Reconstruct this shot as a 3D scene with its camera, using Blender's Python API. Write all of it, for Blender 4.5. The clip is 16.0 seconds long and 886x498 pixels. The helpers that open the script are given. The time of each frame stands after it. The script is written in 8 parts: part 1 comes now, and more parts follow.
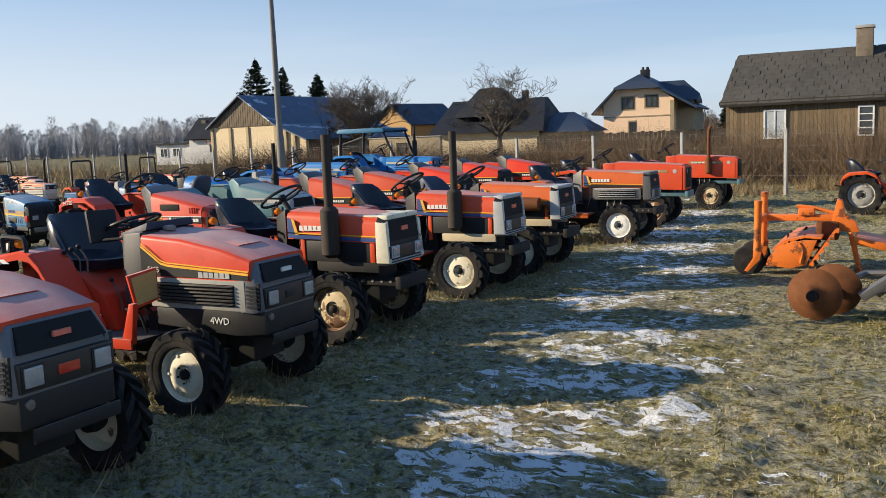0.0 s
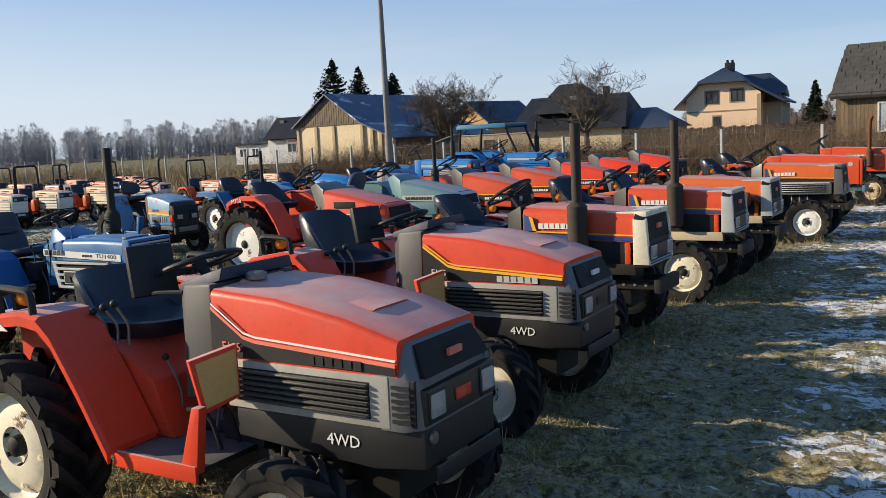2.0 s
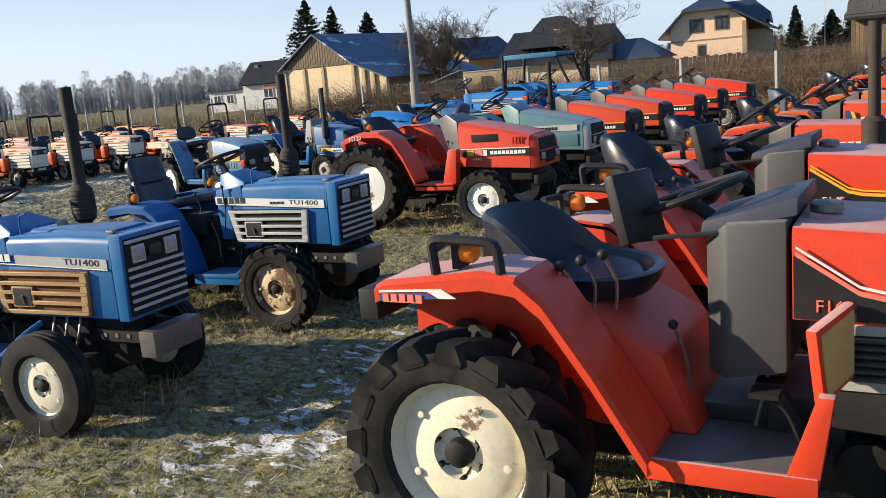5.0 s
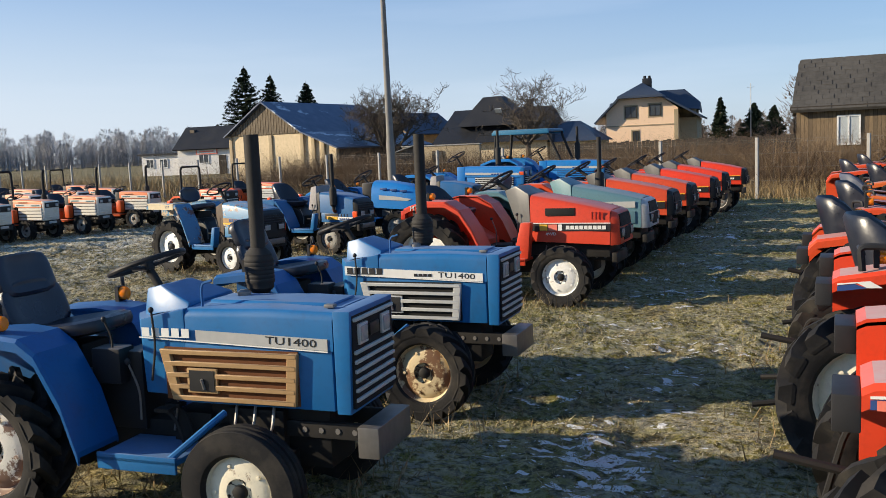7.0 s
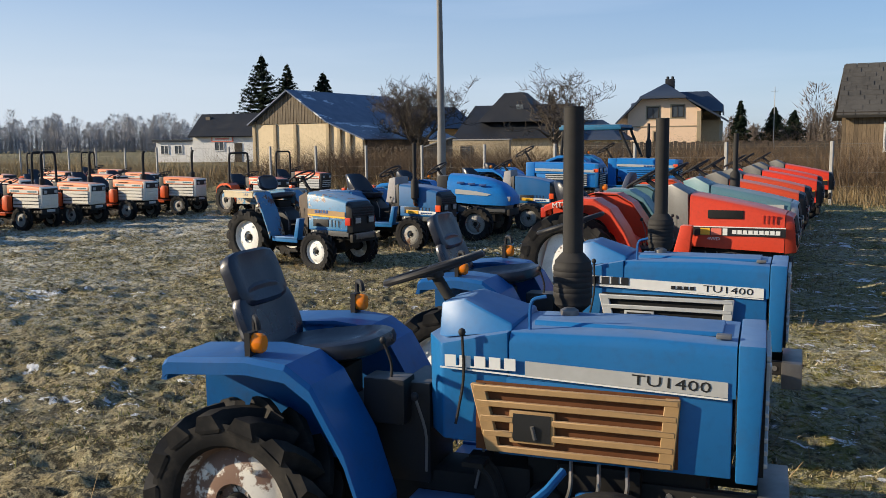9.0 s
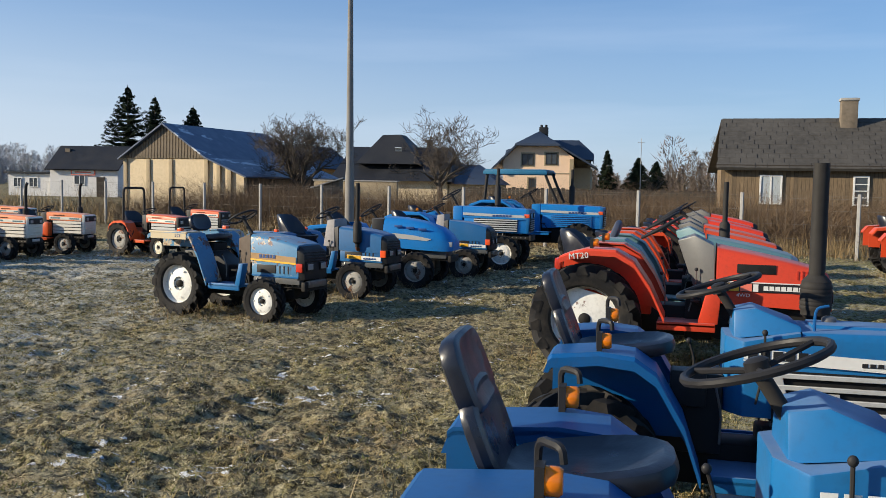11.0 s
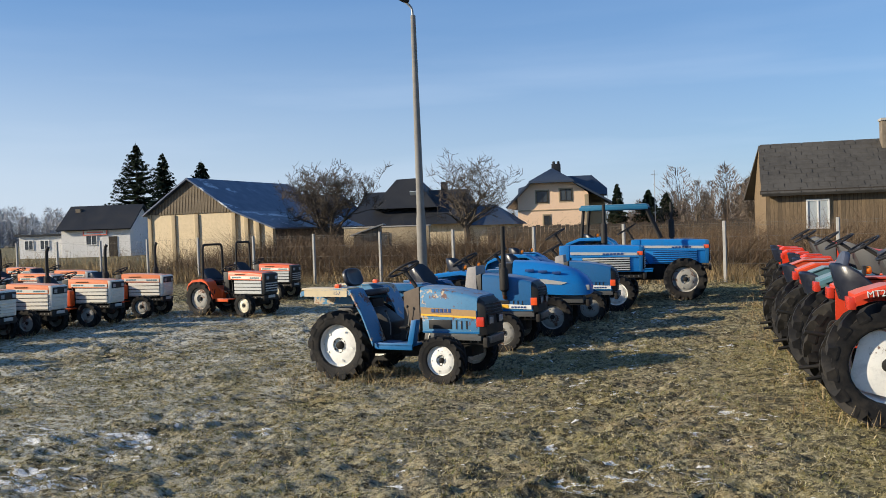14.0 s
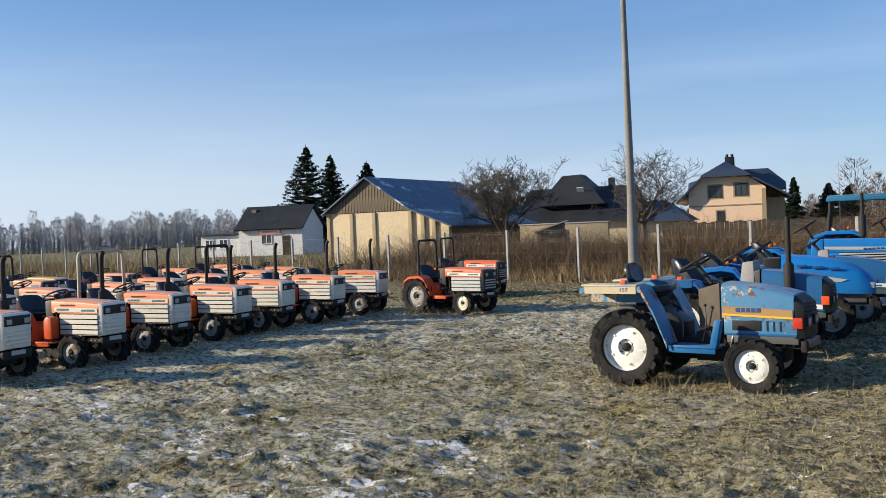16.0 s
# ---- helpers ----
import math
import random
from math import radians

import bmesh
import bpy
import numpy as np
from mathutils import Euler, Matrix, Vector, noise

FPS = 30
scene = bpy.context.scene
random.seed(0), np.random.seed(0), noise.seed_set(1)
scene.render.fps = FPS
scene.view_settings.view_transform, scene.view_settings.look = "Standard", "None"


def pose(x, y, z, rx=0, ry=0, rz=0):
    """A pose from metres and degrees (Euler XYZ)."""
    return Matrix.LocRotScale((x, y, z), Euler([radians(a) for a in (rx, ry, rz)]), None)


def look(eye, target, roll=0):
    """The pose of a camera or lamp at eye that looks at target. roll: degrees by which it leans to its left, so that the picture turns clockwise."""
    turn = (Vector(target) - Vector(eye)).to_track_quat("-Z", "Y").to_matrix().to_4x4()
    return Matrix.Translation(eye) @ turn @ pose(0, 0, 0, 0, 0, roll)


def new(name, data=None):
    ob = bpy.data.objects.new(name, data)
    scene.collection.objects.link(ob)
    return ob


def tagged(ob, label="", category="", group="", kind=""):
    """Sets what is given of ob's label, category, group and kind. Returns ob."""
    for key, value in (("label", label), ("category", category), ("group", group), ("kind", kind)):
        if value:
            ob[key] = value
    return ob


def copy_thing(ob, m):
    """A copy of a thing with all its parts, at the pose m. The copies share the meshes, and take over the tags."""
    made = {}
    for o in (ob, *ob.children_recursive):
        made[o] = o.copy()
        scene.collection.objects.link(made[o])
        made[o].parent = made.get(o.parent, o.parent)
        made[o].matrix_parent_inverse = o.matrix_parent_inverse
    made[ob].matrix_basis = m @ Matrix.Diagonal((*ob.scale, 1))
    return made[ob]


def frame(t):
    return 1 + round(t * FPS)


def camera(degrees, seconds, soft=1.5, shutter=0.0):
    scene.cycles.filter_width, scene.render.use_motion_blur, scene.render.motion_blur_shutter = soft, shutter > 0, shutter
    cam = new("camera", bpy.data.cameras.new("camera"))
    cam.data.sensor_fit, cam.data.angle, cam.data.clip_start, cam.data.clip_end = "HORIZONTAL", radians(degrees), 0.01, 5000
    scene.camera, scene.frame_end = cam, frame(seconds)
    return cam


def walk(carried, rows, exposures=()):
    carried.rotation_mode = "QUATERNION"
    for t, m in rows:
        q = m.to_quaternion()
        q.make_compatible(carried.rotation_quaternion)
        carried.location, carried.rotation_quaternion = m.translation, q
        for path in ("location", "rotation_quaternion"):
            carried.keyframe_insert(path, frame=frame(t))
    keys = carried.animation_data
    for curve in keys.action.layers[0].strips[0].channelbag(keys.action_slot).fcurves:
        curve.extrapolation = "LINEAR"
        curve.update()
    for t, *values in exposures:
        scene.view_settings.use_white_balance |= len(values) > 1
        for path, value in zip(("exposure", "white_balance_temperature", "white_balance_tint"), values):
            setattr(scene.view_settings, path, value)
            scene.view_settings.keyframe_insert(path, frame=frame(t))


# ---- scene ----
cam = camera(52.9, 16.0, soft=0.6)
EXPOSURES = [(0.0, 0.68, 6750, 10), (1.5, 0.64, 6720, 10), (2.0, 0.60, 6650, 10), (2.5, 0.44, 6600, 10), (3.0, 0.57, 6600, 10), (4.5, 0.67, 6600, 10), (6.0, 1.1, 6780, 10), (6.5, 0.90, 6680, 10), (7.0, 0.66, 6620, 10), (9.0, 0.58, 6600, 10), (11.5, 0.48, 6320, 9), (12.5, 0.30, 6270, 9), (13.2, 0.43, 6300, 9), (15.0, 0.57, 6380, 9.5), (16.0, 0.6, 6380, 9.5)]
PATH = [
    (0, (-0.059, 0.09, 1.595), (-0.976, 1.85, 1.348), -2.3),
    (0.5, (-0.477, 0.172, 1.579), (-1.458, 1.902, 1.364), -0.6),
    (1, (-0.901, 0.126, 1.585), (-1.885, 1.852, 1.361), -0.5),
    (1.5, (-1.25, 0.054, 1.571), (-2.322, 1.716, 1.274), -1.4),
    (2, (-1.624, -0.034, 1.59), (-2.665, 1.656, 1.346), -2.9),
    (2.5, (-2.047, 0.013, 1.589), (-3.078, 1.721, 1.454), -1.6),
    (3, (-2.39, -0.066, 1.627), (-3.396, 1.655, 1.463), -1.6),
    (3.5, (-2.832, -0.009, 1.569), (-3.892, 1.676, 1.373), -4.3),
    (3.7, (-2.97, -0.016, 1.532), (-4.034, 1.651, 1.235), -5.1),
    (5.8, (-4.481, -0.234, 1.569), (-5.373, 1.517, 1.193), -6.1),
    (6, (-4.66, -0.248, 1.584), (-5.543, 1.511, 1.23), -6.6),
    (6.5, (-5.033, -0.262, 1.577), (-5.905, 1.522, 1.339), -3.0),
    (7, (-5.444, -0.286, 1.563), (-6.261, 1.526, 1.338), -2.4),
    (7.5, (-5.85, -0.247, 1.574), (-6.679, 1.561, 1.363), -0.2),
    (8, (-6.269, -0.172, 1.563), (-7.129, 1.618, 1.328), -0.6),
    (8.5, (-6.651, -0.096, 1.529), (-7.504, 1.699, 1.298), -0.1),
    (9, (-7.013, 0.013, 1.536), (-7.833, 1.822, 1.301), -0.6),
    (9.2, (-7.169, 0.041, 1.518), (-7.991, 1.849, 1.287), -0.8),
    (11.3, (-8.676, 0.538, 1.528), (-9.171, 2.471, 1.395), 0.4),
    (11.5, (-8.797, 0.55, 1.549), (-9.289, 2.484, 1.416), -0.9),
    (12, (-9.189, 0.566, 1.574), (-9.642, 2.513, 1.53), -3.5),
    (12.5, (-9.571, 0.619, 1.571), (-10.027, 2.566, 1.53), -2.7),
    (13, (-9.957, 0.709, 1.562), (-10.43, 2.652, 1.541), -2.1),
    (13.5, (-10.327, 0.765, 1.546), (-10.822, 2.702, 1.508), -2.2),
    (14, (-10.717, 0.819, 1.548), (-11.244, 2.748, 1.501), -1.9),
    (14.5, (-11.178, 0.904, 1.554), (-11.837, 2.792, 1.512), -1.4),
    (15, (-11.56, 0.931, 1.526), (-12.301, 2.789, 1.496), -1.7),
    (15.5, (-11.972, 1.029, 1.525), (-12.774, 2.861, 1.494), -1.6),
    (16, (-12.305, 1.116, 1.522), (-13.147, 2.93, 1.484), -2.3),
]
walk(cam, [(t, look(e, g, r)) for t, e, g, r in PATH], EXPOSURES)

# ---- sky, sun ----
SUN_YAW, SUN_UP = 25.0, 19.5            # the light travels towards +x, turned to +y
world = bpy.data.worlds.new("sky")
scene.world = world
world.use_nodes = True
wn, wl = world.node_tree.nodes, world.node_tree.links
sky = wn.new("ShaderNodeTexSky")
sky.sky_type, sky.sun_disc = "NISHITA", False
sky.sun_elevation = radians(SUN_UP)
to_sun = Vector((-math.cos(radians(SUN_YAW)), -math.sin(radians(SUN_YAW)), 0))
sky.sun_rotation = math.atan2(to_sun.x, to_sun.y)
sky.air_density, sky.dust_density, sky.ozone_density, sky.altitude = 1.0, 0.25, 3.5, 200
where = wn.new("ShaderNodeTexCoord")
stretch = wn.new("ShaderNodeMapping")
stretch.inputs["Scale"].default_value = (1.1, 1.1, 11.0)
cirrus = wn.new("ShaderNodeTexNoise")
cirrus.inputs["Scale"].default_value, cirrus.inputs["Detail"].default_value = 1.6, 6
veil = wn.new("ShaderNodeMapRange")
veil.inputs["From Min"].default_value, veil.inputs["From Max"].default_value = 0.50, 0.74
veil.inputs["To Min"].default_value, veil.inputs["To Max"].default_value = 0.0, 0.26
lift = wn.new("ShaderNodeMixRGB")
lift.inputs["Fac"].default_value = 0.30
lift.inputs["Color2"].default_value = (2.1, 4.7, 10.0, 1)
cloud = wn.new("ShaderNodeMixRGB")
cloud.inputs["Color2"].default_value = (6.6, 7.8, 9.6, 1)
height = wn.new("ShaderNodeSeparateXYZ")
low = wn.new("ShaderNodeMapRange")           # thin winter haze above the horizon
low.interpolation_type = "SMOOTHSTEP"
low.inputs["From Min"].default_value, low.inputs["From Max"].default_value = 0.27, -0.02
low.inputs["To Max"].default_value = 0.78
band = wn.new("ShaderNodeMapRange")          # the thin cirrus lies low
band.inputs["From Min"].default_value, band.inputs["From Max"].default_value = 0.26, 0.12
sunward = wn.new("ShaderNodeVectorMath")     # the haze is brighter towards the sun
sunward.operation = "DOT_PRODUCT"
sunward.inputs[1].default_value = to_sun
glow = wn.new("ShaderNodeMapRange")
glow.inputs["From Min"].default_value, glow.inputs["From Max"].default_value = -0.55, 0.55
glow.inputs["To Min"].default_value, glow.inputs["To Max"].default_value = 0.24, 1.34
thick = wn.new("ShaderNodeMath")
thick.operation = "MULTIPLY"
streak = wn.new("ShaderNodeMath")
streak.operation = "MULTIPLY"
haze = wn.new("ShaderNodeMixRGB")
haze.inputs["Color2"].default_value = (6.3, 7.1, 8.1, 1)
wl.new(where.outputs["Generated"], stretch.inputs["Vector"])
wl.new(where.outputs["Generated"], height.inputs["Vector"])
wl.new(height.outputs["Z"], low.inputs["Value"])
wl.new(stretch.outputs["Vector"], cirrus.inputs["Vector"])
wl.new(cirrus.outputs["Fac"], veil.inputs["Value"])
wl.new(height.outputs["Z"], band.inputs["Value"])
wl.new(veil.outputs["Result"], streak.inputs[0])
wl.new(band.outputs["Result"], streak.inputs[1])
wl.new(streak.outputs["Value"], cloud.inputs["Fac"])
wl.new(sky.outputs["Color"], lift.inputs["Color1"])
wl.new(lift.outputs["Color"], cloud.inputs["Color1"])
wl.new(where.outputs["Generated"], sunward.inputs[0])
wl.new(sunward.outputs["Value"], glow.inputs["Value"])
wl.new(low.outputs["Result"], thick.inputs[0])
wl.new(glow.outputs["Result"], thick.inputs[1])
wl.new(cloud.outputs["Color"], haze.inputs["Color1"])
wl.new(thick.outputs["Value"], haze.inputs["Fac"])
back = wn["Background"]
back.inputs["Strength"].default_value = 0.074
wl.new(haze.outputs["Color"], back.inputs["Color"])
sun = new("sun", bpy.data.lights.new("sun", "SUN"))
sun.data.energy, sun.data.angle, sun.data.color = 5.0, radians(0.6), (1.0, 0.86, 0.65)
sun.matrix_world = look((0, 0, 30), Vector((0, 0, 30)) - (to_sun * math.cos(radians(SUN_UP)) + Vector((0, 0, math.sin(radians(SUN_UP))))))


# ---- materials ----
class Nodes:
    """A node material with short calls."""

    def __init__(self, name, rough=0.6, metal=0.0, shine=0.5):
        self.mat = bpy.data.materials.new(name)
        self.mat.use_nodes = True
        self.n, self.l = self.mat.node_tree.nodes, self.mat.node_tree.links
        self.b = self.n["Principled BSDF"]
        self.b.inputs["Roughness"].default_value, self.b.inputs["Metallic"].default_value = rough, metal
        self.b.inputs["Specular IOR Level"].default_value = shine
        self.co = self.n.new("ShaderNodeTexCoord").outputs["Object"]

    def put(self, socket, value):
        if isinstance(value, (int, float)):
            socket.default_value = value
        elif isinstance(value, (tuple, list)):
            socket.default_value = (*value, 1) if len(value) == 3 and len(socket.default_value) == 4 else value
        else:
            self.l.new(value, socket)

    def noise(self, scale, detail=4, rough=0.55, vec=None, sx=(1, 1, 1)):
        m = self.n.new("ShaderNodeMapping")
        m.inputs["Scale"].default_value = sx
        self.l.new(vec or self.co, m.inputs["Vector"])
        t = self.n.new("ShaderNodeTexNoise")
        t.inputs["Scale"].default_value, t.inputs["Detail"].default_value, t.inputs["Roughness"].default_value = scale, detail, rough
        self.l.new(m.outputs["Vector"], t.inputs["Vector"])
        return t.outputs["Fac"]

    def ramp(self, value, lo, hi, a=0.0, b=1.0):
        r = self.n.new("ShaderNodeMapRange")
        for key, v in (("Value", value), ("From Min", lo), ("From Max", hi), ("To Min", a), ("To Max", b)):
            self.put(r.inputs[key], v)
        return r.outputs["Result"]

    def mix(self, fac, a, b, how="MIX"):
        m = self.n.new("ShaderNodeMixRGB")
        m.blend_type = how
        for key, v in (("Fac", fac), ("Color1", a), ("Color2", b)):
            self.put(m.inputs[key], v)
        return m.outputs["Color"]

    def math(self, op, a, b=0.0):
        m = self.n.new("ShaderNodeMath")
        m.operation = op
        self.put(m.inputs[0], a)
        self.put(m.inputs[1], b)
        return m.outputs["Value"]

    def axis(self, i, vec=None):
        s = self.n.new("ShaderNodeSeparateXYZ")
        self.l.new(vec or self.co, s.inputs["Vector"])
        return s.outputs[i]

    def facing_up(self):
        g = self.n.new("ShaderNodeNewGeometry")
        return self.axis(2, g.outputs["Normal"])

    def place(self):
        return self.n.new("ShaderNodeNewGeometry").outputs["Position"]

    def island(self):
        return self.n.new("ShaderNodeNewGeometry").outputs["Random Per Island"]

    def each(self):
        return self.n.new("ShaderNodeObjectInfo").outputs["Random"]

    def colour(self, c):
        self.put(self.b.inputs["Base Color"], c)

    def rough(self, r):
        self.put(self.b.inputs["Roughness"], r)

    def bump(self, height, strength=0.3, distance=0.01):
        m = self.n.new("ShaderNodeBump")
        m.inputs["Strength"].default_value, m.inputs["Distance"].default_value = strength, distance
        self.put(m.inputs["Height"], height)
        self.l.new(m.outputs["Normal"], self.b.inputs["Normal"])


def paint(name, c, rough=0.38, dust=0.55, rust=0.0, flake=0.0):
    """Old machine paint: faded in patches, dusty and frosted where it faces up, chipped here and there."""
    k = Nodes(name, rough, 0.0, 0.35)
    where_ = k.place()
    fade = k.noise(2.2, 5, 0.6, where_)
    grain = k.noise(38, 4, 0.6, where_)
    col = k.mix(k.ramp(fade, 0.35, 0.7, 0.0, 0.35), c, tuple(min(1, v * 0.92 + 0.010) for v in c))
    col = k.mix(k.ramp(grain, 0.5, 0.8, 0.0, 0.26), col, tuple(v * 0.35 + w for v, w in zip(c, (0.016, 0.013, 0.010))))
    dirt = k.noise(5.5, 7, 0.7, where_)
    col = k.mix(k.ramp(dirt, 0.54, 0.72, 0.0, 0.42), col, tuple(v * 0.45 + w for v, w in zip(c, (0.030, 0.024, 0.017))))
    if rust:
        spots = k.noise(6, 8, 0.7, where_)
        col = k.mix(k.ramp(spots, 0.62 - rust * 0.2, 0.66 - rust * 0.2, 0, 0.9), col, (0.13, 0.05, 0.022))
    if flake:
        bare = k.noise(4.5, 7, 0.7, where_)
        col = k.mix(k.ramp(bare, 0.56, 0.58, 0, flake), col, (0.45, 0.36, 0.25))
        col = k.mix(k.ramp(bare, 0.63, 0.65, 0, flake), col, (0.22, 0.09, 0.035))
    up = k.ramp(k.facing_up(), 0.86, 0.98)
    film = k.math("MULTIPLY", up, k.ramp(k.noise(9, 6, 0.65, where_), 0.3, 0.65, dust * 0.65, dust))
    col = k.mix(film, col, (0.50, 0.46, 0.44))
    k.colour(col)
    k.rough(k.math("ADD", k.ramp(fade, 0.3, 0.7, rough - 0.08, rough + 0.14), k.math("MULTIPLY", film, 0.4)))
    k.bump(grain, 0.05, 0.004)
    return k.mat


def plain(name, c, rough=0.6, metal=0.0, vary=0.4, scale=24.0, relief=0.1):
    k = Nodes(name, rough, metal, 0.5 if rough < 0.5 else 0.2)
    n = k.noise(scale, 5, 0.6)
    big = k.noise(scale / 9, 3)
    col = k.mix(k.ramp(n, 0.3, 0.75, 0, vary), c, tuple(v * 0.45 for v in c))
    col = k.mix(k.ramp(big, 0.4, 0.7, 0, vary * 0.6), col, tuple(min(1, v * 1.25 + 0.02) for v in c))
    k.colour(col)
    k.rough(k.ramp(big, 0.3, 0.7, max(0.05, rough - 0.12), min(1, rough + 0.12)))
    k.bump(n, relief, 0.004)
    return k.mat


RED_F = paint("red_orange_paint", (0.62, 0.052, 0.018), dust=0.75)
RED_Y = paint("vermilion_paint", (0.60, 0.066, 0.018), dust=0.5)
ORANGE_Y = paint("faded_orange_paint", (0.58, 0.115, 0.024), dust=0.45)
RED_M = paint("bright_red_paint", (0.62, 0.056, 0.022), dust=0.38)
RED_B = paint("scarlet_paint", (0.70, 0.046, 0.016), dust=0.3)
ORANGE_K = paint("pale_orange_paint", (0.74, 0.21, 0.075), dust=0.62)
ORANGE_D = paint("orange_paint", (0.62, 0.085, 0.015), dust=0.3)
OCHRE_P = paint("ochre_machine_paint", (0.60, 0.33, 0.03), dust=0.3)
ORANGE_I = paint("implement_orange_paint", (0.68, 0.16, 0.02), dust=0.2, rust=0.25)
BLUE_T = paint("blue_paint", (0.010, 0.125, 0.32), dust=0.22)
BLUE_D = paint("deep_blue_paint", (0.003, 0.083, 0.26), dust=0.03)
BLUE_X = paint("weathered_blue_paint", (0.070, 0.205, 0.36), dust=0.25, rust=0.22, flake=0.95)
BLUE_C = paint("dull_blue_paint", (0.018, 0.110, 0.27), dust=0.35)
BLUE_R = paint("bright_blue_paint", (0.008, 0.17, 0.48), dust=0.15)
TEAL = paint("teal_grey_paint", (0.10, 0.20, 0.23), dust=0.45)
GREY_P = paint("grey_paint", (0.11, 0.112, 0.112), dust=0.25)
DARK_P = paint("charcoal_paint", (0.012, 0.0125, 0.014), 0.5, dust=0.25)
WHITE_P = paint("off_white_paint", (0.80, 0.77, 0.68), dust=0.12)
DIRTY_W = paint("dirty_cream_paint", (0.71, 0.67, 0.58), dust=0.1)
SILVER = paint("silver_paint", (0.44, 0.45, 0.44), 0.4, dust=0.3)
CREAM_RIM = paint("cream_rim_paint", (0.74, 0.68, 0.52), 0.5, 0.15, 0.12)
WHITE_RIM = paint("white_rim_paint", (0.80, 0.79, 0.74), 0.45, 0.1, 0.05)
RUSTY_RIM = paint("rusty_white_rim_paint", (0.72, 0.68, 0.60), 0.55, 0.1, 0.85)
RUST_CREAM = paint("rusty_cream_rim_paint", (0.62, 0.50, 0.30), 0.55, 0.1, 0.6)
DULL_RIM = paint("dull_rim_paint", (0.34, 0.33, 0.30), 0.6, 0.1, 0.3)
TAN = paint("tan_grille_paint", (0.36, 0.22, 0.095), 0.55, dust=0.2)
OCHRE = paint("ochre_panel_paint", (0.58, 0.36, 0.12), 0.5, dust=0.2)
IRON = plain("engine_iron", (0.022, 0.021, 0.020), 0.65, 0.3)
STEEL = plain("worn_steel", (0.22, 0.21, 0.20), 0.5, 0.7)
RUSTY_GREY = plain("rusty_grey_plastic", (0.105, 0.082, 0.064), 0.7, 0, 0.7, 9, 0.2)
RUST = plain("rusty_iron", (0.16, 0.062, 0.025), 0.85, 0.2, 0.6, 12)
SOOT = plain("black_exhaust_paint", (0.028, 0.026, 0.024), 0.7, 0.0, 0.5)
BROWN_SOOT = plain("brown_black_exhaust_paint", (0.050, 0.040, 0.032), 0.75, 0.0, 0.5)
PLASTIC = plain("black_plastic", (0.022, 0.022, 0.024), 0.5)
VINYL = plain("navy_vinyl", (0.010, 0.013, 0.024), 0.36, 0, 0.3, 60, 0.15)
VINYL_G = plain("grey_blue_vinyl", (0.075, 0.088, 0.125), 0.5, 0, 0.4, 60, 0.15)
GREY_SHEET = plain("grey_plastic_sheet", (0.26, 0.25, 0.25), 0.6)
MESH_DARK = plain("dark_radiator_mesh", (0.012, 0.012, 0.012), 0.7, 0, 0.5, 160)
LAMP = plain("headlamp_glass", (0.34, 0.36, 0.37), 0.12, 0.2, 0.3, 80)
AMBER = plain("amber_lens", (0.85, 0.22, 0.01), 0.2, 0, 0.15)
RED_LENS = plain("red_lens", (0.50, 0.04, 0.02), 0.2, 0, 0.15)
ORANGE_LENS = plain("orange_red_lens", (0.80, 0.10, 0.025), 0.25, 0, 0.15)
DECAL_W = plain("white_decal", (0.72, 0.72, 0.68), 0.45, 0, 0.15)
DECAL_Y = plain("yellow_decal", (0.78, 0.42, 0.03), 0.45, 0, 0.15)
DECAL_P = plain("pink_decal", (0.75, 0.18, 0.12), 0.45, 0, 0.15)
DECAL_B = plain("dark_blue_decal", (0.02, 0.06, 0.2), 0.45, 0, 0.2)
DECAL_K = plain("black_decal", (0.015, 0.015, 0.016), 0.45, 0, 0.2)
DECAL_G = plain("grey_decal", (0.42, 0.42, 0.40), 0.5, 0, 0.2)
MIRROR_G = plain("mirror_glass", (0.7, 0.72, 0.74), 0.05, 1.0, 0.05)


def rubber():
    k = Nodes("tyre_rubber", 0.75, 0.0, 0.15)
    where_ = k.place()
    mud = k.noise(7, 6, 0.65, where_)
    col = k.mix(k.ramp(mud, 0.45, 0.75, 0.0, 0.75), (0.014, 0.014, 0.015), (0.060, 0.053, 0.044))
    k.colour(col)
    k.rough(k.ramp(mud, 0.3, 0.7, 0.55, 0.9))
    k.bump(k.noise(60, 4, 0.6), 0.15, 0.004)
    return k.mat


RUBBER = rubber()


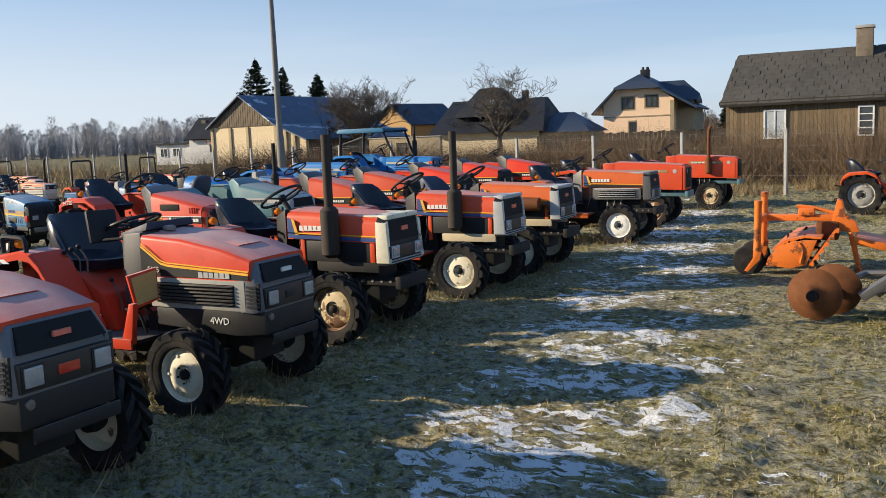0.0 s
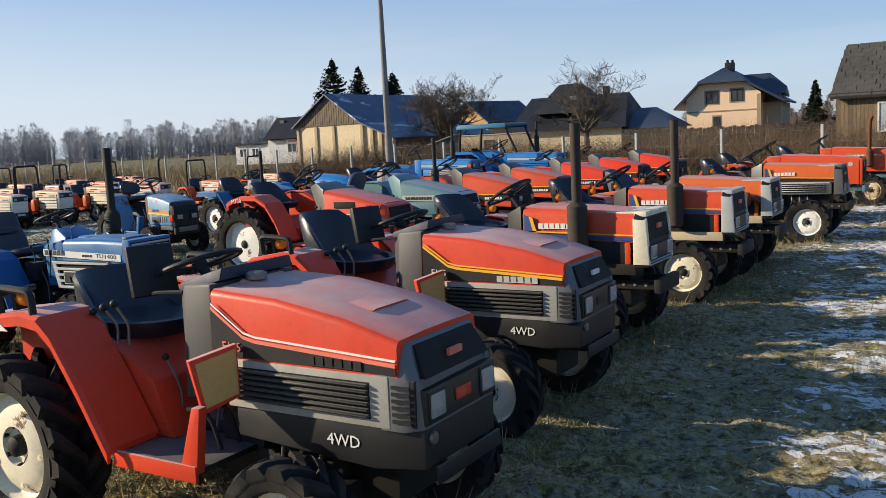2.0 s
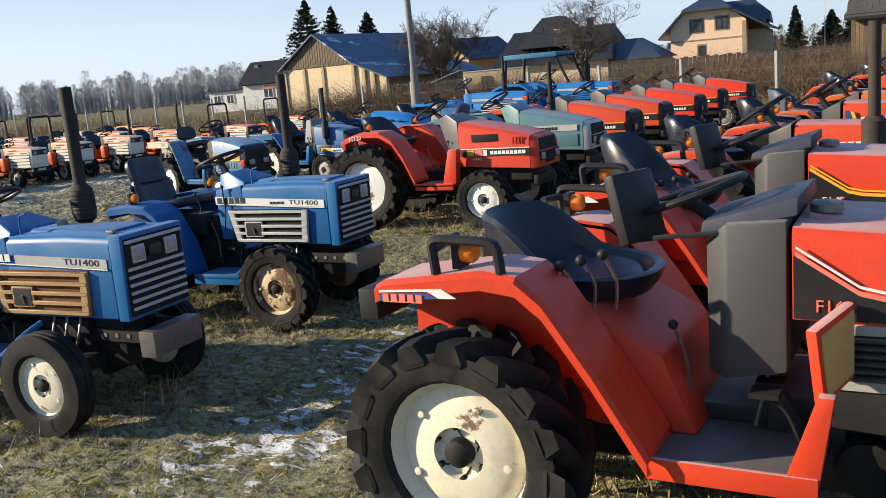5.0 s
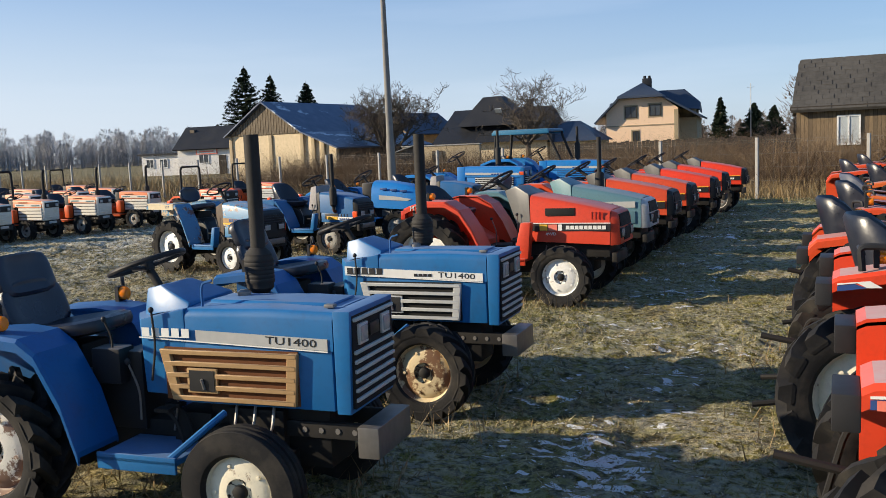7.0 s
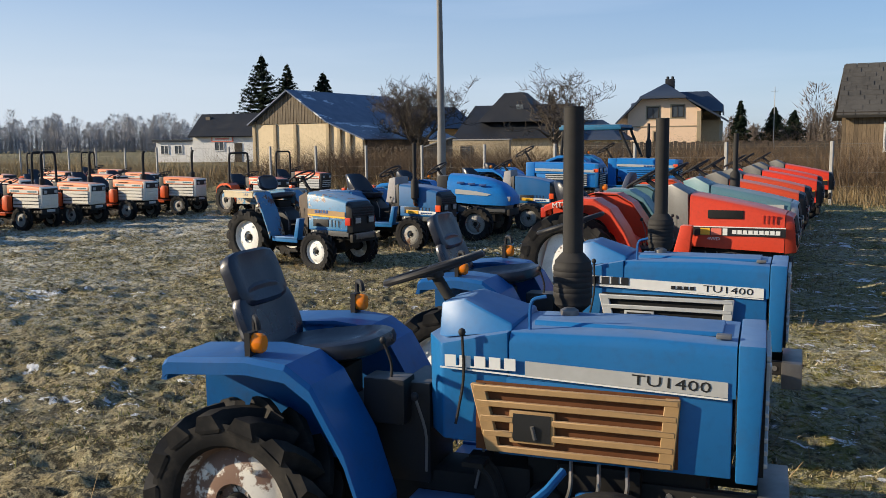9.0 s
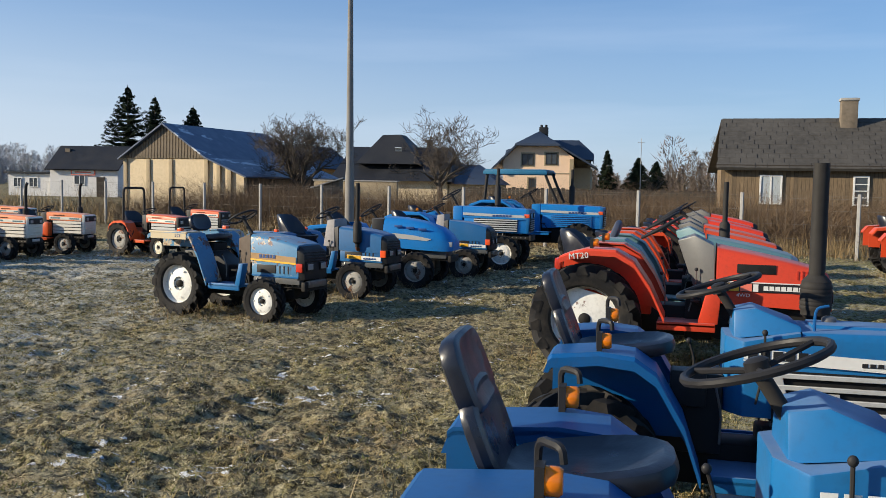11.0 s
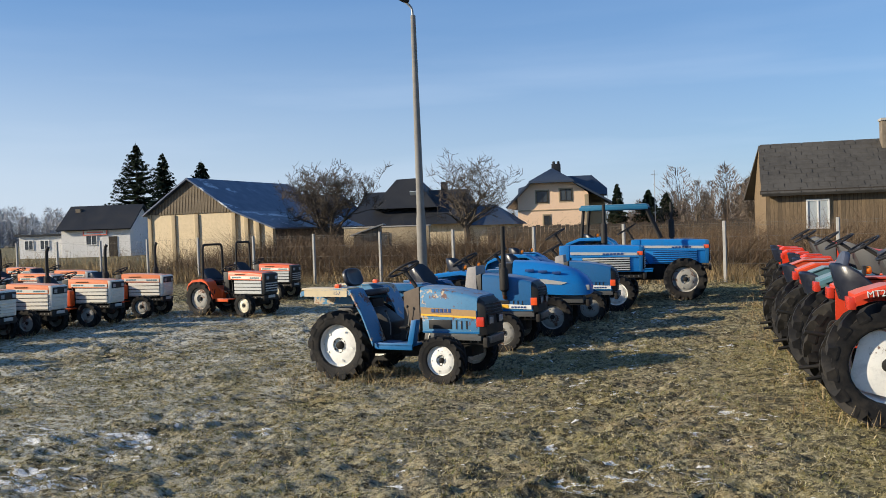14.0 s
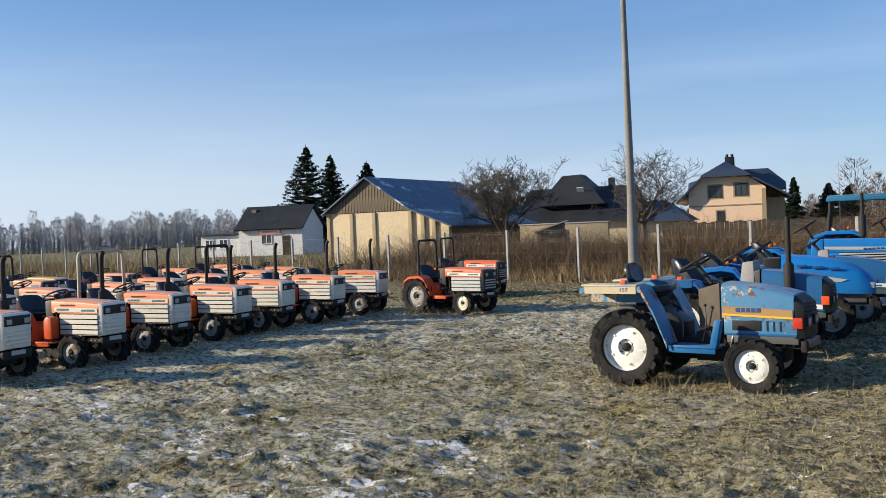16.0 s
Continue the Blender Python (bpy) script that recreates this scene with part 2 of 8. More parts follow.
def ground_material():
    """Trodden winter turf: straw, dull green and bare earth, hollows painted dark as if shaded, thin frost, and old
    snow left in patches on the lanes.
    """
    k = Nodes("winter_turf", 0.95, 0.0, 0.1)
    p = k.place()
    x, y = k.axis(0, p), k.axis(1, p)
    big = k.noise(0.35, 5, 0.6, p)
    mid = k.noise(2.4, 6, 0.65, p)
    fine = k.noise(26, 6, 0.7, p)
    grit = k.noise(95, 3, 0.6, p)
    clod = k.noise(7.5, 5, 0.6, p)
    turf = k.mix(k.ramp(mid, 0.36, 0.64), (0.205, 0.202, 0.055), (0.310, 0.258, 0.115))
    turf = k.mix(k.ramp(big, 0.42, 0.62, 0, 0.6), turf, (0.286, 0.218, 0.122))
    turf = k.mix(k.ramp(k.noise(0.8, 4, 0.6, p), 0.52, 0.66, 0, 0.6), turf, (0.319, 0.181, 0.067))
    green = k.math("MAXIMUM", k.math("MULTIPLY", k.ramp(x, -8.8, -8.0), k.ramp(x, -3.6, -4.6)), k.ramp(x, -1.0, 0.2))
    moss = k.math("MULTIPLY", green, k.ramp(k.noise(1.6, 5, 0.6, p), 0.40, 0.56))
    turf = k.mix(k.math("MULTIPLY", moss, 0.80), turf, (0.175, 0.168, 0.028))
    open_field = k.ramp(x, -9.0, -10.5)
    turf = k.mix(k.math("MULTIPLY", open_field, k.ramp(k.noise(0.9, 4, 0.6, p), 0.35, 0.60, 0.30, 0.75)), turf, (0.335, 0.275, 0.20))
    turf = k.mix(k.ramp(k.noise(13, 5, 0.65, p), 0.52, 0.60, 0, k.ramp(open_field, 0, 1, 0.46, 0.80)), turf, (0.53, 0.47, 0.31))
    # Next two: soil gaps, with the shade of the hollows painted in near-black.
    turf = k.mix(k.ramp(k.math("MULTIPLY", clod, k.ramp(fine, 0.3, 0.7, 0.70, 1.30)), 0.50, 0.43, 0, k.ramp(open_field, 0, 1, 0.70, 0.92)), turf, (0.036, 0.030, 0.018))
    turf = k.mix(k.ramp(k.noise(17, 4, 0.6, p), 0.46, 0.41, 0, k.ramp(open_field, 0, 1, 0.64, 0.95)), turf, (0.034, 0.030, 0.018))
    turf = k.mix(k.ramp(fine, 0.50, 0.64, 0, 0.42), turf, (0.46, 0.395, 0.24))
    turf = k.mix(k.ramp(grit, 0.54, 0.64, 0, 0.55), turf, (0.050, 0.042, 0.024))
    frost = k.math("MULTIPLY", k.ramp(k.noise(1.1, 6, 0.65, p), 0.34, 0.54), k.ramp(k.noise(15, 7, 0.75, p, (0.8, 1.2, 1)), 0.44, 0.54))
    cold = k.math("ADD", k.math("MULTIPLY", k.ramp(x, -12.0, -16.0, 0.14, 1.0), k.ramp(y, 20.5, 17.0)), k.ramp(x, -9.0, -7.5, 0.0, 0.30))
    turf = k.mix(k.math("MULTIPLY", frost, cold), turf, (0.56, 0.55, 0.525))
    turf = k.mix(1.0, turf, (1.0, 0.99, 0.88), "MULTIPLY")
    # lanes on which snow was left: along the front of two rows, and by the far side
    xa = k.math("ADD", x, k.math("MULTIPLY", k.math("SUBTRACT", y, 3.5), 0.16))
    xb = k.math("ADD", x, k.math("MULTIPLY", k.math("SUBTRACT", y, 4.0), 0.09))
    lane_a = k.math("MULTIPLY", k.ramp(xa, -2.9, -2.0), k.ramp(xa, -0.3, -1.0))
    lane_b = k.math("MULTIPLY", k.ramp(xb, -7.5, -6.9), k.ramp(xb, -5.6, -6.2))
    lane_c = k.math("MULTIPLY", k.ramp(x, -13.0, -12.2), k.ramp(x, -9.5, -11.0))
    field = k.math("MULTIPLY", k.ramp(x, -13.5, -15.0), k.ramp(y, 9.5, 7.5))
    lane = k.math("MAXIMUM", k.math("MAXIMUM", lane_a, k.math("MULTIPLY", lane_b, 0.56)), k.math("MAXIMUM", k.math("MULTIPLY", lane_c, 0.48), k.math("MULTIPLY", field, 0.60)))
    lane = k.math("MULTIPLY", lane, k.ramp(y, 22.0, 19.0))
    drift = k.math("ADD", k.math("MULTIPLY", k.noise(1.3, 3, 0.5, p, (1.0, 1.25, 1)), 0.36), k.math("MULTIPLY", k.noise(8.0, 7, 0.66, p, (0.8, 1.5, 1)), 0.64))
    level = k.ramp(lane, 0.0, 1.0, 0.640, 0.517)
    snow = k.ramp(k.math("SUBTRACT", drift, level), 0.0, 0.006)
    snow = k.math("MULTIPLY", snow, k.ramp(fine, 0.28, 0.40, 0.80, 1.0))
    col = k.mix(snow, turf, (0.84, 0.85, 0.86))
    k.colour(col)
    k.rough(k.ramp(snow, 0, 1, 0.95, 0.55))
    h = k.math("ADD", k.math("ADD", k.math("MULTIPLY", clod, 1.0), k.math("MULTIPLY", fine, 0.5)), k.math("ADD", k.math("MULTIPLY", grit, 0.2), k.math("MULTIPLY", snow, 0.35)))
    k.bump(h, 1.0, 0.085)
    return k.mat


def blades_material(name, a, b, c):
    k = Nodes(name, 0.9, 0.0, 0.1)
    i = k.island()
    col = k.mix(k.ramp(i, 0.0, 0.6), a, b)
    col = k.mix(k.ramp(i, 0.72, 1.0), col, c)
    k.colour(col)
    return k.mat


TURF = ground_material()
BLADES = blades_material("grass_blades", (0.11, 0.125, 0.030), (0.26, 0.205, 0.09), (0.46, 0.41, 0.29))
LYING = blades_material("lying_stalks", (0.19, 0.17, 0.07), (0.36, 0.31, 0.165), (0.54, 0.50, 0.40))
STRAW = blades_material("dry_weeds", (0.19, 0.13, 0.062), (0.28, 0.20, 0.105), (0.38, 0.31, 0.19))
TWIG = blades_material("brown_twigs", (0.085, 0.055, 0.035), (0.14, 0.095, 0.058), (0.21, 0.155, 0.10))
BARK = plain("grey_bark", (0.095, 0.078, 0.062), 0.9, 0, 0.6, 14, 0.4)
SPRUCE = blades_material("spruce_needles", (0.012, 0.020, 0.012), (0.020, 0.032, 0.018), (0.035, 0.045, 0.025))
# Distance haze is put into the far wood's colour as a pale grey.
FOREST = blades_material("haze_paled_far_wood", (0.25, 0.245, 0.25), (0.33, 0.32, 0.325), (0.42, 0.41, 0.41))
COPSE = blades_material("bare_near_wood", (0.10, 0.078, 0.062), (0.15, 0.12, 0.098), (0.21, 0.175, 0.15))


def boards(name, a, b, width=0.16, across=0):
    """Weathered upright boards: tone by board, grain along it, dark joints."""
    k = Nodes(name, 0.9, 0.0, 0.1)
    along = k.axis(across)
    t = k.math("DIVIDE", along, width)
    cell = k.math("FLOOR", t)
    w = k.n.new("ShaderNodeTexWhiteNoise")
    w.noise_dimensions = "1D"
    k.put(w.inputs["W"], cell)
    grain = k.noise(9, 6, 0.65, None, (4, 4, 0.35))
    stain = k.noise(0.8, 5, 0.6)
    col = k.mix(w.outputs["Value"], a, b)
    col = k.mix(k.ramp(grain, 0.42, 0.7, 0, 0.7), col, tuple(v * 0.35 for v in a))
    col = k.mix(k.ramp(stain, 0.45, 0.7, 0, 0.55), col, tuple(v * 0.6 for v in b))
    edge = k.math("ABSOLUTE", k.math("SUBTRACT", k.math("FRACT", t), 0.5))
    col = k.mix(k.ramp(edge, 0.44, 0.49, 0, 0.8), col, (0.02, 0.017, 0.014))
    k.colour(col)
    k.bump(grain, 0.3, 0.01)
    return k.mat


WOOD_OLD = boards("old_house_boards", (0.16, 0.122, 0.082), (0.27, 0.195, 0.12), 0.16, 0)
WOOD_BARN = boards("barn_gable_boards", (0.17, 0.14, 0.105), (0.24, 0.20, 0.15), 0.2, 0)
WOOD_DARK = boards("dark_shed_boards", (0.055, 0.048, 0.042), (0.085, 0.072, 0.06), 0.2, 1)
PLASTER = plain("stained_buff_plaster", (0.60, 0.49, 0.33), 0.9, 0, 0.35, 5, 0.3)
CREAM = plain("cream_wall_plaster", (0.84, 0.60, 0.41), 0.9, 0, 0.12, 4, 0.1)
GREY_WALL = plain("grey_white_plaster", (0.68, 0.67, 0.65), 0.9, 0, 0.25, 4, 0.1)
TAN_STONE = plain("stained_stone_trim", (0.36, 0.29, 0.19), 0.9, 0, 0.35, 6, 0.2)
BRICK_Y = plain("yellow_brick", (0.34, 0.22, 0.10), 0.9, 0, 0.5, 7, 0.2)
BRICK = plain("old_brick", (0.20, 0.165, 0.125), 0.9, 0, 0.75, 5, 0.4)
CONCRETE = plain("weathered_concrete", (0.36, 0.35, 0.33), 0.9, 0, 0.4, 9, 0.3)
SLATE = plain("mossy_grey_slates", (0.080, 0.074, 0.065), 0.9, 0, 0.7, 3.5, 0.6)
def sheet_roof():
    """Blue-grey sheet roof with frost lying in streaks."""
    k = Nodes("blue_grey_sheet_roof", 0.4, 0.2)
    n = k.noise(1.6, 5, 0.6)
    col = k.mix(k.ramp(n, 0.3, 0.7), (0.030, 0.050, 0.105), (0.050, 0.075, 0.13))
    frost = k.ramp(k.noise(0.55, 6, 0.68, None, (1, 0.5, 1)), 0.585, 0.625, 0, 0.7)
    k.colour(k.mix(frost, col, (0.62, 0.65, 0.70)))
    k.rough(k.ramp(n, 0.3, 0.7, 0.3, 0.5))
    return k.mat


ROOF_BLUE = sheet_roof()
ROOF_DARK = plain("dark_roof_tiles", (0.020, 0.022, 0.027), 0.6, 0, 0.4, 6, 0.3)
ROOF_NAVY = plain("slate_blue_roof", (0.040, 0.055, 0.085), 0.5, 0, 0.35, 6, 0.2)
PANE = plain("window_glass", (0.05, 0.06, 0.07), 0.08, 0, 0.2, 3, 0.0)
CURTAIN = plain("pale_window", (0.42, 0.46, 0.48), 0.2, 0, 0.3, 3, 0.0)
WHITE_WOOD = plain("white_window_paint", (0.72, 0.72, 0.70), 0.6, 0, 0.2)
POLE = plain("streaked_pole_concrete", (0.225, 0.215, 0.20), 0.9, 0, 0.5, 6, 0.3)
GALV = plain("galvanised_post", (0.34, 0.35, 0.36), 0.5, 0.4, 0.4)
WIRE = plain("fence_wire", (0.17, 0.165, 0.155), 0.6, 0.4, 0.3)


# ---- mesh helpers ----
def add(bm, verts, faces):
    vs = [bm.verts.new(v) for v in verts]
    for f in faces:
        bm.faces.new([vs[i] for i in f])
    return vs


def loft(bm, rings, caps=True, closed=True):
    n = len(rings[0])
    grid = [[bm.verts.new(p) for p in r] for r in rings]
    last = n if closed else n - 1
    for a, b in zip(grid, grid[1:]):
        for i in range(last):
            bm.faces.new((a[i], a[(i + 1) % n], b[(i + 1) % n], b[i]))
    if caps and closed:
        bm.faces.new(grid[0][::-1])
        bm.faces.new(grid[-1])
    return bm


def box(bm, x0, x1, y0, y1, z0, z1, m=None):
    v = [Vector((x, y, z)) for x in (x0, x1) for y in (y0, y1) for z in (z0, z1)]
    if m:
        v = [m @ p for p in v]
    add(bm, v, ((0, 1, 3, 2), (4, 6, 7, 5), (0, 4, 5, 1), (2, 3, 7, 6), (0, 2, 6, 4), (1, 5, 7, 3)))
    return bm


def prism(bm, pts, y0, y1):
    """A side outline of (x, z) points, given thickness from y0 to y1."""
    return loft(bm, [[(x, y0, z) for x, z in pts], [(x, y1, z) for x, z in pts]])


def lathe(bm, prof, n=24, m=None, caps=True):
    """(radius, along y) points turned round the y axis."""
    rings = []
    for i in range(n):
        a = 2 * math.pi * i / n
        ring = [Vector((r * math.cos(a), t, r * math.sin(a))) for r, t in prof]
        rings.append([m @ p for p in ring] if m else ring)
    rings.append(None)
    grid = [[bm.verts.new(p) for p in r] for r in rings[:-1]]
    for i in range(n):
        a, b = grid[i], grid[(i + 1) % n]
        for j in range(len(prof) - 1):
            bm.faces.new((a[j], a[j + 1], b[j + 1], b[j]))
    if caps and prof[0][0] > 0:
        bm.faces.new([g[0] for g in grid])
    if caps and prof[-1][0] > 0:
        bm.faces.new([g[-1] for g in grid][::-1])
    return bm


def tube(bm, pts, r, n=8, closed=False):
    pts = [Vector(p) for p in pts]
    radii = r if isinstance(r, (list, tuple)) else [r] * len(pts)
    rings, side = [], None
    for i, p in enumerate(pts):
        a = pts[i - 1] if i or closed else p
        b = pts[(i + 1) % len(pts)] if i < len(pts) - 1 or closed else p
        d = (b - a).normalized()
        if side is None:
            side = d.orthogonal().normalized()
        side = (side - d * side.dot(d)).normalized()
        up = d.cross(side)
        rings.append([p + radii[i] * (math.cos(2 * math.pi * j / n) * side + math.sin(2 * math.pi * j / n) * up) for j in range(n)])
    if closed:
        loft(bm, rings + [rings[0]], caps=False)
    else:
        loft(bm, rings)
    return bm


def bent(pts, k=3, cut=0.35):
    """Rounds the corners of a line of points."""
    pts = [Vector(p) for p in pts]
    out = [pts[0]]
    for a, p, b in zip(pts, pts[1:], pts[2:]):
        u, v = p + (a - p) * cut, p + (b - p) * cut
        for i in range(k + 1):
            s = i / k
            out.append((1 - s) ** 2 * u + 2 * s * (1 - s) * p + s * s * v)
    return out + [pts[-1]]


def pad(bm, lx, ly, h, dish=0.3, m=None, n=24, power=3.0):
    """A stuffed cushion with a rounded outline; its middle lies a little lower."""
    rings = []
    for s, z in ((0.80, 0.0), (0.97, h * 0.18), (1.0, h * 0.5), (0.97, h * 0.85), (0.86, h), (0.62, h * (1 - dish * 0.7)), (0.3, h * (1 - dish))):
        ring = []
        for i in range(n):
            a = 2 * math.pi * i / n
            c, q = math.cos(a), math.sin(a)
            r = (abs(c) ** power + abs(q) ** power) ** (-1 / power)
            p = Vector((lx / 2 * s * r * c, ly / 2 * s * r * q, z))
            ring.append(m @ p if m else p)
        rings.append(ring)
    return loft(bm, rings)


def bevelled(bm, width, segments=2):
    bmesh.ops.remove_doubles(bm, verts=bm.verts, dist=0.0002)
    edges = [e for e in bm.edges if len(e.link_faces) == 2 and e.calc_face_angle(0) > 0.5]
    bmesh.ops.bevel(bm, geom=edges, offset=width, segments=segments, profile=0.6, affect="EDGES", clamp_overlap=True)
    return bm


def finish(name, bm, material, sharp=0.7):
    bmesh.ops.recalc_face_normals(bm, faces=bm.faces)
    me = bpy.data.meshes.new(name)
    bm.to_mesh(me)
    bm.free()
    me.materials.append(material)
    me.polygons.foreach_set("use_smooth", [True] * len(me.polygons))
    me.set_sharp_from_angle(angle=sharp)
    return me


def part(name, bm, material, parent, label="", m=None, bevel=0.0):
    """ONE mesh object under a thing or under a part."""
    if isinstance(bm, bmesh.types.BMesh):
        if bevel:
            bevelled(bm, bevel)
        me = finish(name, bm, material)
    else:
        me = bm
    ob = new(name, me)
    ob.parent = parent
    if m is not None:
        ob.matrix_basis = m
    return tagged(ob, label)


def thing(name, m=None, label="", category="", group="", kind=""):
    ob = new(name)
    ob.empty_display_size = 0.2
    if m is not None:
        ob.matrix_basis = m
    return tagged(ob, label, category, group, kind)


B = bmesh.new


def letters(text, size, material, parent, m, name="lettering", label="", stretch_=1.0):
    """Raised flat lettering as a mesh; it reads along local x with its face to local z."""
    cu = bpy.data.curves.new(name, "FONT")
    cu.body, cu.size, cu.extrude, cu.align_x, cu.align_y = text, size, 0.001, "LEFT", "BOTTOM"
    cu.resolution_u = 2
    ob = bpy.data.objects.new(name, cu)
    me = bpy.data.meshes.new_from_object(ob)
    bpy.data.objects.remove(ob)
    bpy.data.curves.remove(cu)
    me.materials.clear()
    me.materials.append(material)
    return part(name, me, material, parent, label, m @ Matrix.Diagonal((stretch_, 1, 1, 1)))


# ---- tractors: the parts that all of them share. x ahead, y to the left, the front axle over the origin ----
def tyre_mesh(R, W, lugs=15, height=0.03, ribbed=False):
    bm = B()
    h = W / 2
    rb = R - height
    if ribbed:
        prof = [(R * 0.56, -h * 0.62), (R * 0.62, -h * 0.9), (R * 0.8, -h), (R * 0.92, -h * 0.86)]
        for a in (-0.7, -0.25, 0.25, 0.7):
            prof += [(R * 0.955, h * (a - 0.16)), (R * (1.0 - 0.05 * abs(a)), h * (a - 0.12)), (R * (1.0 - 0.05 * abs(a)), h * (a + 0.12)), (R * 0.955, h * (a + 0.16))]
        prof += [(R * 0.92, h * 0.86), (R * 0.8, h), (R * 0.62, h * 0.9), (R * 0.56, h * 0.62)]
        return lathe(bm, prof, 36, None, False)
    lathe(bm, [(R * 0.60, -h * 0.66), (R * 0.64, -h * 0.86), (R * 0.76, -h * 0.98), (R * 0.87, -h * 0.95), (rb * 0.985, -h * 0.72), (rb, -h * 0.3),
               (rb, h * 0.3), (rb * 0.985, h * 0.72), (R * 0.87, h * 0.95), (R * 0.76, h * 0.98), (R * 0.64, h * 0.86), (R * 0.60, h * 0.66)], 30, None, False)
    bm.verts.ensure_lookup_table()
    skin = {s: [bm.verts[i * 12 + (5 if s < 0 else 6)] for i in range(30)] for s in (-1, 1)}
    step = 2 * math.pi / lugs
    for s in (-1, 1):
        for i in range(lugs):
            a0 = step * (i + (0.5 if s > 0 else 0))
            rings = []
            for f, (t, base, top, wide) in enumerate(((0.04, rb - 0.012, R, 0.020), (0.42, rb - 0.012, R, 0.021), (0.80, rb - 0.02, R * 0.992, 0.025), (1.03, R * 0.82, R * 0.955, 0.030), (1.0, R * 0.78, R * 0.86, 0.024))):
                a = a0 + step * 0.95 * t
                da, y = wide / R, s * h * t
                rings.append([(base * math.cos(a - da * 2.0), y, base * math.sin(a - da * 2.0)), (base * math.cos(a + da * 2.0), y, base * math.sin(a + da * 2.0)),
                              (top * math.cos(a + da), y, top * math.sin(a + da)), (top * math.cos(a - da), y, top * math.sin(a - da))])
            loft(bm, rings)
            bm.verts.ensure_lookup_table()
            root = skin[s][round(a0 / (2 * math.pi) * 30) % 30]
            bm.faces.new((root, bm.verts[-20], bm.verts[-19]))
    return bm


def rim_mesh(R, W, dish=0.25, plate=False, wide=1.0):
    """A pressed steel rim: flange, well, dished disc. Its outside looks to -y."""
    h = W / 2
    prof = [(R * 0.655, -h * 0.80), (R * 0.66, -h * 0.72), (R * 0.61, -h * 0.66), (R * 0.57, -h * 0.30), (R * 0.545, -h * dish), (R * 0.50, -h * dish * 1.5),
            (R * 0.40, -h * (dish + 0.25)), (R * 0.22, -h * (dish + 0.28)), (R * 0.20, -h * (dish + 0.05)), (0, -h * (dish + 0.05))]
    inner = [(R * 0.60, h * 0.7), (R * 0.55, h * 0.2), (R * 0.53, -h * dish * 0.8), (0, -h * dish * 0.2)]
    if plate:
        prof = [(q * 1.08, t) for q, t in prof]
        bm = lathe(B(), prof[:4] + [(R * 0.535, h * 0.1), (R * 0.53, h * 0.5)], 36, None, False)
        rings = []
        for s, y in ((1.0, -h * 0.20), (1.0, -h * 0.26), (0.86, -h * 0.32), (0.30, -h * 0.40)):
            ring = []
            for i in range(32):
                a = 2 * math.pi * i / 32 + 0.3
                c, q = math.cos(a), math.sin(a)
                r = min(R * 0.60, R * 0.505 * (abs(c) ** 6 + abs(q) ** 6) ** (-1 / 6)) * s
                ring.append((r * math.cos(a + 0.2), y, r * math.sin(a + 0.2)))
            rings.append(ring)
        return loft(bm, rings)
    bm = lathe(B(), [(q * wide, t) for q, t in prof[:6]] + prof[6:], 32, None, False)
    lathe(bm, inner, 32, None, False)
    for i in range(5):
        a = 2 * math.pi * i / 5 + 0.3
        c = Vector((R * 0.43 * math.cos(a), 0, R * 0.43 * math.sin(a)))
        lathe(bm, [(R * 0.035, -h * (dish + 0.27)), (R * 0.03, -h * (dish + 0.33)), (0, -h * (dish + 0.34))], 8, Matrix.Translation(c))
    return bm


def hub_mesh(R, W, dish=0.25):
    h = W / 2
    bm = lathe(B(), [(R * 0.12, -h * (dish + 0.02)), (R * 0.11, -h * (dish + 0.34)), (R * 0.06, -h * (dish + 0.44)), (0, -h * (dish + 0.45))], 16)
    for i in range(6):
        a = 2 * math.pi * i / 6
        m = Matrix.Translation((R * 0.22 * math.cos(a), 0, R * 0.22 * math.sin(a)))
        lathe(bm, [(R * 0.03, -h * (dish + 0.1)), (R * 0.03, -h * (dish + 0.26)), (0, -h * (dish + 0.27))], 6, m)
        bm.verts.ensure_lookup_table()
        bm.faces.new((bm.verts[0], bm.verts[-3], bm.verts[-6]))
    return bm


WHEELS = {}


def wheel(name, T, R, W, x, y, side, rim, lugs, ribbed=False, turn=0.0, sink=0.015, dish=0.25, plate=False, wide=1.0):
    """Wheel > tyre, hub. side -1: its outside looks to -y."""
    key = (R, W, lugs, ribbed, rim.name, dish, plate, wide)
    if key not in WHEELS:
        WHEELS[key] = (finish("rim", rim_mesh(R, W, dish, plate, wide), rim), finish("tyre", tyre_mesh(R, W, lugs, 0.060 if R > 0.34 else 0.036, ribbed), RUBBER, 0.5), finish("hub", hub_mesh(R, W, dish), IRON))
    rim_me, tyre_me, hub_me = WHEELS[key]
    m = pose(x, y, R - sink, 0, turn, 0 if side < 0 else 180)
    w = part(name, rim_me, rim, T, "", m)
    part("tyre", tyre_me, RUBBER, w)
    part("hub", hub_me, IRON, w)
    return w


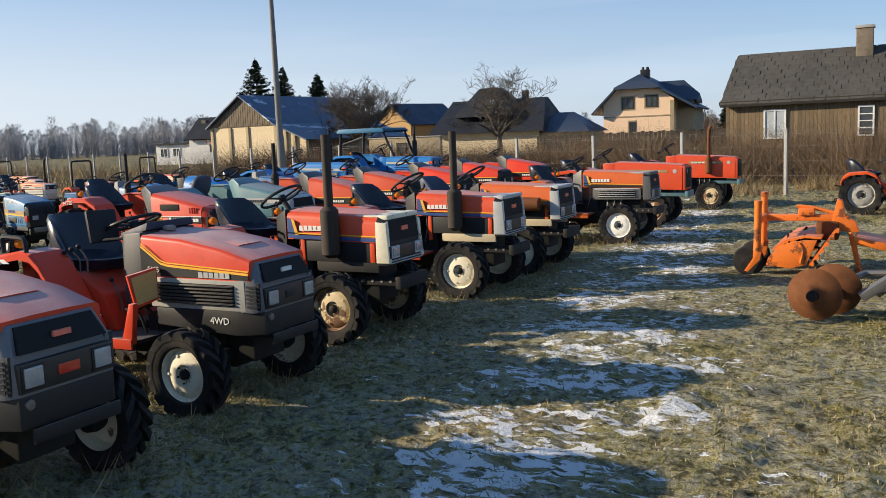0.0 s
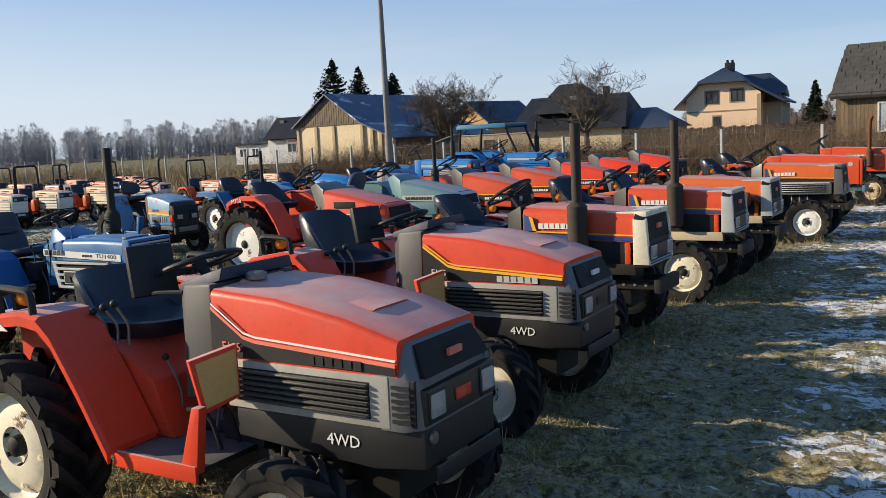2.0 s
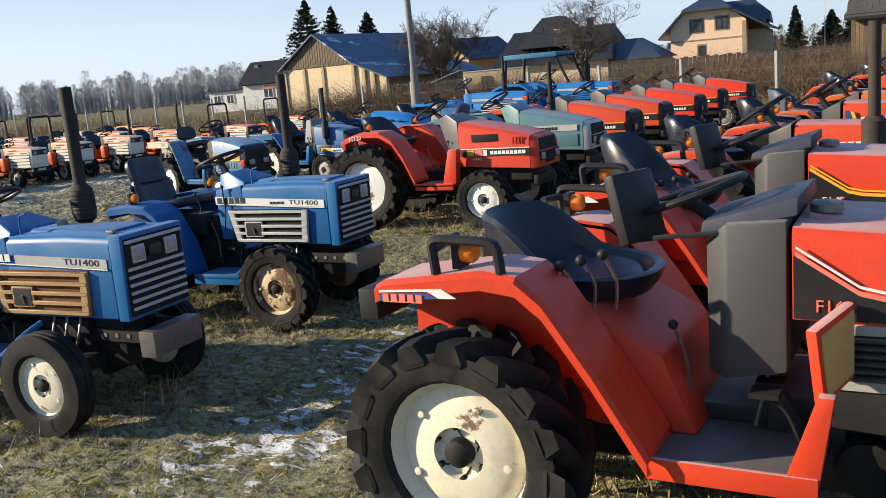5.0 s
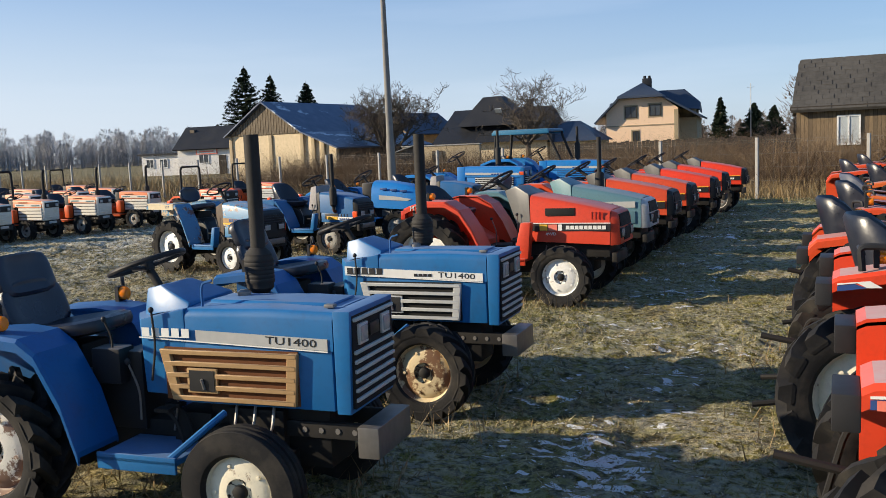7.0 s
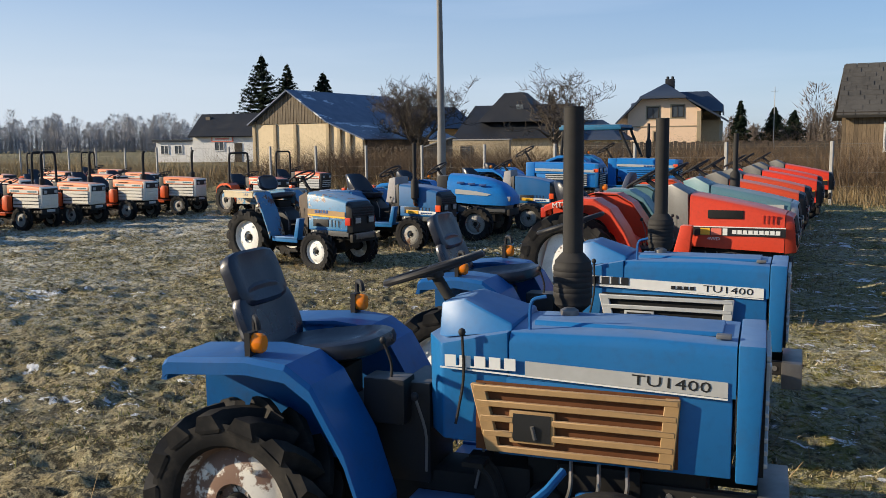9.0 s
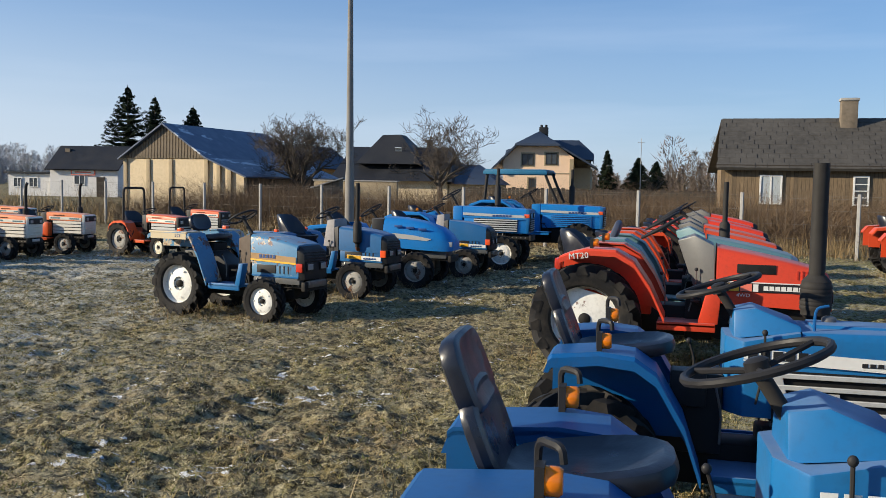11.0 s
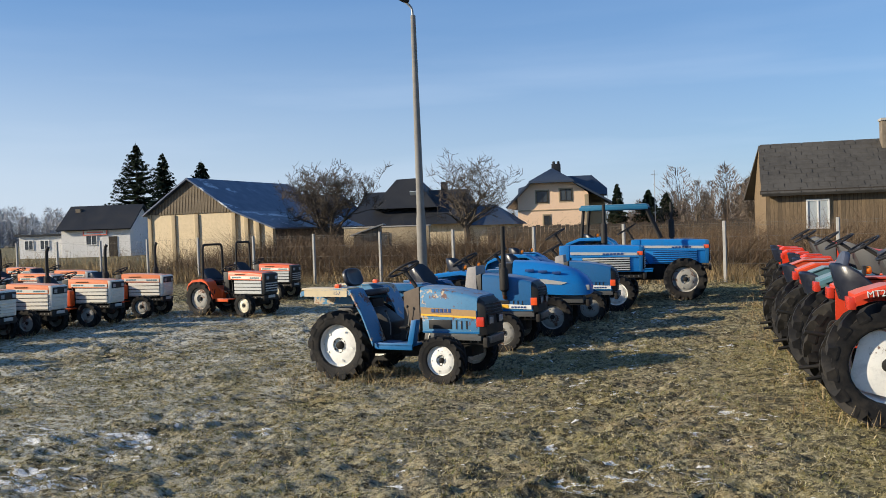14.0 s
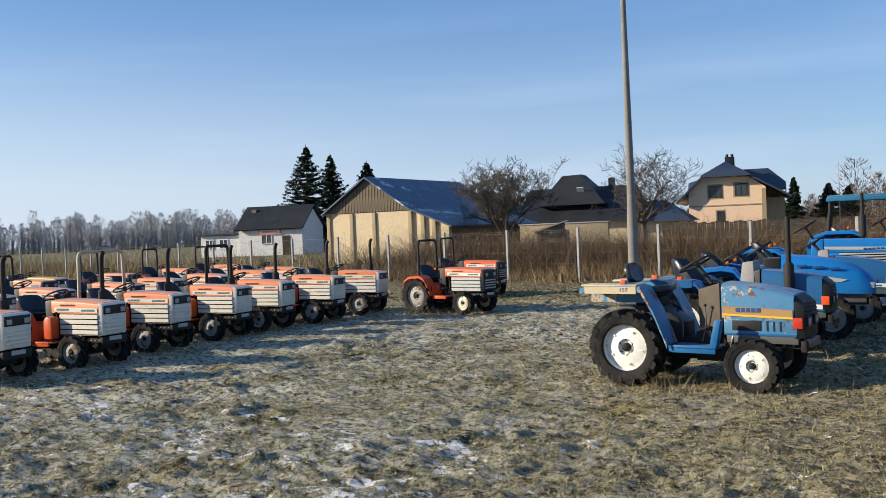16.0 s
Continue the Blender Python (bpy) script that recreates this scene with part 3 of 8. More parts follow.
def fender(T, path, yi, yo, mat, side, wall_z=0.42, lip=True, name="fender"):
    """A sheet mudguard along a side path, with its inner wall and a turned-down lip."""
    bm = B()
    s = side
    rings = []
    for x, z in path:
        rings.append([(x, s * yi, z + 0.012), (x, s * (yo - 0.02), z + 0.012), (x, s * yo, z - 0.004), (x, s * yo, z - (0.045 if lip else 0.015)),
                      (x, s * (yo - 0.012), z - (0.045 if lip else 0.015)), (x, s * (yo - 0.02), z - 0.012), (x, s * yi, z - 0.012)])
    loft(bm, rings)
    lo = [(x, min(z - 0.02, wall_z)) for x, z in path]
    prism(bm, list(path) + lo[::-1], s * yi, s * (yi + 0.014))
    return part(name, finish(name, bm, mat, 0.3), mat, T)


def bucket(bm, lx, ly, back, m, n=28):
    """A moulded tub seat: low in front, its rim rising to a curved back."""
    rings = []
    for k, (s, zf) in enumerate(((0.70, 0.0), (0.93, 0.10), (1.02, 0.55), (1.05, 0.96), (1.0, 1.03), (0.93, 0.96), (0.86, 0.55), (0.74, 0.28), (0.40, 0.20))):
        ring = []
        for i in range(n):
            a = 2 * math.pi * i / n
            c, q = math.cos(a), math.sin(a)
            r = (abs(c) ** 2.3 + abs(q) ** 2.3) ** (-1 / 2.3)
            u = min(1, max(0, ((1 - c) / 2 - 0.42) / 0.42))
            u = u * u * (3 - 2 * u)
            rim = 0.085 + (back - 0.085) * u
            z = rim * zf if k < 7 else 0.03 + 0.02 * (9 - k) + 0.02 * u
            p = Vector((lx / 2 * s * r * c - 0.22 * max(0, z - 0.08) * u, ly / 2 * s * r * q * (1 - 0.12 * max(0, z - 0.12) / back), z))
            ring.append(m @ p)
        rings.append(ring)
    return loft(bm, rings)


def seat(T, x, z, mat, high=True, tilt=12, two=False, back=0.30):
    if two:
        s = part("seat", pad(B(), 0.54, 0.52, 0.075, 0.45, pose(x + 0.02, 0, z + 0.04, 0, -7, 0)), mat, T, "worn vinyl seat")
        m = pose(x - 0.21, 0, z + 0.07, 0, 90 - tilt, 0) @ pose(0, 0, 0, 0, 0, 180) @ Matrix.Translation((0.11, 0, -0.04))
        part("backrest", pad(B(), 0.30, 0.52, 0.06, 0.3, m), mat, s)
        m = pose(x - 0.285, 0, z + 0.24, 0, 90 - tilt, 0) @ pose(0, 0, 0, 0, 0, 180) @ Matrix.Translation((0.09, 0, -0.04))
        part("headrest", pad(B(), 0.22, 0.46, 0.065, 0.2, m, 24, 5.0), mat, s)
    else:
        s = part("seat", bucket(B(), 0.56, 0.50, back, pose(x, 0, z, 0, 3, 0)), mat, T, "worn vinyl bucket seat")
    part("seat_bracket", box(B(), x - 0.15, x + 0.12, -0.12, 0.12, z - 0.12, z + 0.012), IRON, T, bevel=0.01)
    return s


def steering(T, x, z, tilt=35, r=0.19, base=(0.18, -0.25)):
    m = pose(x, 0, z, 0, -tilt, 0)
    ring = [m @ Vector((r * math.cos(a), r * math.sin(a), 0)) for a in [2 * math.pi * i / 28 for i in range(28)]]
    bm = tube(B(), ring, 0.0125, 8, True)
    for a in (0.5, 2.6, 4.7):
        tube(bm, [m @ Vector((0.02 * math.cos(a), 0.02 * math.sin(a), -0.02)), m @ Vector((r * math.cos(a), r * math.sin(a), 0))], 0.009, 6)
    lathe(bm, [(0.035, -0.035), (0.035, 0.004), (0.02, 0.012), (0, 0.013)], 12, m @ pose(0, 0, 0, 90, 0, 0))
    w = part("steering_wheel", bm, PLASTIC, T)
    part("steering_column", tube(B(), [m @ Vector((0, 0, -0.02)), (x + base[0], 0, z + base[1])], 0.022, 10), SOOT, w)


def lever(T, foot, knob, r=0.006, mat=None, ball=0.016):
    bm = tube(B(), bent([foot, ((foot[0] + knob[0]) / 2 + 0.02, foot[1], (foot[2] + knob[2]) / 2), knob]), r, 6)
    ob = part("lever", bm, mat or STEEL, T)
    k = B()
    bmesh.ops.create_icosphere(k, subdivisions=2, radius=ball, matrix=Matrix.Translation(knob))
    part("knob", k, PLASTIC, ob)


def indicator(T, x, y, z, side, guard=True):
    """An amber flasher in a bent guard on the mudguard."""
    bm = lathe(B(), [(0.028, -0.032), (0.034, -0.022), (0.034, 0.022), (0.028, 0.032)], 14, pose(x, y, z + 0.048, 0, 0, 90))
    i = part("indicator_light", bm, AMBER, T, "amber indicator light")
    part("lamp_back", box(B(), x - 0.035, x - 0.012, y - 0.036, y + 0.036, z, z + 0.085), PLASTIC, i)
    if guard:
        g = tube(B(), bent([(x - 0.03, y + 0.05, z - 0.01), (x - 0.035, y + 0.05, z + 0.13), (x + 0.03, y - 0.05, z + 0.135), (x + 0.035, y - 0.05, z + 0.10)], 3, 0.3), 0.011, 6)
        part("lamp_guard", g, PLASTIC, i)


def muffler(T, x, y, z0, z1, r=0.055, can=(0.0, 0.3), flare=False, bend=True, mat=None):
    """An upright exhaust: ribbed silencer and a long pipe above it."""
    mat = mat or SOOT
    c0, c1 = can
    prof = [(r * 0.5, c0 - 0.02), (r, c0 + 0.01)]
    if flare:
        for i in range(6):
            q = c0 + 0.03 + i * (c1 - c0 - 0.08) / 6
            prof += [(r, q), (r * 1.08, q + 0.008), (r * 1.08, q + 0.02), (r, q + 0.028)]
    prof += [(r, c1 - 0.03), (r * 0.6, c1)]
    e = part("silencer", lathe(B(), prof, 18, pose(x, y, 0, 90, 0, 0)), mat, T, "sooty black silencer")
    pr = r * (0.55 if flare else 0.5)
    line = [(x, y, z0), (x, y, z1 - 0.12), (x, y, z1)] if not bend else bent([(x, y, z0), (x, y, z1 - 0.07), (x + 0.05, y, z1)], 3, 0.4)
    bm = tube(B(), line, pr, 12)
    part("exhaust_pipe", bm, mat, e)
    if z0 < c0:
        part("exhaust_elbow", tube(B(), bent([(x, y + 0.12, c0 - 0.1), (x, y, c0 - 0.1), (x, y, c0 + 0.02)]), r * 0.45, 10), RUST, e)


def rops(T, x, z, w=0.36, lean=0.0, base=0.55, mat=None, r=0.028):
    pts = bent([(x, -w, base), (x - lean, -w + 0.02, z), (x - lean, w - 0.02, z), (x, w, base)], 4, 0.12)
    o = part("roll_bar", tube(B(), pts, r, 10), mat or SOOT, T, "roll-over bar")
    part("roll_bar_foot", box(B(), x - 0.05, x + 0.05, -w - 0.05, -w + 0.05, base - 0.1, base + 0.02), SOOT, o, bevel=0.008)
    part("roll_bar_foot", box(B(), x - 0.05, x + 0.05, w - 0.05, w + 0.05, base - 0.1, base + 0.02), SOOT, o, bevel=0.008)


def chassis(T, p):
    """Engine, gearbox, axles, wheels, bumper bracket, footplates, hitch."""
    wb, rf, rr, wf, wr = p["wb"], p["rf"], p["rr"], p["wf"], p["wr"]
    of, orr = p["of"], p["orr"]
    body = p["body"]
    bm = box(B(), -0.42, 0.22, -0.15, 0.15, rf * 0.95, p["hz0"] + 0.06)
    box(bm, -0.30, 0.0, -0.20, 0.20, rf * 1.1, p["hz0"] + 0.02)
    lathe(bm, [(0.09, -0.24), (0.09, 0.24)], 14, pose(-0.34, 0, rf * 1.25))
    e = part("engine", bm, IRON, T, "greasy cast-iron engine", bevel=0.012)
    eb = B()
    for i in range(3):
        tube(eb, bent([(-0.05 - 0.1 * i, -0.19, p["hz0"] + 0.04), (-0.04 - 0.1 * i, -0.25, p["hz0"] - 0.06), (-0.14 - 0.08 * i, -0.2, rf * 1.2)], 3), 0.008, 6)
    part("fuel_pipe", eb, STEEL, e)
    part("oil_filter", lathe(B(), [(0.045, -0.06), (0.048, 0.05), (0.03, 0.06)], 14, pose(-0.18, -0.23, rf * 1.35, 90, 0, 0)), body, e)
    bm = box(B(), -wb - 0.16, -0.40, -0.13, 0.13, rr * 0.62, rr * 1.18)
    lathe(bm, [(0.19, -0.15), (0.19, 0.15)], 18, pose(-wb, 0, rr))
    box(bm, -0.62, -0.40, -0.19, 0.19, rf * 0.9, rr * 1.35)
    g = part("gearbox", bm, p.get("gear", IRON), T, "cast gearbox and rear axle housing", bevel=0.015)
    part("rear_axle", lathe(B(), [(0.07, -orr + wr * 0.6), (0.07, orr - wr * 0.6)], 14, pose(-wb, 0, rr - 0.015)), IRON, g)
    bm = box(B(), -0.05, 0.05, -of + wf, of - wf, rf * 0.95, rf * 1.25)
    lathe(bm, [(0.075, -0.1), (0.075, 0.1)], 14, pose(0, 0.0, rf * 0.98))
    for s in (-1, 1):
        lathe(bm, [(0.06, -0.05), (0.07, 0.0), (0.06, 0.05)], 12, pose(0, s * (of - wf * 0.9), rf - 0.01, 0, 0, 0))
    a = part("front_axle", bm, IRON, T, bevel=0.012)
    tie = tube(B(), [(-0.10, -of + wf * 1.1, rf), (-0.12, 0, rf + 0.01), (-0.10, of - wf * 1.1, rf)], 0.011, 8)
    part("tie_rod", tie, STEEL, a)
    for s in (-1, 1):
        wheel("front_wheel", T, rf, wf, 0, s * (of - wf / 2), s, p["rim_f"], p.get("lugs_f", 16), p.get("ribbed", False), 20 * s, wide=p.get("wide", 1.0))
        wheel("rear_wheel", T, rr, wr, -wb, s * (orr - wr / 2), s, p["rim_r"], p.get("lugs_r", 16), False, 37 + 11 * s, dish=p.get("dish", 0.25), plate=p.get("plate", False), wide=p.get("wide", 1.0))
    z = p["brz"]
    bm = box(B(), -0.3, p["brx"] - 0.01, -0.17, -0.135, z, z + 0.07)
    box(bm, -0.3, p["brx"] - 0.01, 0.135, 0.17, z, z + 0.07)
    br = part("front_bracket", bm, p.get("brmat", SOOT), T, "drilled steel front bracket", bevel=0.006)
    b0, b1, b2 = p.get("bump", (0.0, 0.05, 0.085))
    part("bumper", box(B(), p["brx"] - b0, p["brx"] + b1, -0.23, 0.23, z - 0.02 - b0 * 0.8, z + b2), p.get("bumat", p.get("brmat", SOOT)), br, bevel=0.008)
    bolt_me = finish("bolt", lathe(B(), [(0.013, -0.175), (0.013, -0.168)], 8), STEEL)
    for i in range(4):
        part("bolt", bolt_me, STEEL, br, "", Matrix.Translation((p["brx"] - 0.08 - 0.085 * i, 0, z + 0.035)))
    fx0, fx1, fz = p["foot"]
    for s in (-1, 1):
        bm = box(B(), fx0, fx1, min(s * 0.14, s * p["foot_y"]), max(s * 0.14, s * p["foot_y"]), fz - 0.025, fz)
        box(bm, fx0, fx1, min(s * p["foot_y"], s * (p["foot_y"] - 0.02)), max(s * p["foot_y"], s * (p["foot_y"] - 0.02)), fz - 0.06, fz + 0.012)
        f = part("footplate", bm, p["foot_mat"], T, bevel=0.006)
        for q in range(1 if s > 0 else 2):
            pd = tube(B(), bent([(fx1 - 0.06, s * (0.22 + 0.1 * q), fz + 0.01), (fx1 - 0.1, s * (0.22 + 0.1 * q), fz + 0.12), (fx1 - 0.16, s * (0.22 + 0.1 * q), fz + 0.17)]), 0.009, 6)
            box(pd, fx1 - 0.20, fx1 - 0.12, s * (0.22 + 0.1 * q) - 0.035, s * (0.22 + 0.1 * q) + 0.035, fz + 0.16, fz + 0.175)
            part("pedal", pd, IRON, f)
    bm = B()
    for s in (-1, 1):
        tube(bm, [(-wb - 0.1, s * 0.2, rr * 0.75), (-wb - 0.52, s * 0.27, rr * 0.62)], 0.016, 8)
        tube(bm, bent([(-wb - 0.08, s * 0.14, rr * 1.45), (-wb - 0.28, s * 0.2, rr * 1.5), (-wb - 0.36, s * 0.24, rr * 0.68)], 3, 0.2), 0.012, 6)
    tube(bm, [(-wb - 0.15, 0, rr * 1.2), (-wb - 0.50, 0, rr * 1.35)], 0.016, 8)
    box(bm, -wb - 0.34, -wb - 0.14, -0.06, 0.06, rr * 0.5, rr * 0.62)
    part("rear_linkage", bm, p.get("link", IRON), T, "three-point hitch arms")
    lever(T, (p["foot"][0] + 0.25, -0.2, rr * 1.1), (p["foot"][0] + 0.30, -0.24, rr * 1.1 + 0.36))
    lever(T, (p["foot"][0] + 0.05, -0.19, rr * 1.2), (p["foot"][0] + 0.02, -0.23, rr * 1.2 + 0.27))
    lever(T, (p["foot"][0] + 0.25, 0.2, rr * 1.1), (p["foot"][0] + 0.28, 0.23, rr * 1.1 + 0.33))


def hood_shell(T, name, st, mat, chamfer=0.05, label="", slope=0.0):
    """A bonnet lofted through stations (x, half width, bottom z, top z); its top edges are rounded."""
    rings = []
    for x, w, z0, z1 in st:
        c = min(chamfer, (z1 - z0) * 0.6)
        rings.append([(x, -w, z0), (x, -w, z1 - c), (x, -w + c * 0.25, z1 - c * 0.4), (x, -w + c * 0.75, z1 - c * 0.06), (x, -w * 0.35, z1 + c * 0.12),
                      (x, w * 0.35, z1 + c * 0.12), (x, w - c * 0.75, z1 - c * 0.06), (x, w - c * 0.25, z1 - c * 0.4), (x, w, z1 - c), (x, w, z0)])
    return part(name, loft(B(), rings), mat, T, label)


def slats(parent, x0, x1, z0, z1, y, n, mat, back, side, thick=0.45, name="slat", skew=0.0):
    """A grille in a bonnet's side: dark mesh behind, each slat a part."""
    s = side
    part("grille_mesh", box(B(), x0, x1, min(s * (y - 0.02), s * (y + 0.004)), max(s * (y - 0.02), s * (y + 0.004)), z0, z1), back, parent)
    pitch = (z1 - z0) / n
    me = None
    for i in range(n):
        if me is None:
            me = finish(name, bevelled(box(B(), x0, x1, -0.012, 0.012, -pitch * thick / 2, pitch * thick / 2), 0.004, 1), mat)
        part(name, me, mat, parent, "", pose(0, s * (y + 0.012), z0 + pitch * (i + 0.5)))


def face_slats(parent, x, w, z0, z1, n, mat, thick=0.4, name="slat", lean=0.0):
    pitch = (z1 - z0) / n
    me = finish(name, bevelled(box(B(), -0.012, 0.014, -w, w, -pitch * thick / 2, pitch * thick / 2), 0.004, 1), mat)
    for i in range(n):
        part(name, me, mat, parent, "", pose(x - lean * (i + 0.5) / n, 0, z0 + pitch * (i + 0.5)))


def headlamps(T, x, y, z, w, h, mat=None):
    for s in (-1, 1):
        bm = box(B(), x - 0.03, x + 0.012, s * y - w / 2, s * y + w / 2, z - h / 2, z + h / 2)
        l = part("headlight", bm, LAMP, T, "clear headlight glass", bevel=0.008)
        part("lamp_rim", box(B(), x - 0.02, x + 0.006, s * y - w / 2 - 0.012, s * y + w / 2 + 0.012, z - h / 2 - 0.012, z + h / 2 + 0.012), SILVER if mat is None else mat, l, bevel=0.004)


def strip(T, pts, y, wide, mat, name="stripe", label="", both=True):
    """A painted line along a bonnet's side through (x, z) points."""
    for s in (-1, 1) if both else (-1,):
        bm = B()
        for (xa, za), (xb, zb) in zip(pts, pts[1:]):
            loft(bm, [[(xa, s * y, za - wide / 2), (xa, s * y, za + wide / 2), (xa, s * (y + 0.003), za + wide / 2), (xa, s * (y + 0.003), za - wide / 2)],
                      [(xb, s * y, zb - wide / 2), (xb, s * y, zb + wide / 2), (xb, s * (y + 0.003), zb + wide / 2), (xb, s * (y + 0.003), zb - wide / 2)]])
        part(name, bm, mat, T, label)


def on_side(x, y, z, tilt=0.0):
    """A pose for lettering on the -y side, reading towards +x."""
    return pose(x, -y, z, 90, 0, 0) @ pose(0, 0, 0, 0, 0, tilt)


def name_bars(T, x, y, z, n, w, h, gap, mat, name="maker_mark"):
    pts = [(x, z)]
    for i in range(n):
        a = x + i * (w + gap)
        pts += [(a, z + h * 0.12), (a, z + h), (a + w, z + h), (a + w, z + h * 0.12)] if i else [(a, z + h), (a + w, z + h), (a + w, z + h * 0.12)]
    pts.append((x + n * (w + gap) - gap, z))
    bm = prism(B(), pts, -y - 0.003, -y)
    part(name, bm, mat, T)


# ---- the families of tractors ----
def tractor_angular(m, label, big=True):
    """Angular 1980s tractor: wedge bonnet, black skirt, framed side grille."""
    T = thing("compact_tractor", m, label, "tractor", "tractors in rows")
    red = RED_F
    p = dict(wb=1.48, rf=0.275, rr=0.398, wf=0.16, wr=0.25, of=0.58, orr=0.62, body=DARK_P, hz0=0.55, rim_f=CREAM_RIM, rim_r=CREAM_RIM, brz=0.425, brx=0.43, brmat=DARK_P, bump=(0.0, 0.012, 0.045),
             foot=(-0.90, -0.44, 0.42), foot_y=0.50, foot_mat=DARK_P, gear=DARK_P, link=IRON)
    chassis(T, p)
    h = hood_shell(T, "bonnet", [(-0.53, 0.285, 0.80, 1.06), (-0.2, 0.295, 0.79, 1.04), (0.12, 0.30, 0.785, 0.985), (0.34, 0.295, 0.78, 0.92)], red, 0.028, "dusty red bonnet")
    part("bonnet_ridge", loft(B(), [[(-0.50, -0.16, 1.055), (-0.5, 0.16, 1.055), (-0.5, 0.13, 1.075), (-0.5, -0.13, 1.075)], [(0.14, -0.13, 0.985), (0.14, 0.13, 0.985), (0.14, 0.10, 0.99), (0.14, -0.10, 0.99)]]), red, h)
    part("fuel_cap", lathe(B(), [(0.045, 0), (0.045, 0.022), (0.03, 0.03), (0, 0.03)], 16, pose(-0.46, -0.08, 1.075, 90, 0, 0)), STEEL, h)
    line = [(-0.52, 0.99), (-0.36, 0.885), (-0.30, 0.872), (0.335, 0.835)]
    strip(h, line, 0.3005, 0.014, DECAL_Y if not big else DECAL_P)
    strip(h, [(x + 0.002, z + 0.017) for x, z in line], 0.3005, 0.008, DECAL_W if big else DECAL_Y)
    for s in (-1, 1):
        part("model_band", prism(B(), [(-0.525, 0.985), (-0.36, 0.878), (-0.30, 0.865), (0.335, 0.828), (0.335, 0.800), (-0.525, 0.806)], s * 0.2965, s * 0.3005), DARK_P, h, "charcoal lower band")
    letters("F165" if big else "F145", 0.05, DECAL_P if big else DECAL_W, h, on_side(-0.47, 0.304, 0.818))
    name_bars(h, -0.05, 0.303, 0.806, 6, 0.034, 0.034, 0.008, DECAL_G if not big else DECAL_K)
    c = part("cowl", loft(B(), [[(-0.78, -0.20, 0.60), (-0.78, -0.20, 1.0), (-0.78, 0.20, 1.0), (-0.78, 0.20, 0.60)], [(-0.72, -0.27, 0.60), (-0.72, -0.24, 1.06), (-0.72, 0.24, 1.06), (-0.72, 0.27, 0.60)],
                                [(-0.545, -0.29, 0.64), (-0.545, -0.27, 1.075), (-0.545, 0.27, 1.075), (-0.545, 0.29, 0.64)]]), COWL, T, "charcoal plastic dashboard cowl", bevel=0.012)
    part("instrument_panel", loft(B(), [[(-0.80, -0.19, 1.02), (-0.80, 0.19, 1.02), (-0.79, 0.19, 1.06), (-0.79, -0.19, 1.06)], [(-0.52, -0.24, 1.085), (-0.52, 0.24, 1.085), (-0.52, 0.22, 1.135), (-0.52, -0.22, 1.135)]]), BLUE_DARK, c, bevel=0.008)
    # framed grille in each side, and the skirt below
    for s in (-1, 1):
        g = part("side_panel", box(B(), -0.46, 0.30, min(s * 0.26, s * 0.302), max(s * 0.26, s * 0.302), 0.608, 0.795), GREY_L, T, "grey side panel with a slatted grille", bevel=0.006)
        slats(g, -0.40, 0.22, 0.638, 0.768, 0.300, 6, GRILLE_G, MESH_DARK, s, 0.5)
        part("side_vents", box(B(), 0.305, 0.40, min(s * 0.25, s * 0.288), max(s * 0.25, s * 0.303), 0.62, 0.785), DARK_P, g, bevel=0.004)
        bmv = B()
        for i in range(6):
            box(bmv, 0.315, 0.39, min(s * 0.302, s * 0.308), max(s * 0.302, s * 0.308), 0.635 + i * 0.024, 0.647 + i * 0.024)
        tagged(part("vent_ribs", bmv, PLASTIC, g), kind="stuff")
    sk = part("skirt", loft(B(), [[(-0.47, -0.29, 0.49), (-0.47, -0.29, 0.605), (-0.47, 0.29, 0.605), (-0.47, 0.29, 0.49)], [(0.24, -0.30, 0.455), (0.24, -0.30, 0.62), (0.24, 0.30, 0.62), (0.24, 0.30, 0.455)],
                                 [(0.46, -0.27, 0.47), (0.46, -0.27, 0.62), (0.46, 0.27, 0.62), (0.46, 0.27, 0.47)]]), DARK_P, T, "black lower side skirt", bevel=0.012)
    letters("4WD", 0.062, DECAL_W, sk, on_side(0.02, 0.3025, 0.51), stretch_=1.15)
    fr = part("nose", loft(B(), [[(0.30, -0.30, 0.60), (0.30, -0.30, 0.80), (0.30, -0.27, 0.915), (0.30, 0.27, 0.915), (0.30, 0.30, 0.80), (0.30, 0.30, 0.60)],
                                 [(0.40, -0.30, 0.60), (0.42, -0.295, 0.79), (0.36, -0.255, 0.915), (0.36, 0.255, 0.915), (0.42, 0.295, 0.79), (0.40, 0.30, 0.60)],
                                 [(0.47, -0.27, 0.61), (0.46, -0.265, 0.775), (0.40, -0.235, 0.895), (0.40, 0.235, 0.895), (0.46, 0.265, 0.775), (0.47, 0.27, 0.61)]]), GREY_N, T, "grey nose frame", bevel=0.01)
    part("nose_grille", loft(B(), [[(0.38, -0.24, 0.785), (0.38, 0.24, 0.785), (0.36, 0.215, 0.89), (0.36, -0.215, 0.89)], [(0.468, -0.245, 0.785), (0.468, 0.245, 0.785), (0.412, 0.215, 0.892), (0.412, -0.215, 0.892)]]), MESH_DARK, fr)
    part("badge", box(B(), 0.445, 0.458, -0.05, 0.05, 0.825, 0.85, pose(0, 0, 0)), DECAL_P if big else DECAL_W, fr)
    part("lamp_band", box(B(), 0.44, 0.478, -0.268, 0.268, 0.625, 0.75), DECAL_K, fr, bevel=0.004)
    headlamps(T, 0.477, 0.195, 0.688, 0.10, 0.085, DARK_P)
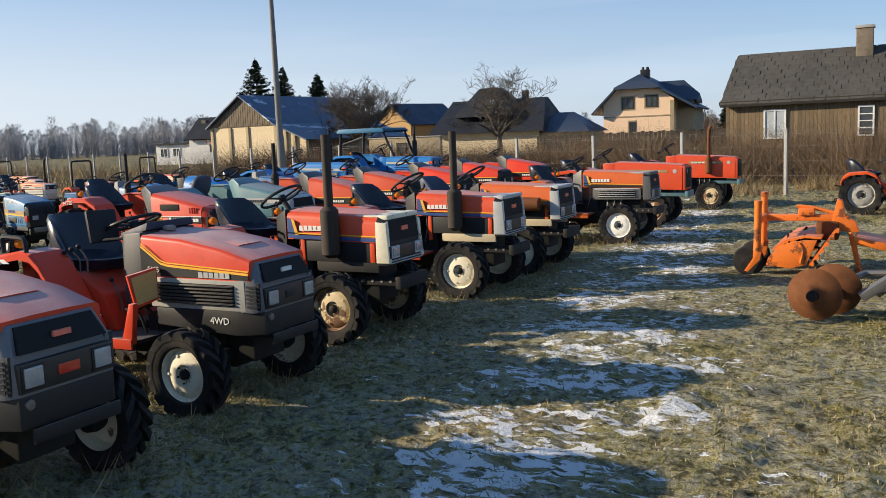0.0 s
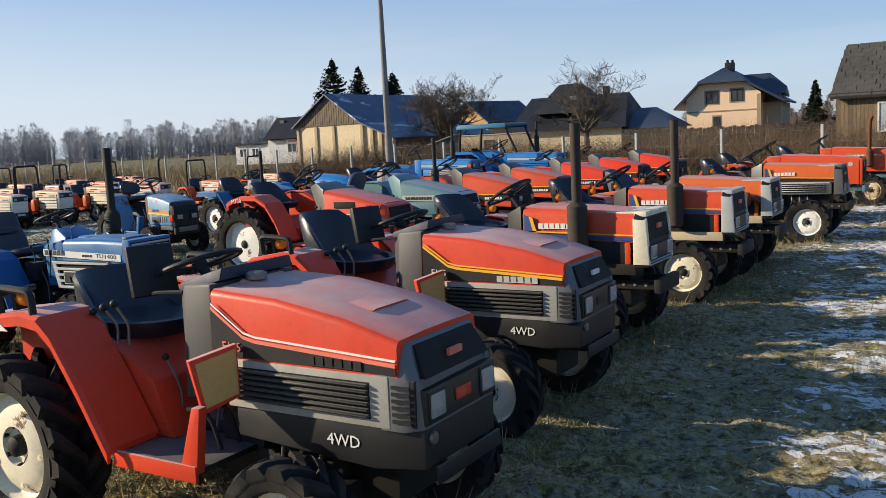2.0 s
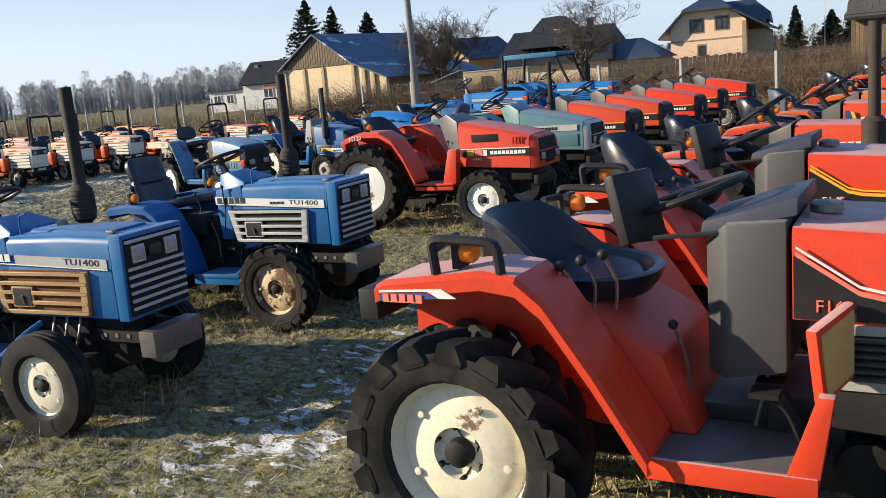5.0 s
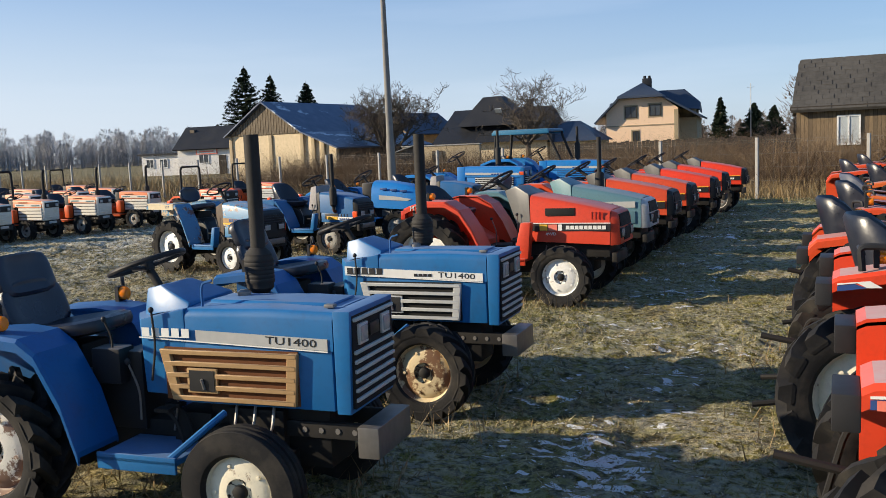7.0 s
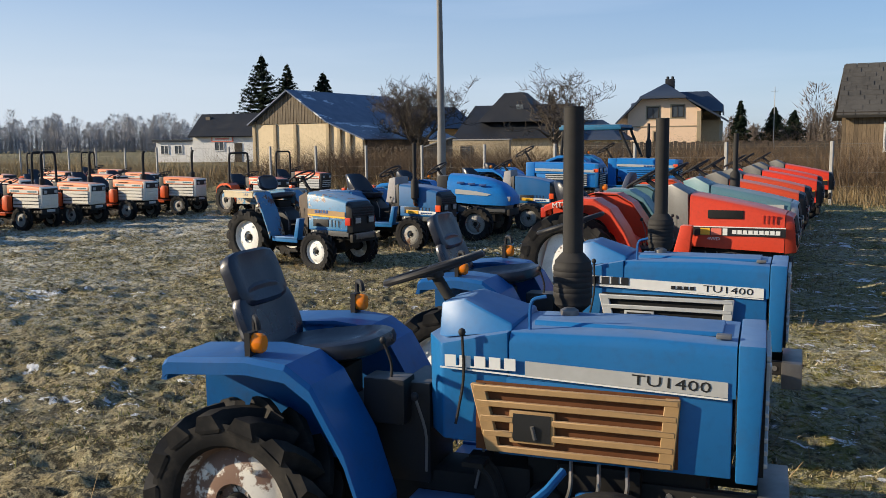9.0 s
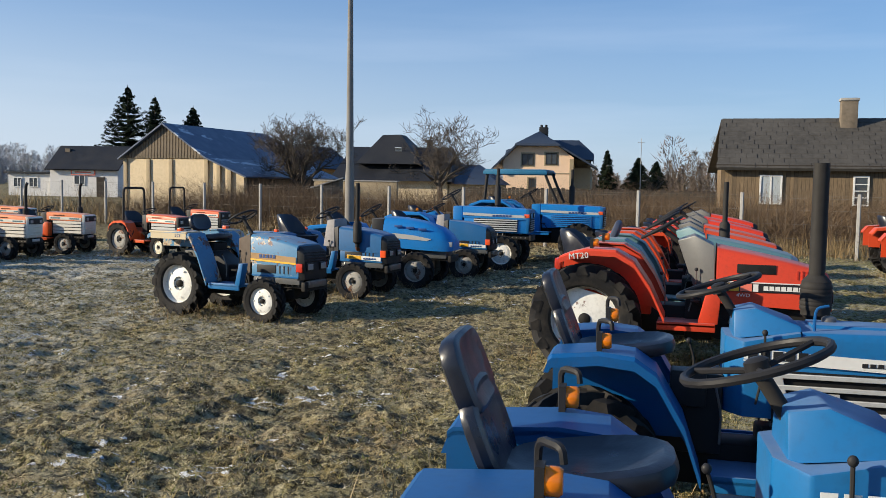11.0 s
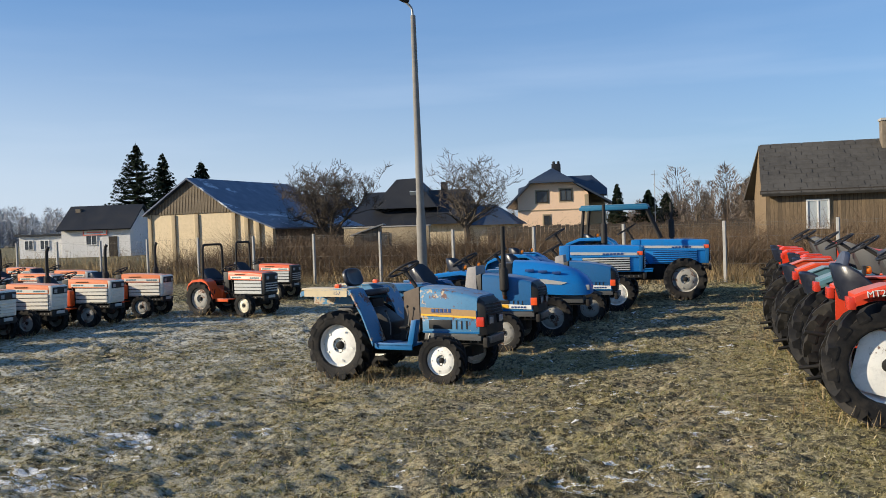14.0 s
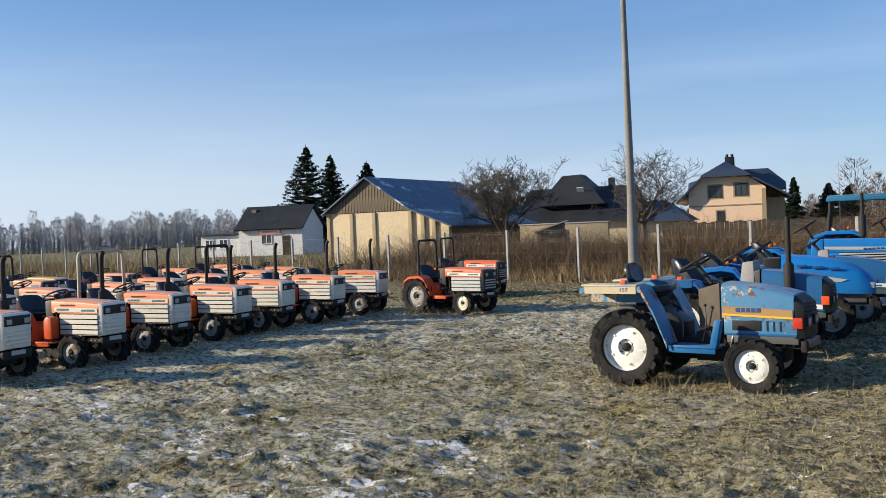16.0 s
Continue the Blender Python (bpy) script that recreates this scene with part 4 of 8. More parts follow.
    part("front_badge", box(B(), 0.476, 0.484, -0.06, 0.06, 0.665, 0.71), RED_LENS if big else DARK_P, fr, bevel=0.004)
    part("emblem", lathe(B(), [(0.025, 0.0), (0.022, 0.012), (0, 0.014)], 14, pose(0.462, -0.22, 0.575, 0, 0, -90)), STEEL, sk)
    # body tub, mudguards, step panels
    part("body_tub", prism(B(), [(-1.62, 0.52), (-1.62, 0.78), (-1.15, 0.80), (-0.90, 0.66), (-0.80, 0.42), (-1.1, 0.42)], -0.29, 0.29), red, T, "red floor tub", bevel=0.015)
    rear = -1.735 if big else -1.64
    path = [(rear, 0.905), (rear + 0.03, 0.92), (-1.36, 0.96), (-1.25, 0.945), (-1.17, 0.88), (-1.03, 0.68), (-0.88, 0.44)]
    for s in (-1, 1):
        f = fender(T, path, 0.30, 0.56, red, s, 0.55)
        part("side_decal", prism(B(), [(rear + 0.02, 0.868), (-1.50, 0.885), (-1.55, 0.902), (rear + 0.02, 0.893)], s * 0.5605, s * 0.5635), DECAL_B, f)
        part("side_decal", prism(B(), [(rear + 0.02, 0.896), (-1.54, 0.906), (-1.50, 0.885), (-1.44, 0.887), (-1.49, 0.916), (rear + 0.02, 0.903)], s * 0.5605, s * 0.5635), DECAL_W, f)
        part("step_edge", box(B(), -0.90, -0.44, min(s * 0.501, s * 0.516), max(s * 0.501, s * 0.516), 0.37, 0.435), red, f, "red step edge", bevel=0.004)
        lp = box(B(), rear - 0.07, rear, min(s * 0.34, s * 0.55), max(s * 0.34, s * 0.55), 0.80, 0.90)
        part("tail_light", lp, PLASTIC, f, "black tail light housing", bevel=0.006)
        if s < 0 and big:
            name_bars(f, -1.70, 0.5645, 0.868, 5, 0.022, 0.026, 0.008, DECAL_P)
        indicator(T, -1.44, s * 0.47, 0.965, s, False)
        gd = tube(B(), bent([(-1.52, s * 0.53, 0.955), (-1.53, s * 0.53, 1.065), (-1.31, s * 0.53, 1.055), (-1.30, s * 0.53, 0.95)], 3, 0.2), 0.016, 8)
        tube(gd, [(-1.52, s * 0.53, 1.03), (-1.53, s * 0.36, 1.04)], 0.014, 6)
        part("lamp_guard", gd, PLASTIC, T, "black tubular lamp guard")
        # a leaning guard panel from the bonnet to the step, red with an ochre face
        def leaf(u, z, t):
            return (-0.445 + 0.075 * u + 0.9 * t, s * (0.50 - 0.175 * u + 0.4 * t), z)
        pn = part("step_panel", loft(B(), [[leaf(0.0, 0.83, 0), leaf(1.0, 0.865, 0), leaf(1.0, 0.66, 0), leaf(0.22, 0.62, 0)], [leaf(0.0, 0.83, -0.03), leaf(1.0, 0.865, -0.03), leaf(1.0, 0.66, -0.03), leaf(0.22, 0.62, -0.03)]]), red, T, bevel=0.003)
        part("panel_face", loft(B(), [[leaf(0.12, 0.815, 0.004), leaf(0.96, 0.848, 0.004), leaf(0.96, 0.675, 0.004), leaf(0.28, 0.642, 0.004)], [leaf(0.12, 0.815, 0), leaf(0.96, 0.848, 0), leaf(0.96, 0.675, 0), leaf(0.28, 0.642, 0)]]), OCHRE, pn, "faded ochre panel")
        part("panel_leg", loft(B(), [[(-0.44, s * 0.47, 0.66), (-0.40, s * 0.47, 0.66), (-0.40, s * 0.51, 0.66), (-0.44, s * 0.51, 0.66)], [(-0.53, s * 0.47, 0.40), (-0.44, s * 0.47, 0.40), (-0.44, s * 0.51, 0.40), (-0.53, s * 0.51, 0.40)]]), red, pn, bevel=0.004)
    seat(T, -1.27, 0.80, VINYL, True, 18, False, 0.25 if big else 0.34)
    steering(T, -0.88, 1.11, 18, 0.18, (0.14, -0.12))
    mm = pose(-1.0, -0.16, 1.09, 0, -14, -20)
    mi = part("rear_view_mirror", box(B(), -0.02, 0.02, -0.10, 0.10, -0.10, 0.12, mm), PLASTIC, T, "black folded rear-view mirror", bevel=0.012)
    part("mirror_arm", tube(B(), bent([(-0.98, -0.19, 1.0), (-0.90, -0.24, 1.02), (-0.74, -0.23, 1.03)]), 0.008, 6), PLASTIC, mi)
    part("mirror_glass", box(B(), -0.026, -0.02, -0.07, 0.07, -0.085, 0.105, mm), MIRROR_G, mi)
    for i in range(3):
        lever(T, (-1.18 + 0.07 * i, -0.28, 0.80), (-1.20 + 0.07 * i, -0.32, 0.94 + 0.02 * i), 0.006, None, 0.018)
    # the engine casing is slimmer than the running gear
    for ob in list(T.children):
        kind = ob.name.split(".")[0]
        if kind in ("bonnet", "cowl", "side_panel", "skirt", "nose", "headlight"):
            dx = -0.045 if kind in ("nose", "headlight") else 0.0
            fx = 0.92 if kind == "skirt" else 1.0
            ob.matrix_basis = Matrix.Translation((dx, -0.025, 0)) @ Matrix.Diagonal((fx, 0.915, 1, 1)) @ ob.matrix_basis
    return T


COWL = paint("cowl_charcoal_paint", (0.050, 0.051, 0.054), 0.5, dust=0.3)
GRILLE_G = paint("brown_grey_slat_paint", (0.055, 0.05, 0.043), 0.5, dust=0.2)
GREY_N = paint("nose_grey_paint", (0.13, 0.135, 0.145), 0.42, dust=0.4)
OCHRE_W = paint("tan_fender_band_paint", (0.52, 0.43, 0.28), 0.55, dust=0.2)
GREY_L = paint("panel_grey_paint", (0.34, 0.33, 0.29), 0.5, dust=0.3)
BLUE_DARK = plain("dusty_dark_panel", (0.035, 0.04, 0.065), 0.5)


def tractor_stack(m, label, hood, frame_mat, stack=True, dark=False, saddle=False, scale=1.0):
    """Upright-nosed tractor with a framed dark nose and, on some, a tall exhaust at its near side."""
    T = thing("compact_tractor", m, label, "tractor", "tractors in rows")
    p = dict(wb=1.20, rf=0.29, rr=0.45, wf=0.17, wr=0.26, of=0.56, orr=0.62, body=hood, hz0=0.58, rim_f=WHITE_RIM if dark else (RUST_CREAM if frame_mat == CREAM_RIM else CREAM_RIM), rim_r=CREAM_RIM, brz=0.42, brx=0.42,
             foot=(-0.80, -0.45, 0.43), foot_y=0.5, foot_mat=hood, brmat=SOOT)
    chassis(T, p)
    h = hood_shell(T, "bonnet", [(-0.60, 0.255, 0.80, 1.04), (-0.1, 0.27, 0.79, 1.02), (0.30, 0.275, 0.78, 0.985)], hood, 0.06, "dusty bonnet with a striped side")
    part("bonnet_top_trim", box(B(), 0.08, 0.30, -0.235, 0.235, 0.985, 1.0), frame_mat, h, bevel=0.005)
    strip(h, [(-0.58, 0.825), (0.29, 0.805)], 0.277, 0.03, DECAL_B if not dark else DECAL_K)
    strip(h, [(-0.58, 0.855), (0.29, 0.832)], 0.276, 0.010, DECAL_Y)
    part("side_flash", prism(B(), [(-0.58, 0.83), (-0.50, 0.83), (-0.54, 0.97), (-0.58, 0.98)], -0.279, -0.272), DECAL_B, h)
    part("side_flash", prism(B(), [(-0.50, 0.83), (-0.47, 0.83), (-0.51, 0.96), (-0.54, 0.97)], -0.279, -0.272), DECAL_Y, h)
    name_bars(h, -0.46, 0.276, 0.875, 6, 0.036, 0.042, 0.010, DECAL_W)
    fr = part("nose", loft(B(), [[(0.295, -0.285, 0.60), (0.295, -0.285, 0.95), (0.295, -0.25, 1.0), (0.295, 0.25, 1.0), (0.295, 0.285, 0.95), (0.295, 0.285, 0.60)],
                                 [(0.40, -0.28, 0.60), (0.375, -0.275, 0.93), (0.365, -0.24, 0.98), (0.365, 0.24, 0.98), (0.375, 0.275, 0.93), (0.40, 0.28, 0.60)]]), DARK_P, T, "dark nose in a pale frame", bevel=0.008)
    for sd in (-1, 1):
        part("nose_frame", loft(B(), [[(0.29, sd * 0.245, 0.62), (0.29, sd * 0.292, 0.62), (0.41, sd * 0.288, 0.62), (0.41, sd * 0.250, 0.62)], [(0.29, sd * 0.235, 0.965), (0.29, sd * 0.288, 0.95), (0.385, sd * 0.282, 0.935), (0.385, sd * 0.240, 0.955)]]), frame_mat if not dark else GREY_P, fr, bevel=0.005)
    part("nose_frame", box(B(), 0.29, 0.385, -0.255, 0.255, 0.965, 1.003), frame_mat if not dark else GREY_P, fr, bevel=0.01)
    part("nose_grille", loft(B(), [[(0.37, -0.235, 0.79), (0.37, 0.235, 0.79), (0.36, 0.225, 0.955), (0.36, -0.225, 0.955)], [(0.392, -0.235, 0.79), (0.392, 0.235, 0.79), (0.378, 0.225, 0.955), (0.378, -0.225, 0.955)]]), MESH_DARK, fr)
    part("badge", box(B(), 0.388, 0.398, -0.05, 0.05, 0.865, 0.90), DECAL_P, fr)
    part("lamp_band", box(B(), 0.38, 0.412, -0.27, 0.27, 0.655, 0.755), DECAL_K, fr, bevel=0.004)
    headlamps(T, 0.412, 0.19, 0.705, 0.10, 0.075)
    face_slats(fr, 0.40, 0.26, 0.605, 0.645, 2, SILVER)
    for s in (-1, 1):
        g = part("side_panel", box(B(), -0.45, 0.26, min(s * 0.24, s * 0.262), max(s * 0.24, s * 0.262), 0.62, 0.79), DARK_P if not dark else GREY_P, T, "side panel below the bonnet", bevel=0.006)
        if dark:
            slats(g, -0.36, 0.18, 0.65, 0.76, 0.262, 4, SILVER, MESH_DARK, s, 0.25)
            part("panel_frame", box(B(), -0.42, 0.24, min(s * 0.255, s * 0.268), max(s * 0.255, s * 0.268), 0.765, 0.785), SILVER, g)
        else:
            part("panel_frame", box(B(), -0.46, -0.42, min(s * 0.24, s * 0.27), max(s * 0.24, s * 0.27), 0.55, 0.80), hood, g, bevel=0.004)
            part("panel_frame", box(B(), 0.22, 0.26, min(s * 0.24, s * 0.27), max(s * 0.24, s * 0.27), 0.62, 0.80), hood, g, bevel=0.004)
            part("lower_panel", box(B(), -0.30, 0.30, min(s * 0.25, s * 0.275), max(s * 0.25, s * 0.275), 0.54, 0.62), OCHRE_W if frame_mat == SILVER else SOOT, g, bevel=0.006)
    part("cowl", loft(B(), [[(-0.78, -0.17, 0.55), (-0.78, -0.17, 0.98), (-0.78, 0.17, 0.98), (-0.78, 0.17, 0.55)], [(-0.62, -0.25, 0.55), (-0.62, -0.25, 1.05), (-0.62, 0.25, 1.05), (-0.62, 0.25, 0.55)]]), GREY_P if dark else DARK_P, T, bevel=0.012)
    if stack:
        muffler(T, -0.12, -0.32, 0.70, 1.66, 0.076, (0.68, 1.08), bend=False, mat=BROWN_SOOT)
    elif saddle:
        lathe_m = pose(-0.02, -0.33, 0.80, 0, 0, 90)
        s_ = part("silencer", lathe(B(), [(0.03, -0.22), (0.075, -0.2), (0.08, 0.0), (0.075, 0.2), (0.03, 0.22)], 16, lathe_m), RUST, T, "rusty lying silencer")
        part("exhaust_pipe", tube(B(), bent([(0.19, -0.33, 0.8), (0.26, -0.33, 0.8), (0.26, -0.2, 0.7)]), 0.022, 8), RUST, s_)
    path = [(-1.55, 0.82), (-1.50, 0.87), (-1.20, 0.91), (-1.06, 0.89), (-0.95, 0.76), (-0.82, 0.46)]
    for s in (-1, 1):
        f = fender(T, path, 0.28, 0.56, hood, s, 0.55)
        part("tail_light", box(B(), -1.62, -1.55, min(s * 0.36, s * 0.54), max(s * 0.36, s * 0.54), 0.72, 0.82), PLASTIC, f, bevel=0.006)
        indicator(T, -1.25, s * 0.45, 0.92, s, True)
    part("body_tub", prism(B(), [(-1.45, 0.52), (-1.45, 0.70), (-1.05, 0.72), (-0.80, 0.58), (-0.80, 0.44), (-1.0, 0.44)], -0.28, 0.28), hood, T, bevel=0.015)
    seat(T, -1.20, 0.80, VINYL_G if saddle else VINYL, True, 18)
    steering(T, -0.84, 1.14, 30, 0.19, (0.14, -0.2))
    return T


def tractor_boxy(m, label, ribbed, tan, rims):
    """Boxy blue tractor: square bonnet with a pale name band, slatted side grille and tall ribbed exhaust."""
    T = thing("compact_tractor", m, label, "tractor", "tractors in rows")
    p = dict(wb=1.26, rf=0.265 if ribbed else 0.285, rr=0.345, wf=0.13 if ribbed else 0.15, wr=0.22, of=0.47, orr=0.49, body=BLUE_D, hz0=0.48, rim_f=rims[0], rim_r=rims[1], ribbed=ribbed,
             lugs_r=14, brz=0.385, brx=0.43, bump=(0.045, 0.06, 0.075), foot=(-0.86, -0.42, 0.335), foot_y=0.52, foot_mat=BLUE_T, brmat=SOOT, bumat=STEEL)
    chassis(T, p)
    h = hood_shell(T, "bonnet", [(-0.46, 0.275, 0.77, 0.945), (0.0, 0.28, 0.765, 0.955), (0.31, 0.28, 0.76, 0.945)], BLUE_T, 0.045, "square blue bonnet, frosted on top")
    part("bonnet_pressing", loft(B(), [[(-0.40, -0.13, 0.95), (-0.40, 0.13, 0.95), (-0.40, 0.11, 0.968), (-0.40, -0.11, 0.968)], [(0.26, -0.15, 0.952), (0.26, 0.15, 0.952), (0.26, 0.13, 0.966), (0.26, -0.13, 0.966)]]), BLUE_T, h, bevel=0.005)
    part("radiator_cap", lathe(B(), [(0.035, 0), (0.035, 0.02), (0.02, 0.03), (0, 0.03)], 12, pose(-0.30, 0.05, 0.966, 90, 0, 0)), STEEL, h)
    part("bonnet_handle", tube(B(), bent([(-0.40, -0.20, 0.93), (-0.40, -0.2, 1.06), (-0.34, -0.2, 1.075)]), 0.007, 6), BLUE_D, h)
    part("bonnet_catch", box(B(), 0.24, 0.29, -0.20, -0.16, 0.952, 0.968), STEEL, h, bevel=0.004)
    part("side_sheet", box(B(), -0.50, 0.30, -0.272, 0.272, 0.47, 0.775), BLUE_T, T, "blue engine side sheet", bevel=0.006)
    band = [(-0.40, 0.813), (0.285, 0.79)] if tan else [(-0.72, 0.83), (-0.46, 0.815), (0.285, 0.79)]
    strip(h, band, 0.2825, 0.055, DECAL_G if tan else DECAL_W, "name_band", "scuffed pale name band")
    strip(h, [(-0.72, 0.795), (0.285, 0.757)], 0.2825, 0.006, DECAL_W)
    name_bars(h, -0.70, 0.286, 0.800, 5, 0.042, 0.046, 0.014, DECAL_W if tan else DECAL_K)
    letters("TU1400", 0.053, DECAL_K, h, on_side(-0.03, 0.2865, 0.776, -2), stretch_=1.5)
    if not tan:
        name_bars(h, -0.20, 0.286, 0.79, 4, 0.024, 0.02, 0.01, DECAL_K, "model_mark")
    # slatted grille standing proud of each side
    gm = TAN if tan else SILVER
    for s in (-1, 1):
        y0, y1 = min(s * 0.268, s * 0.278), max(s * 0.268, s * 0.278)
        g = part("side_grille", box(B(), -0.585, 0.13, y0, y1, 0.485, 0.75), RUST if tan else MESH_DARK, T, "brown slatted side grille" if tan else "silver slatted side grille")
        rows = 5
        for i in range(rows):
            z = 0.50 + i * 0.0575
            cut = 0.012 * (rows - i)
            prof = [(-0.60 + cut, z - 0.0115), (0.135 - cut * 0.4, z - 0.0115), (0.135 - cut * 0.4, z + 0.0115), (-0.60 + cut, z + 0.0115)]
            if i in (1, 2):
                part("slat", bevelled(prism(B(), [(-0.60 + cut, z - 0.0115), (-0.44, z - 0.0115), (-0.44, z + 0.0115), (-0.60 + cut, z + 0.0115)], s * 0.285, s * 0.305), 0.003, 1), gm, g)
                part("slat", bevelled(prism(B(), [(-0.30, z - 0.0115), (0.135 - cut * 0.4, z - 0.0115), (0.135 - cut * 0.4, z + 0.0115), (-0.30, z + 0.0115)], s * 0.285, s * 0.305), 0.003, 1), gm, g)
            else:
                part("slat", bevelled(prism(B(), prof, s * 0.285, s * 0.305), 0.003, 1), gm, g)
        for x0, x1 in ((-0.60, -0.548), (0.085, 0.137)):
            part("grille_post", bevelled(prism(B(), [(x0 + (0.06 if x0 < 0 else -0.02), 0.487), (x1 + (0.06 if x0 < 0 else -0.02), 0.487), (x1, 0.743), (x0, 0.743)], s * 0.276, s * 0.303), 0.003, 1), gm, g)
        part("vent_box", box(B(), -0.455, -0.29, min(s * 0.28, s * 0.300), max(s * 0.28, s * 0.300), 0.528, 0.652), gm, g, bevel=0.004)
        part("vent_hole", box(B(), -0.440, -0.305, min(s * 0.296, s * 0.304), max(s * 0.296, s * 0.304), 0.538, 0.642), DECAL_K, g)
        part("vent_lever", tube(B(), [(-0.36, s * 0.305, 0.55), (-0.37, s * 0.312, 0.60)], 0.008, 6), STEEL, g)
    # nose: deep frame with slats and lamps
    fr = part("nose", loft(B(), [[(0.315, -0.285, 0.46), (0.315, -0.285, 0.95), (0.315, 0.285, 0.95), (0.315, 0.285, 0.46)], [(0.385, -0.285, 0.46), (0.40, -0.285, 0.95), (0.40, 0.285, 0.95), (0.385, 0.285, 0.46)]]), BLUE_T, T, "blue nose with a slatted grille", bevel=0.008)
    ng = part("nose_grille", box(B(), 0.385, 0.402, -0.262, 0.262, 0.485, 0.925), MESH_DARK, fr)
    me = finish("slat", bevelled(box(B(), -0.008, 0.012, -0.255, 0.255, -0.009, 0.009), 0.003, 1), SILVER)
    for i in range(6):
        part("slat", me, SILVER, fr, "", pose(0.402, 0, 0.525 + i * 0.045))
    part("slat", me, SILVER, fr, "", pose(0.404, 0, 0.905))
    headlamps(T, 0.408, 0.15, 0.83, 0.085, 0.075)
    part("badge", box(B(), 0.40, 0.412, -0.06, 0.06, 0.80, 0.86), DECAL_K, fr, bevel=0.004)
    part("cowl", loft(B(), [[(-0.80, -0.13, 0.50), (-0.80, -0.15, 0.90), (-0.80, 0.15, 0.90), (-0.80, 0.13, 0.50)], [(-0.72, -0.25, 0.50), (-0.72, -0.27, 0.885), (-0.72, 0.27, 0.885), (-0.72, 0.25, 0.50)],
                            [(-0.465, -0.27, 0.50), (-0.465, -0.277, 0.945), (-0.465, 0.277, 0.945), (-0.465, 0.27, 0.50)]]), BLUE_T, T, "blue dashboard housing", bevel=0.012)
    part("dashboard_hump", loft(B(), [[(-0.76, -0.16, 0.88), (-0.76, 0.16, 0.88), (-0.76, 0.12, 1.0), (-0.76, -0.12, 1.0)], [(-0.66, -0.2, 0.90), (-0.66, 0.2, 0.90), (-0.66, 0.15, 1.02), (-0.66, -0.15, 1.02)],
                                      [(-0.46, -0.24, 0.93), (-0.46, 0.24, 0.93), (-0.46, 0.22, 0.955), (-0.46, -0.22, 0.955)]]), BLUE_T, T, bevel=0.01)
    muffler(T, -0.33, 0.29, 0.90, 1.66, 0.073, (0.95, 1.145), True, False)
    rear = -1.74 if tan else -1.62
    path = [(rear, 0.80), (rear + 0.02, 0.815), (-1.38, 0.835), (-1.22, 0.82), (-1.12, 0.76), (-0.99, 0.56), (-0.91, 0.345)]
    for s in (-1, 1):
        f = fender(T, path, 0.26, 0.60, BLUE_D, s, 0.45)
        lip = prism(B(), [(rear, 0.795), (rear - 0.02, 0.745), (rear + 0.005, 0.745), (rear + 0.025, 0.807)], s * 0.27, s * 0.58)
        part("fender_lip", lip, BLUE_D, f)
        indicator(T, -1.36, s * 0.53, 0.84, s)
    tb = part("body_tub", prism(B(), [(-1.55, 0.50), (-1.55, 0.60), (-1.0, 0.62), (-0.92, 0.72), (-0.80, 0.72), (-0.80, 0.36), (-1.0, 0.36)], -0.16, 0.16), DARK_P, T, bevel=0.015)
    part("control_box", box(B(), -1.05, -0.88, -0.24, -0.10, 0.58, 0.74), DARK_P, tb, bevel=0.012)
    part("floor_arm", tube(B(), [(-0.46, -0.50, 0.335), (-0.30, -0.40, 0.46), (-0.26, -0.30, 0.50)], 0.016, 8), BLUE_T, T)
    seat(T, -1.31, 0.72, VINYL, True, 24, True)
    steering(T, -0.83, 1.10, 16, 0.20, (0.10, -0.15))
    lever(T, (-0.66, -0.29, 0.62), (-0.63, -0.30, 0.93), 0.006, SOOT, 0.014)
    lever(T, (-0.95, -0.20, 0.70), (-0.97, -0.22, 0.87), 0.006, SOOT, 0.014)
    # the sheet metal is shorter and slimmer than the running gear
    for ob in list(T.children):
        kind = ob.name.split(".")[0]
        if kind in ("front_wheel", "rear_wheel"):
            continue
        zs, zo = (0.857, 0.126) if kind in ("bonnet", "side_sheet", "side_grille", "nose", "headlight", "cowl") else (1.0, 0.0)
        ob.matrix_basis = Matrix.Translation((0.05, 0, zo)) @ Matrix.Diagonal((0.90, 0.755, zs, 1)) @ ob.matrix_basis
    return T


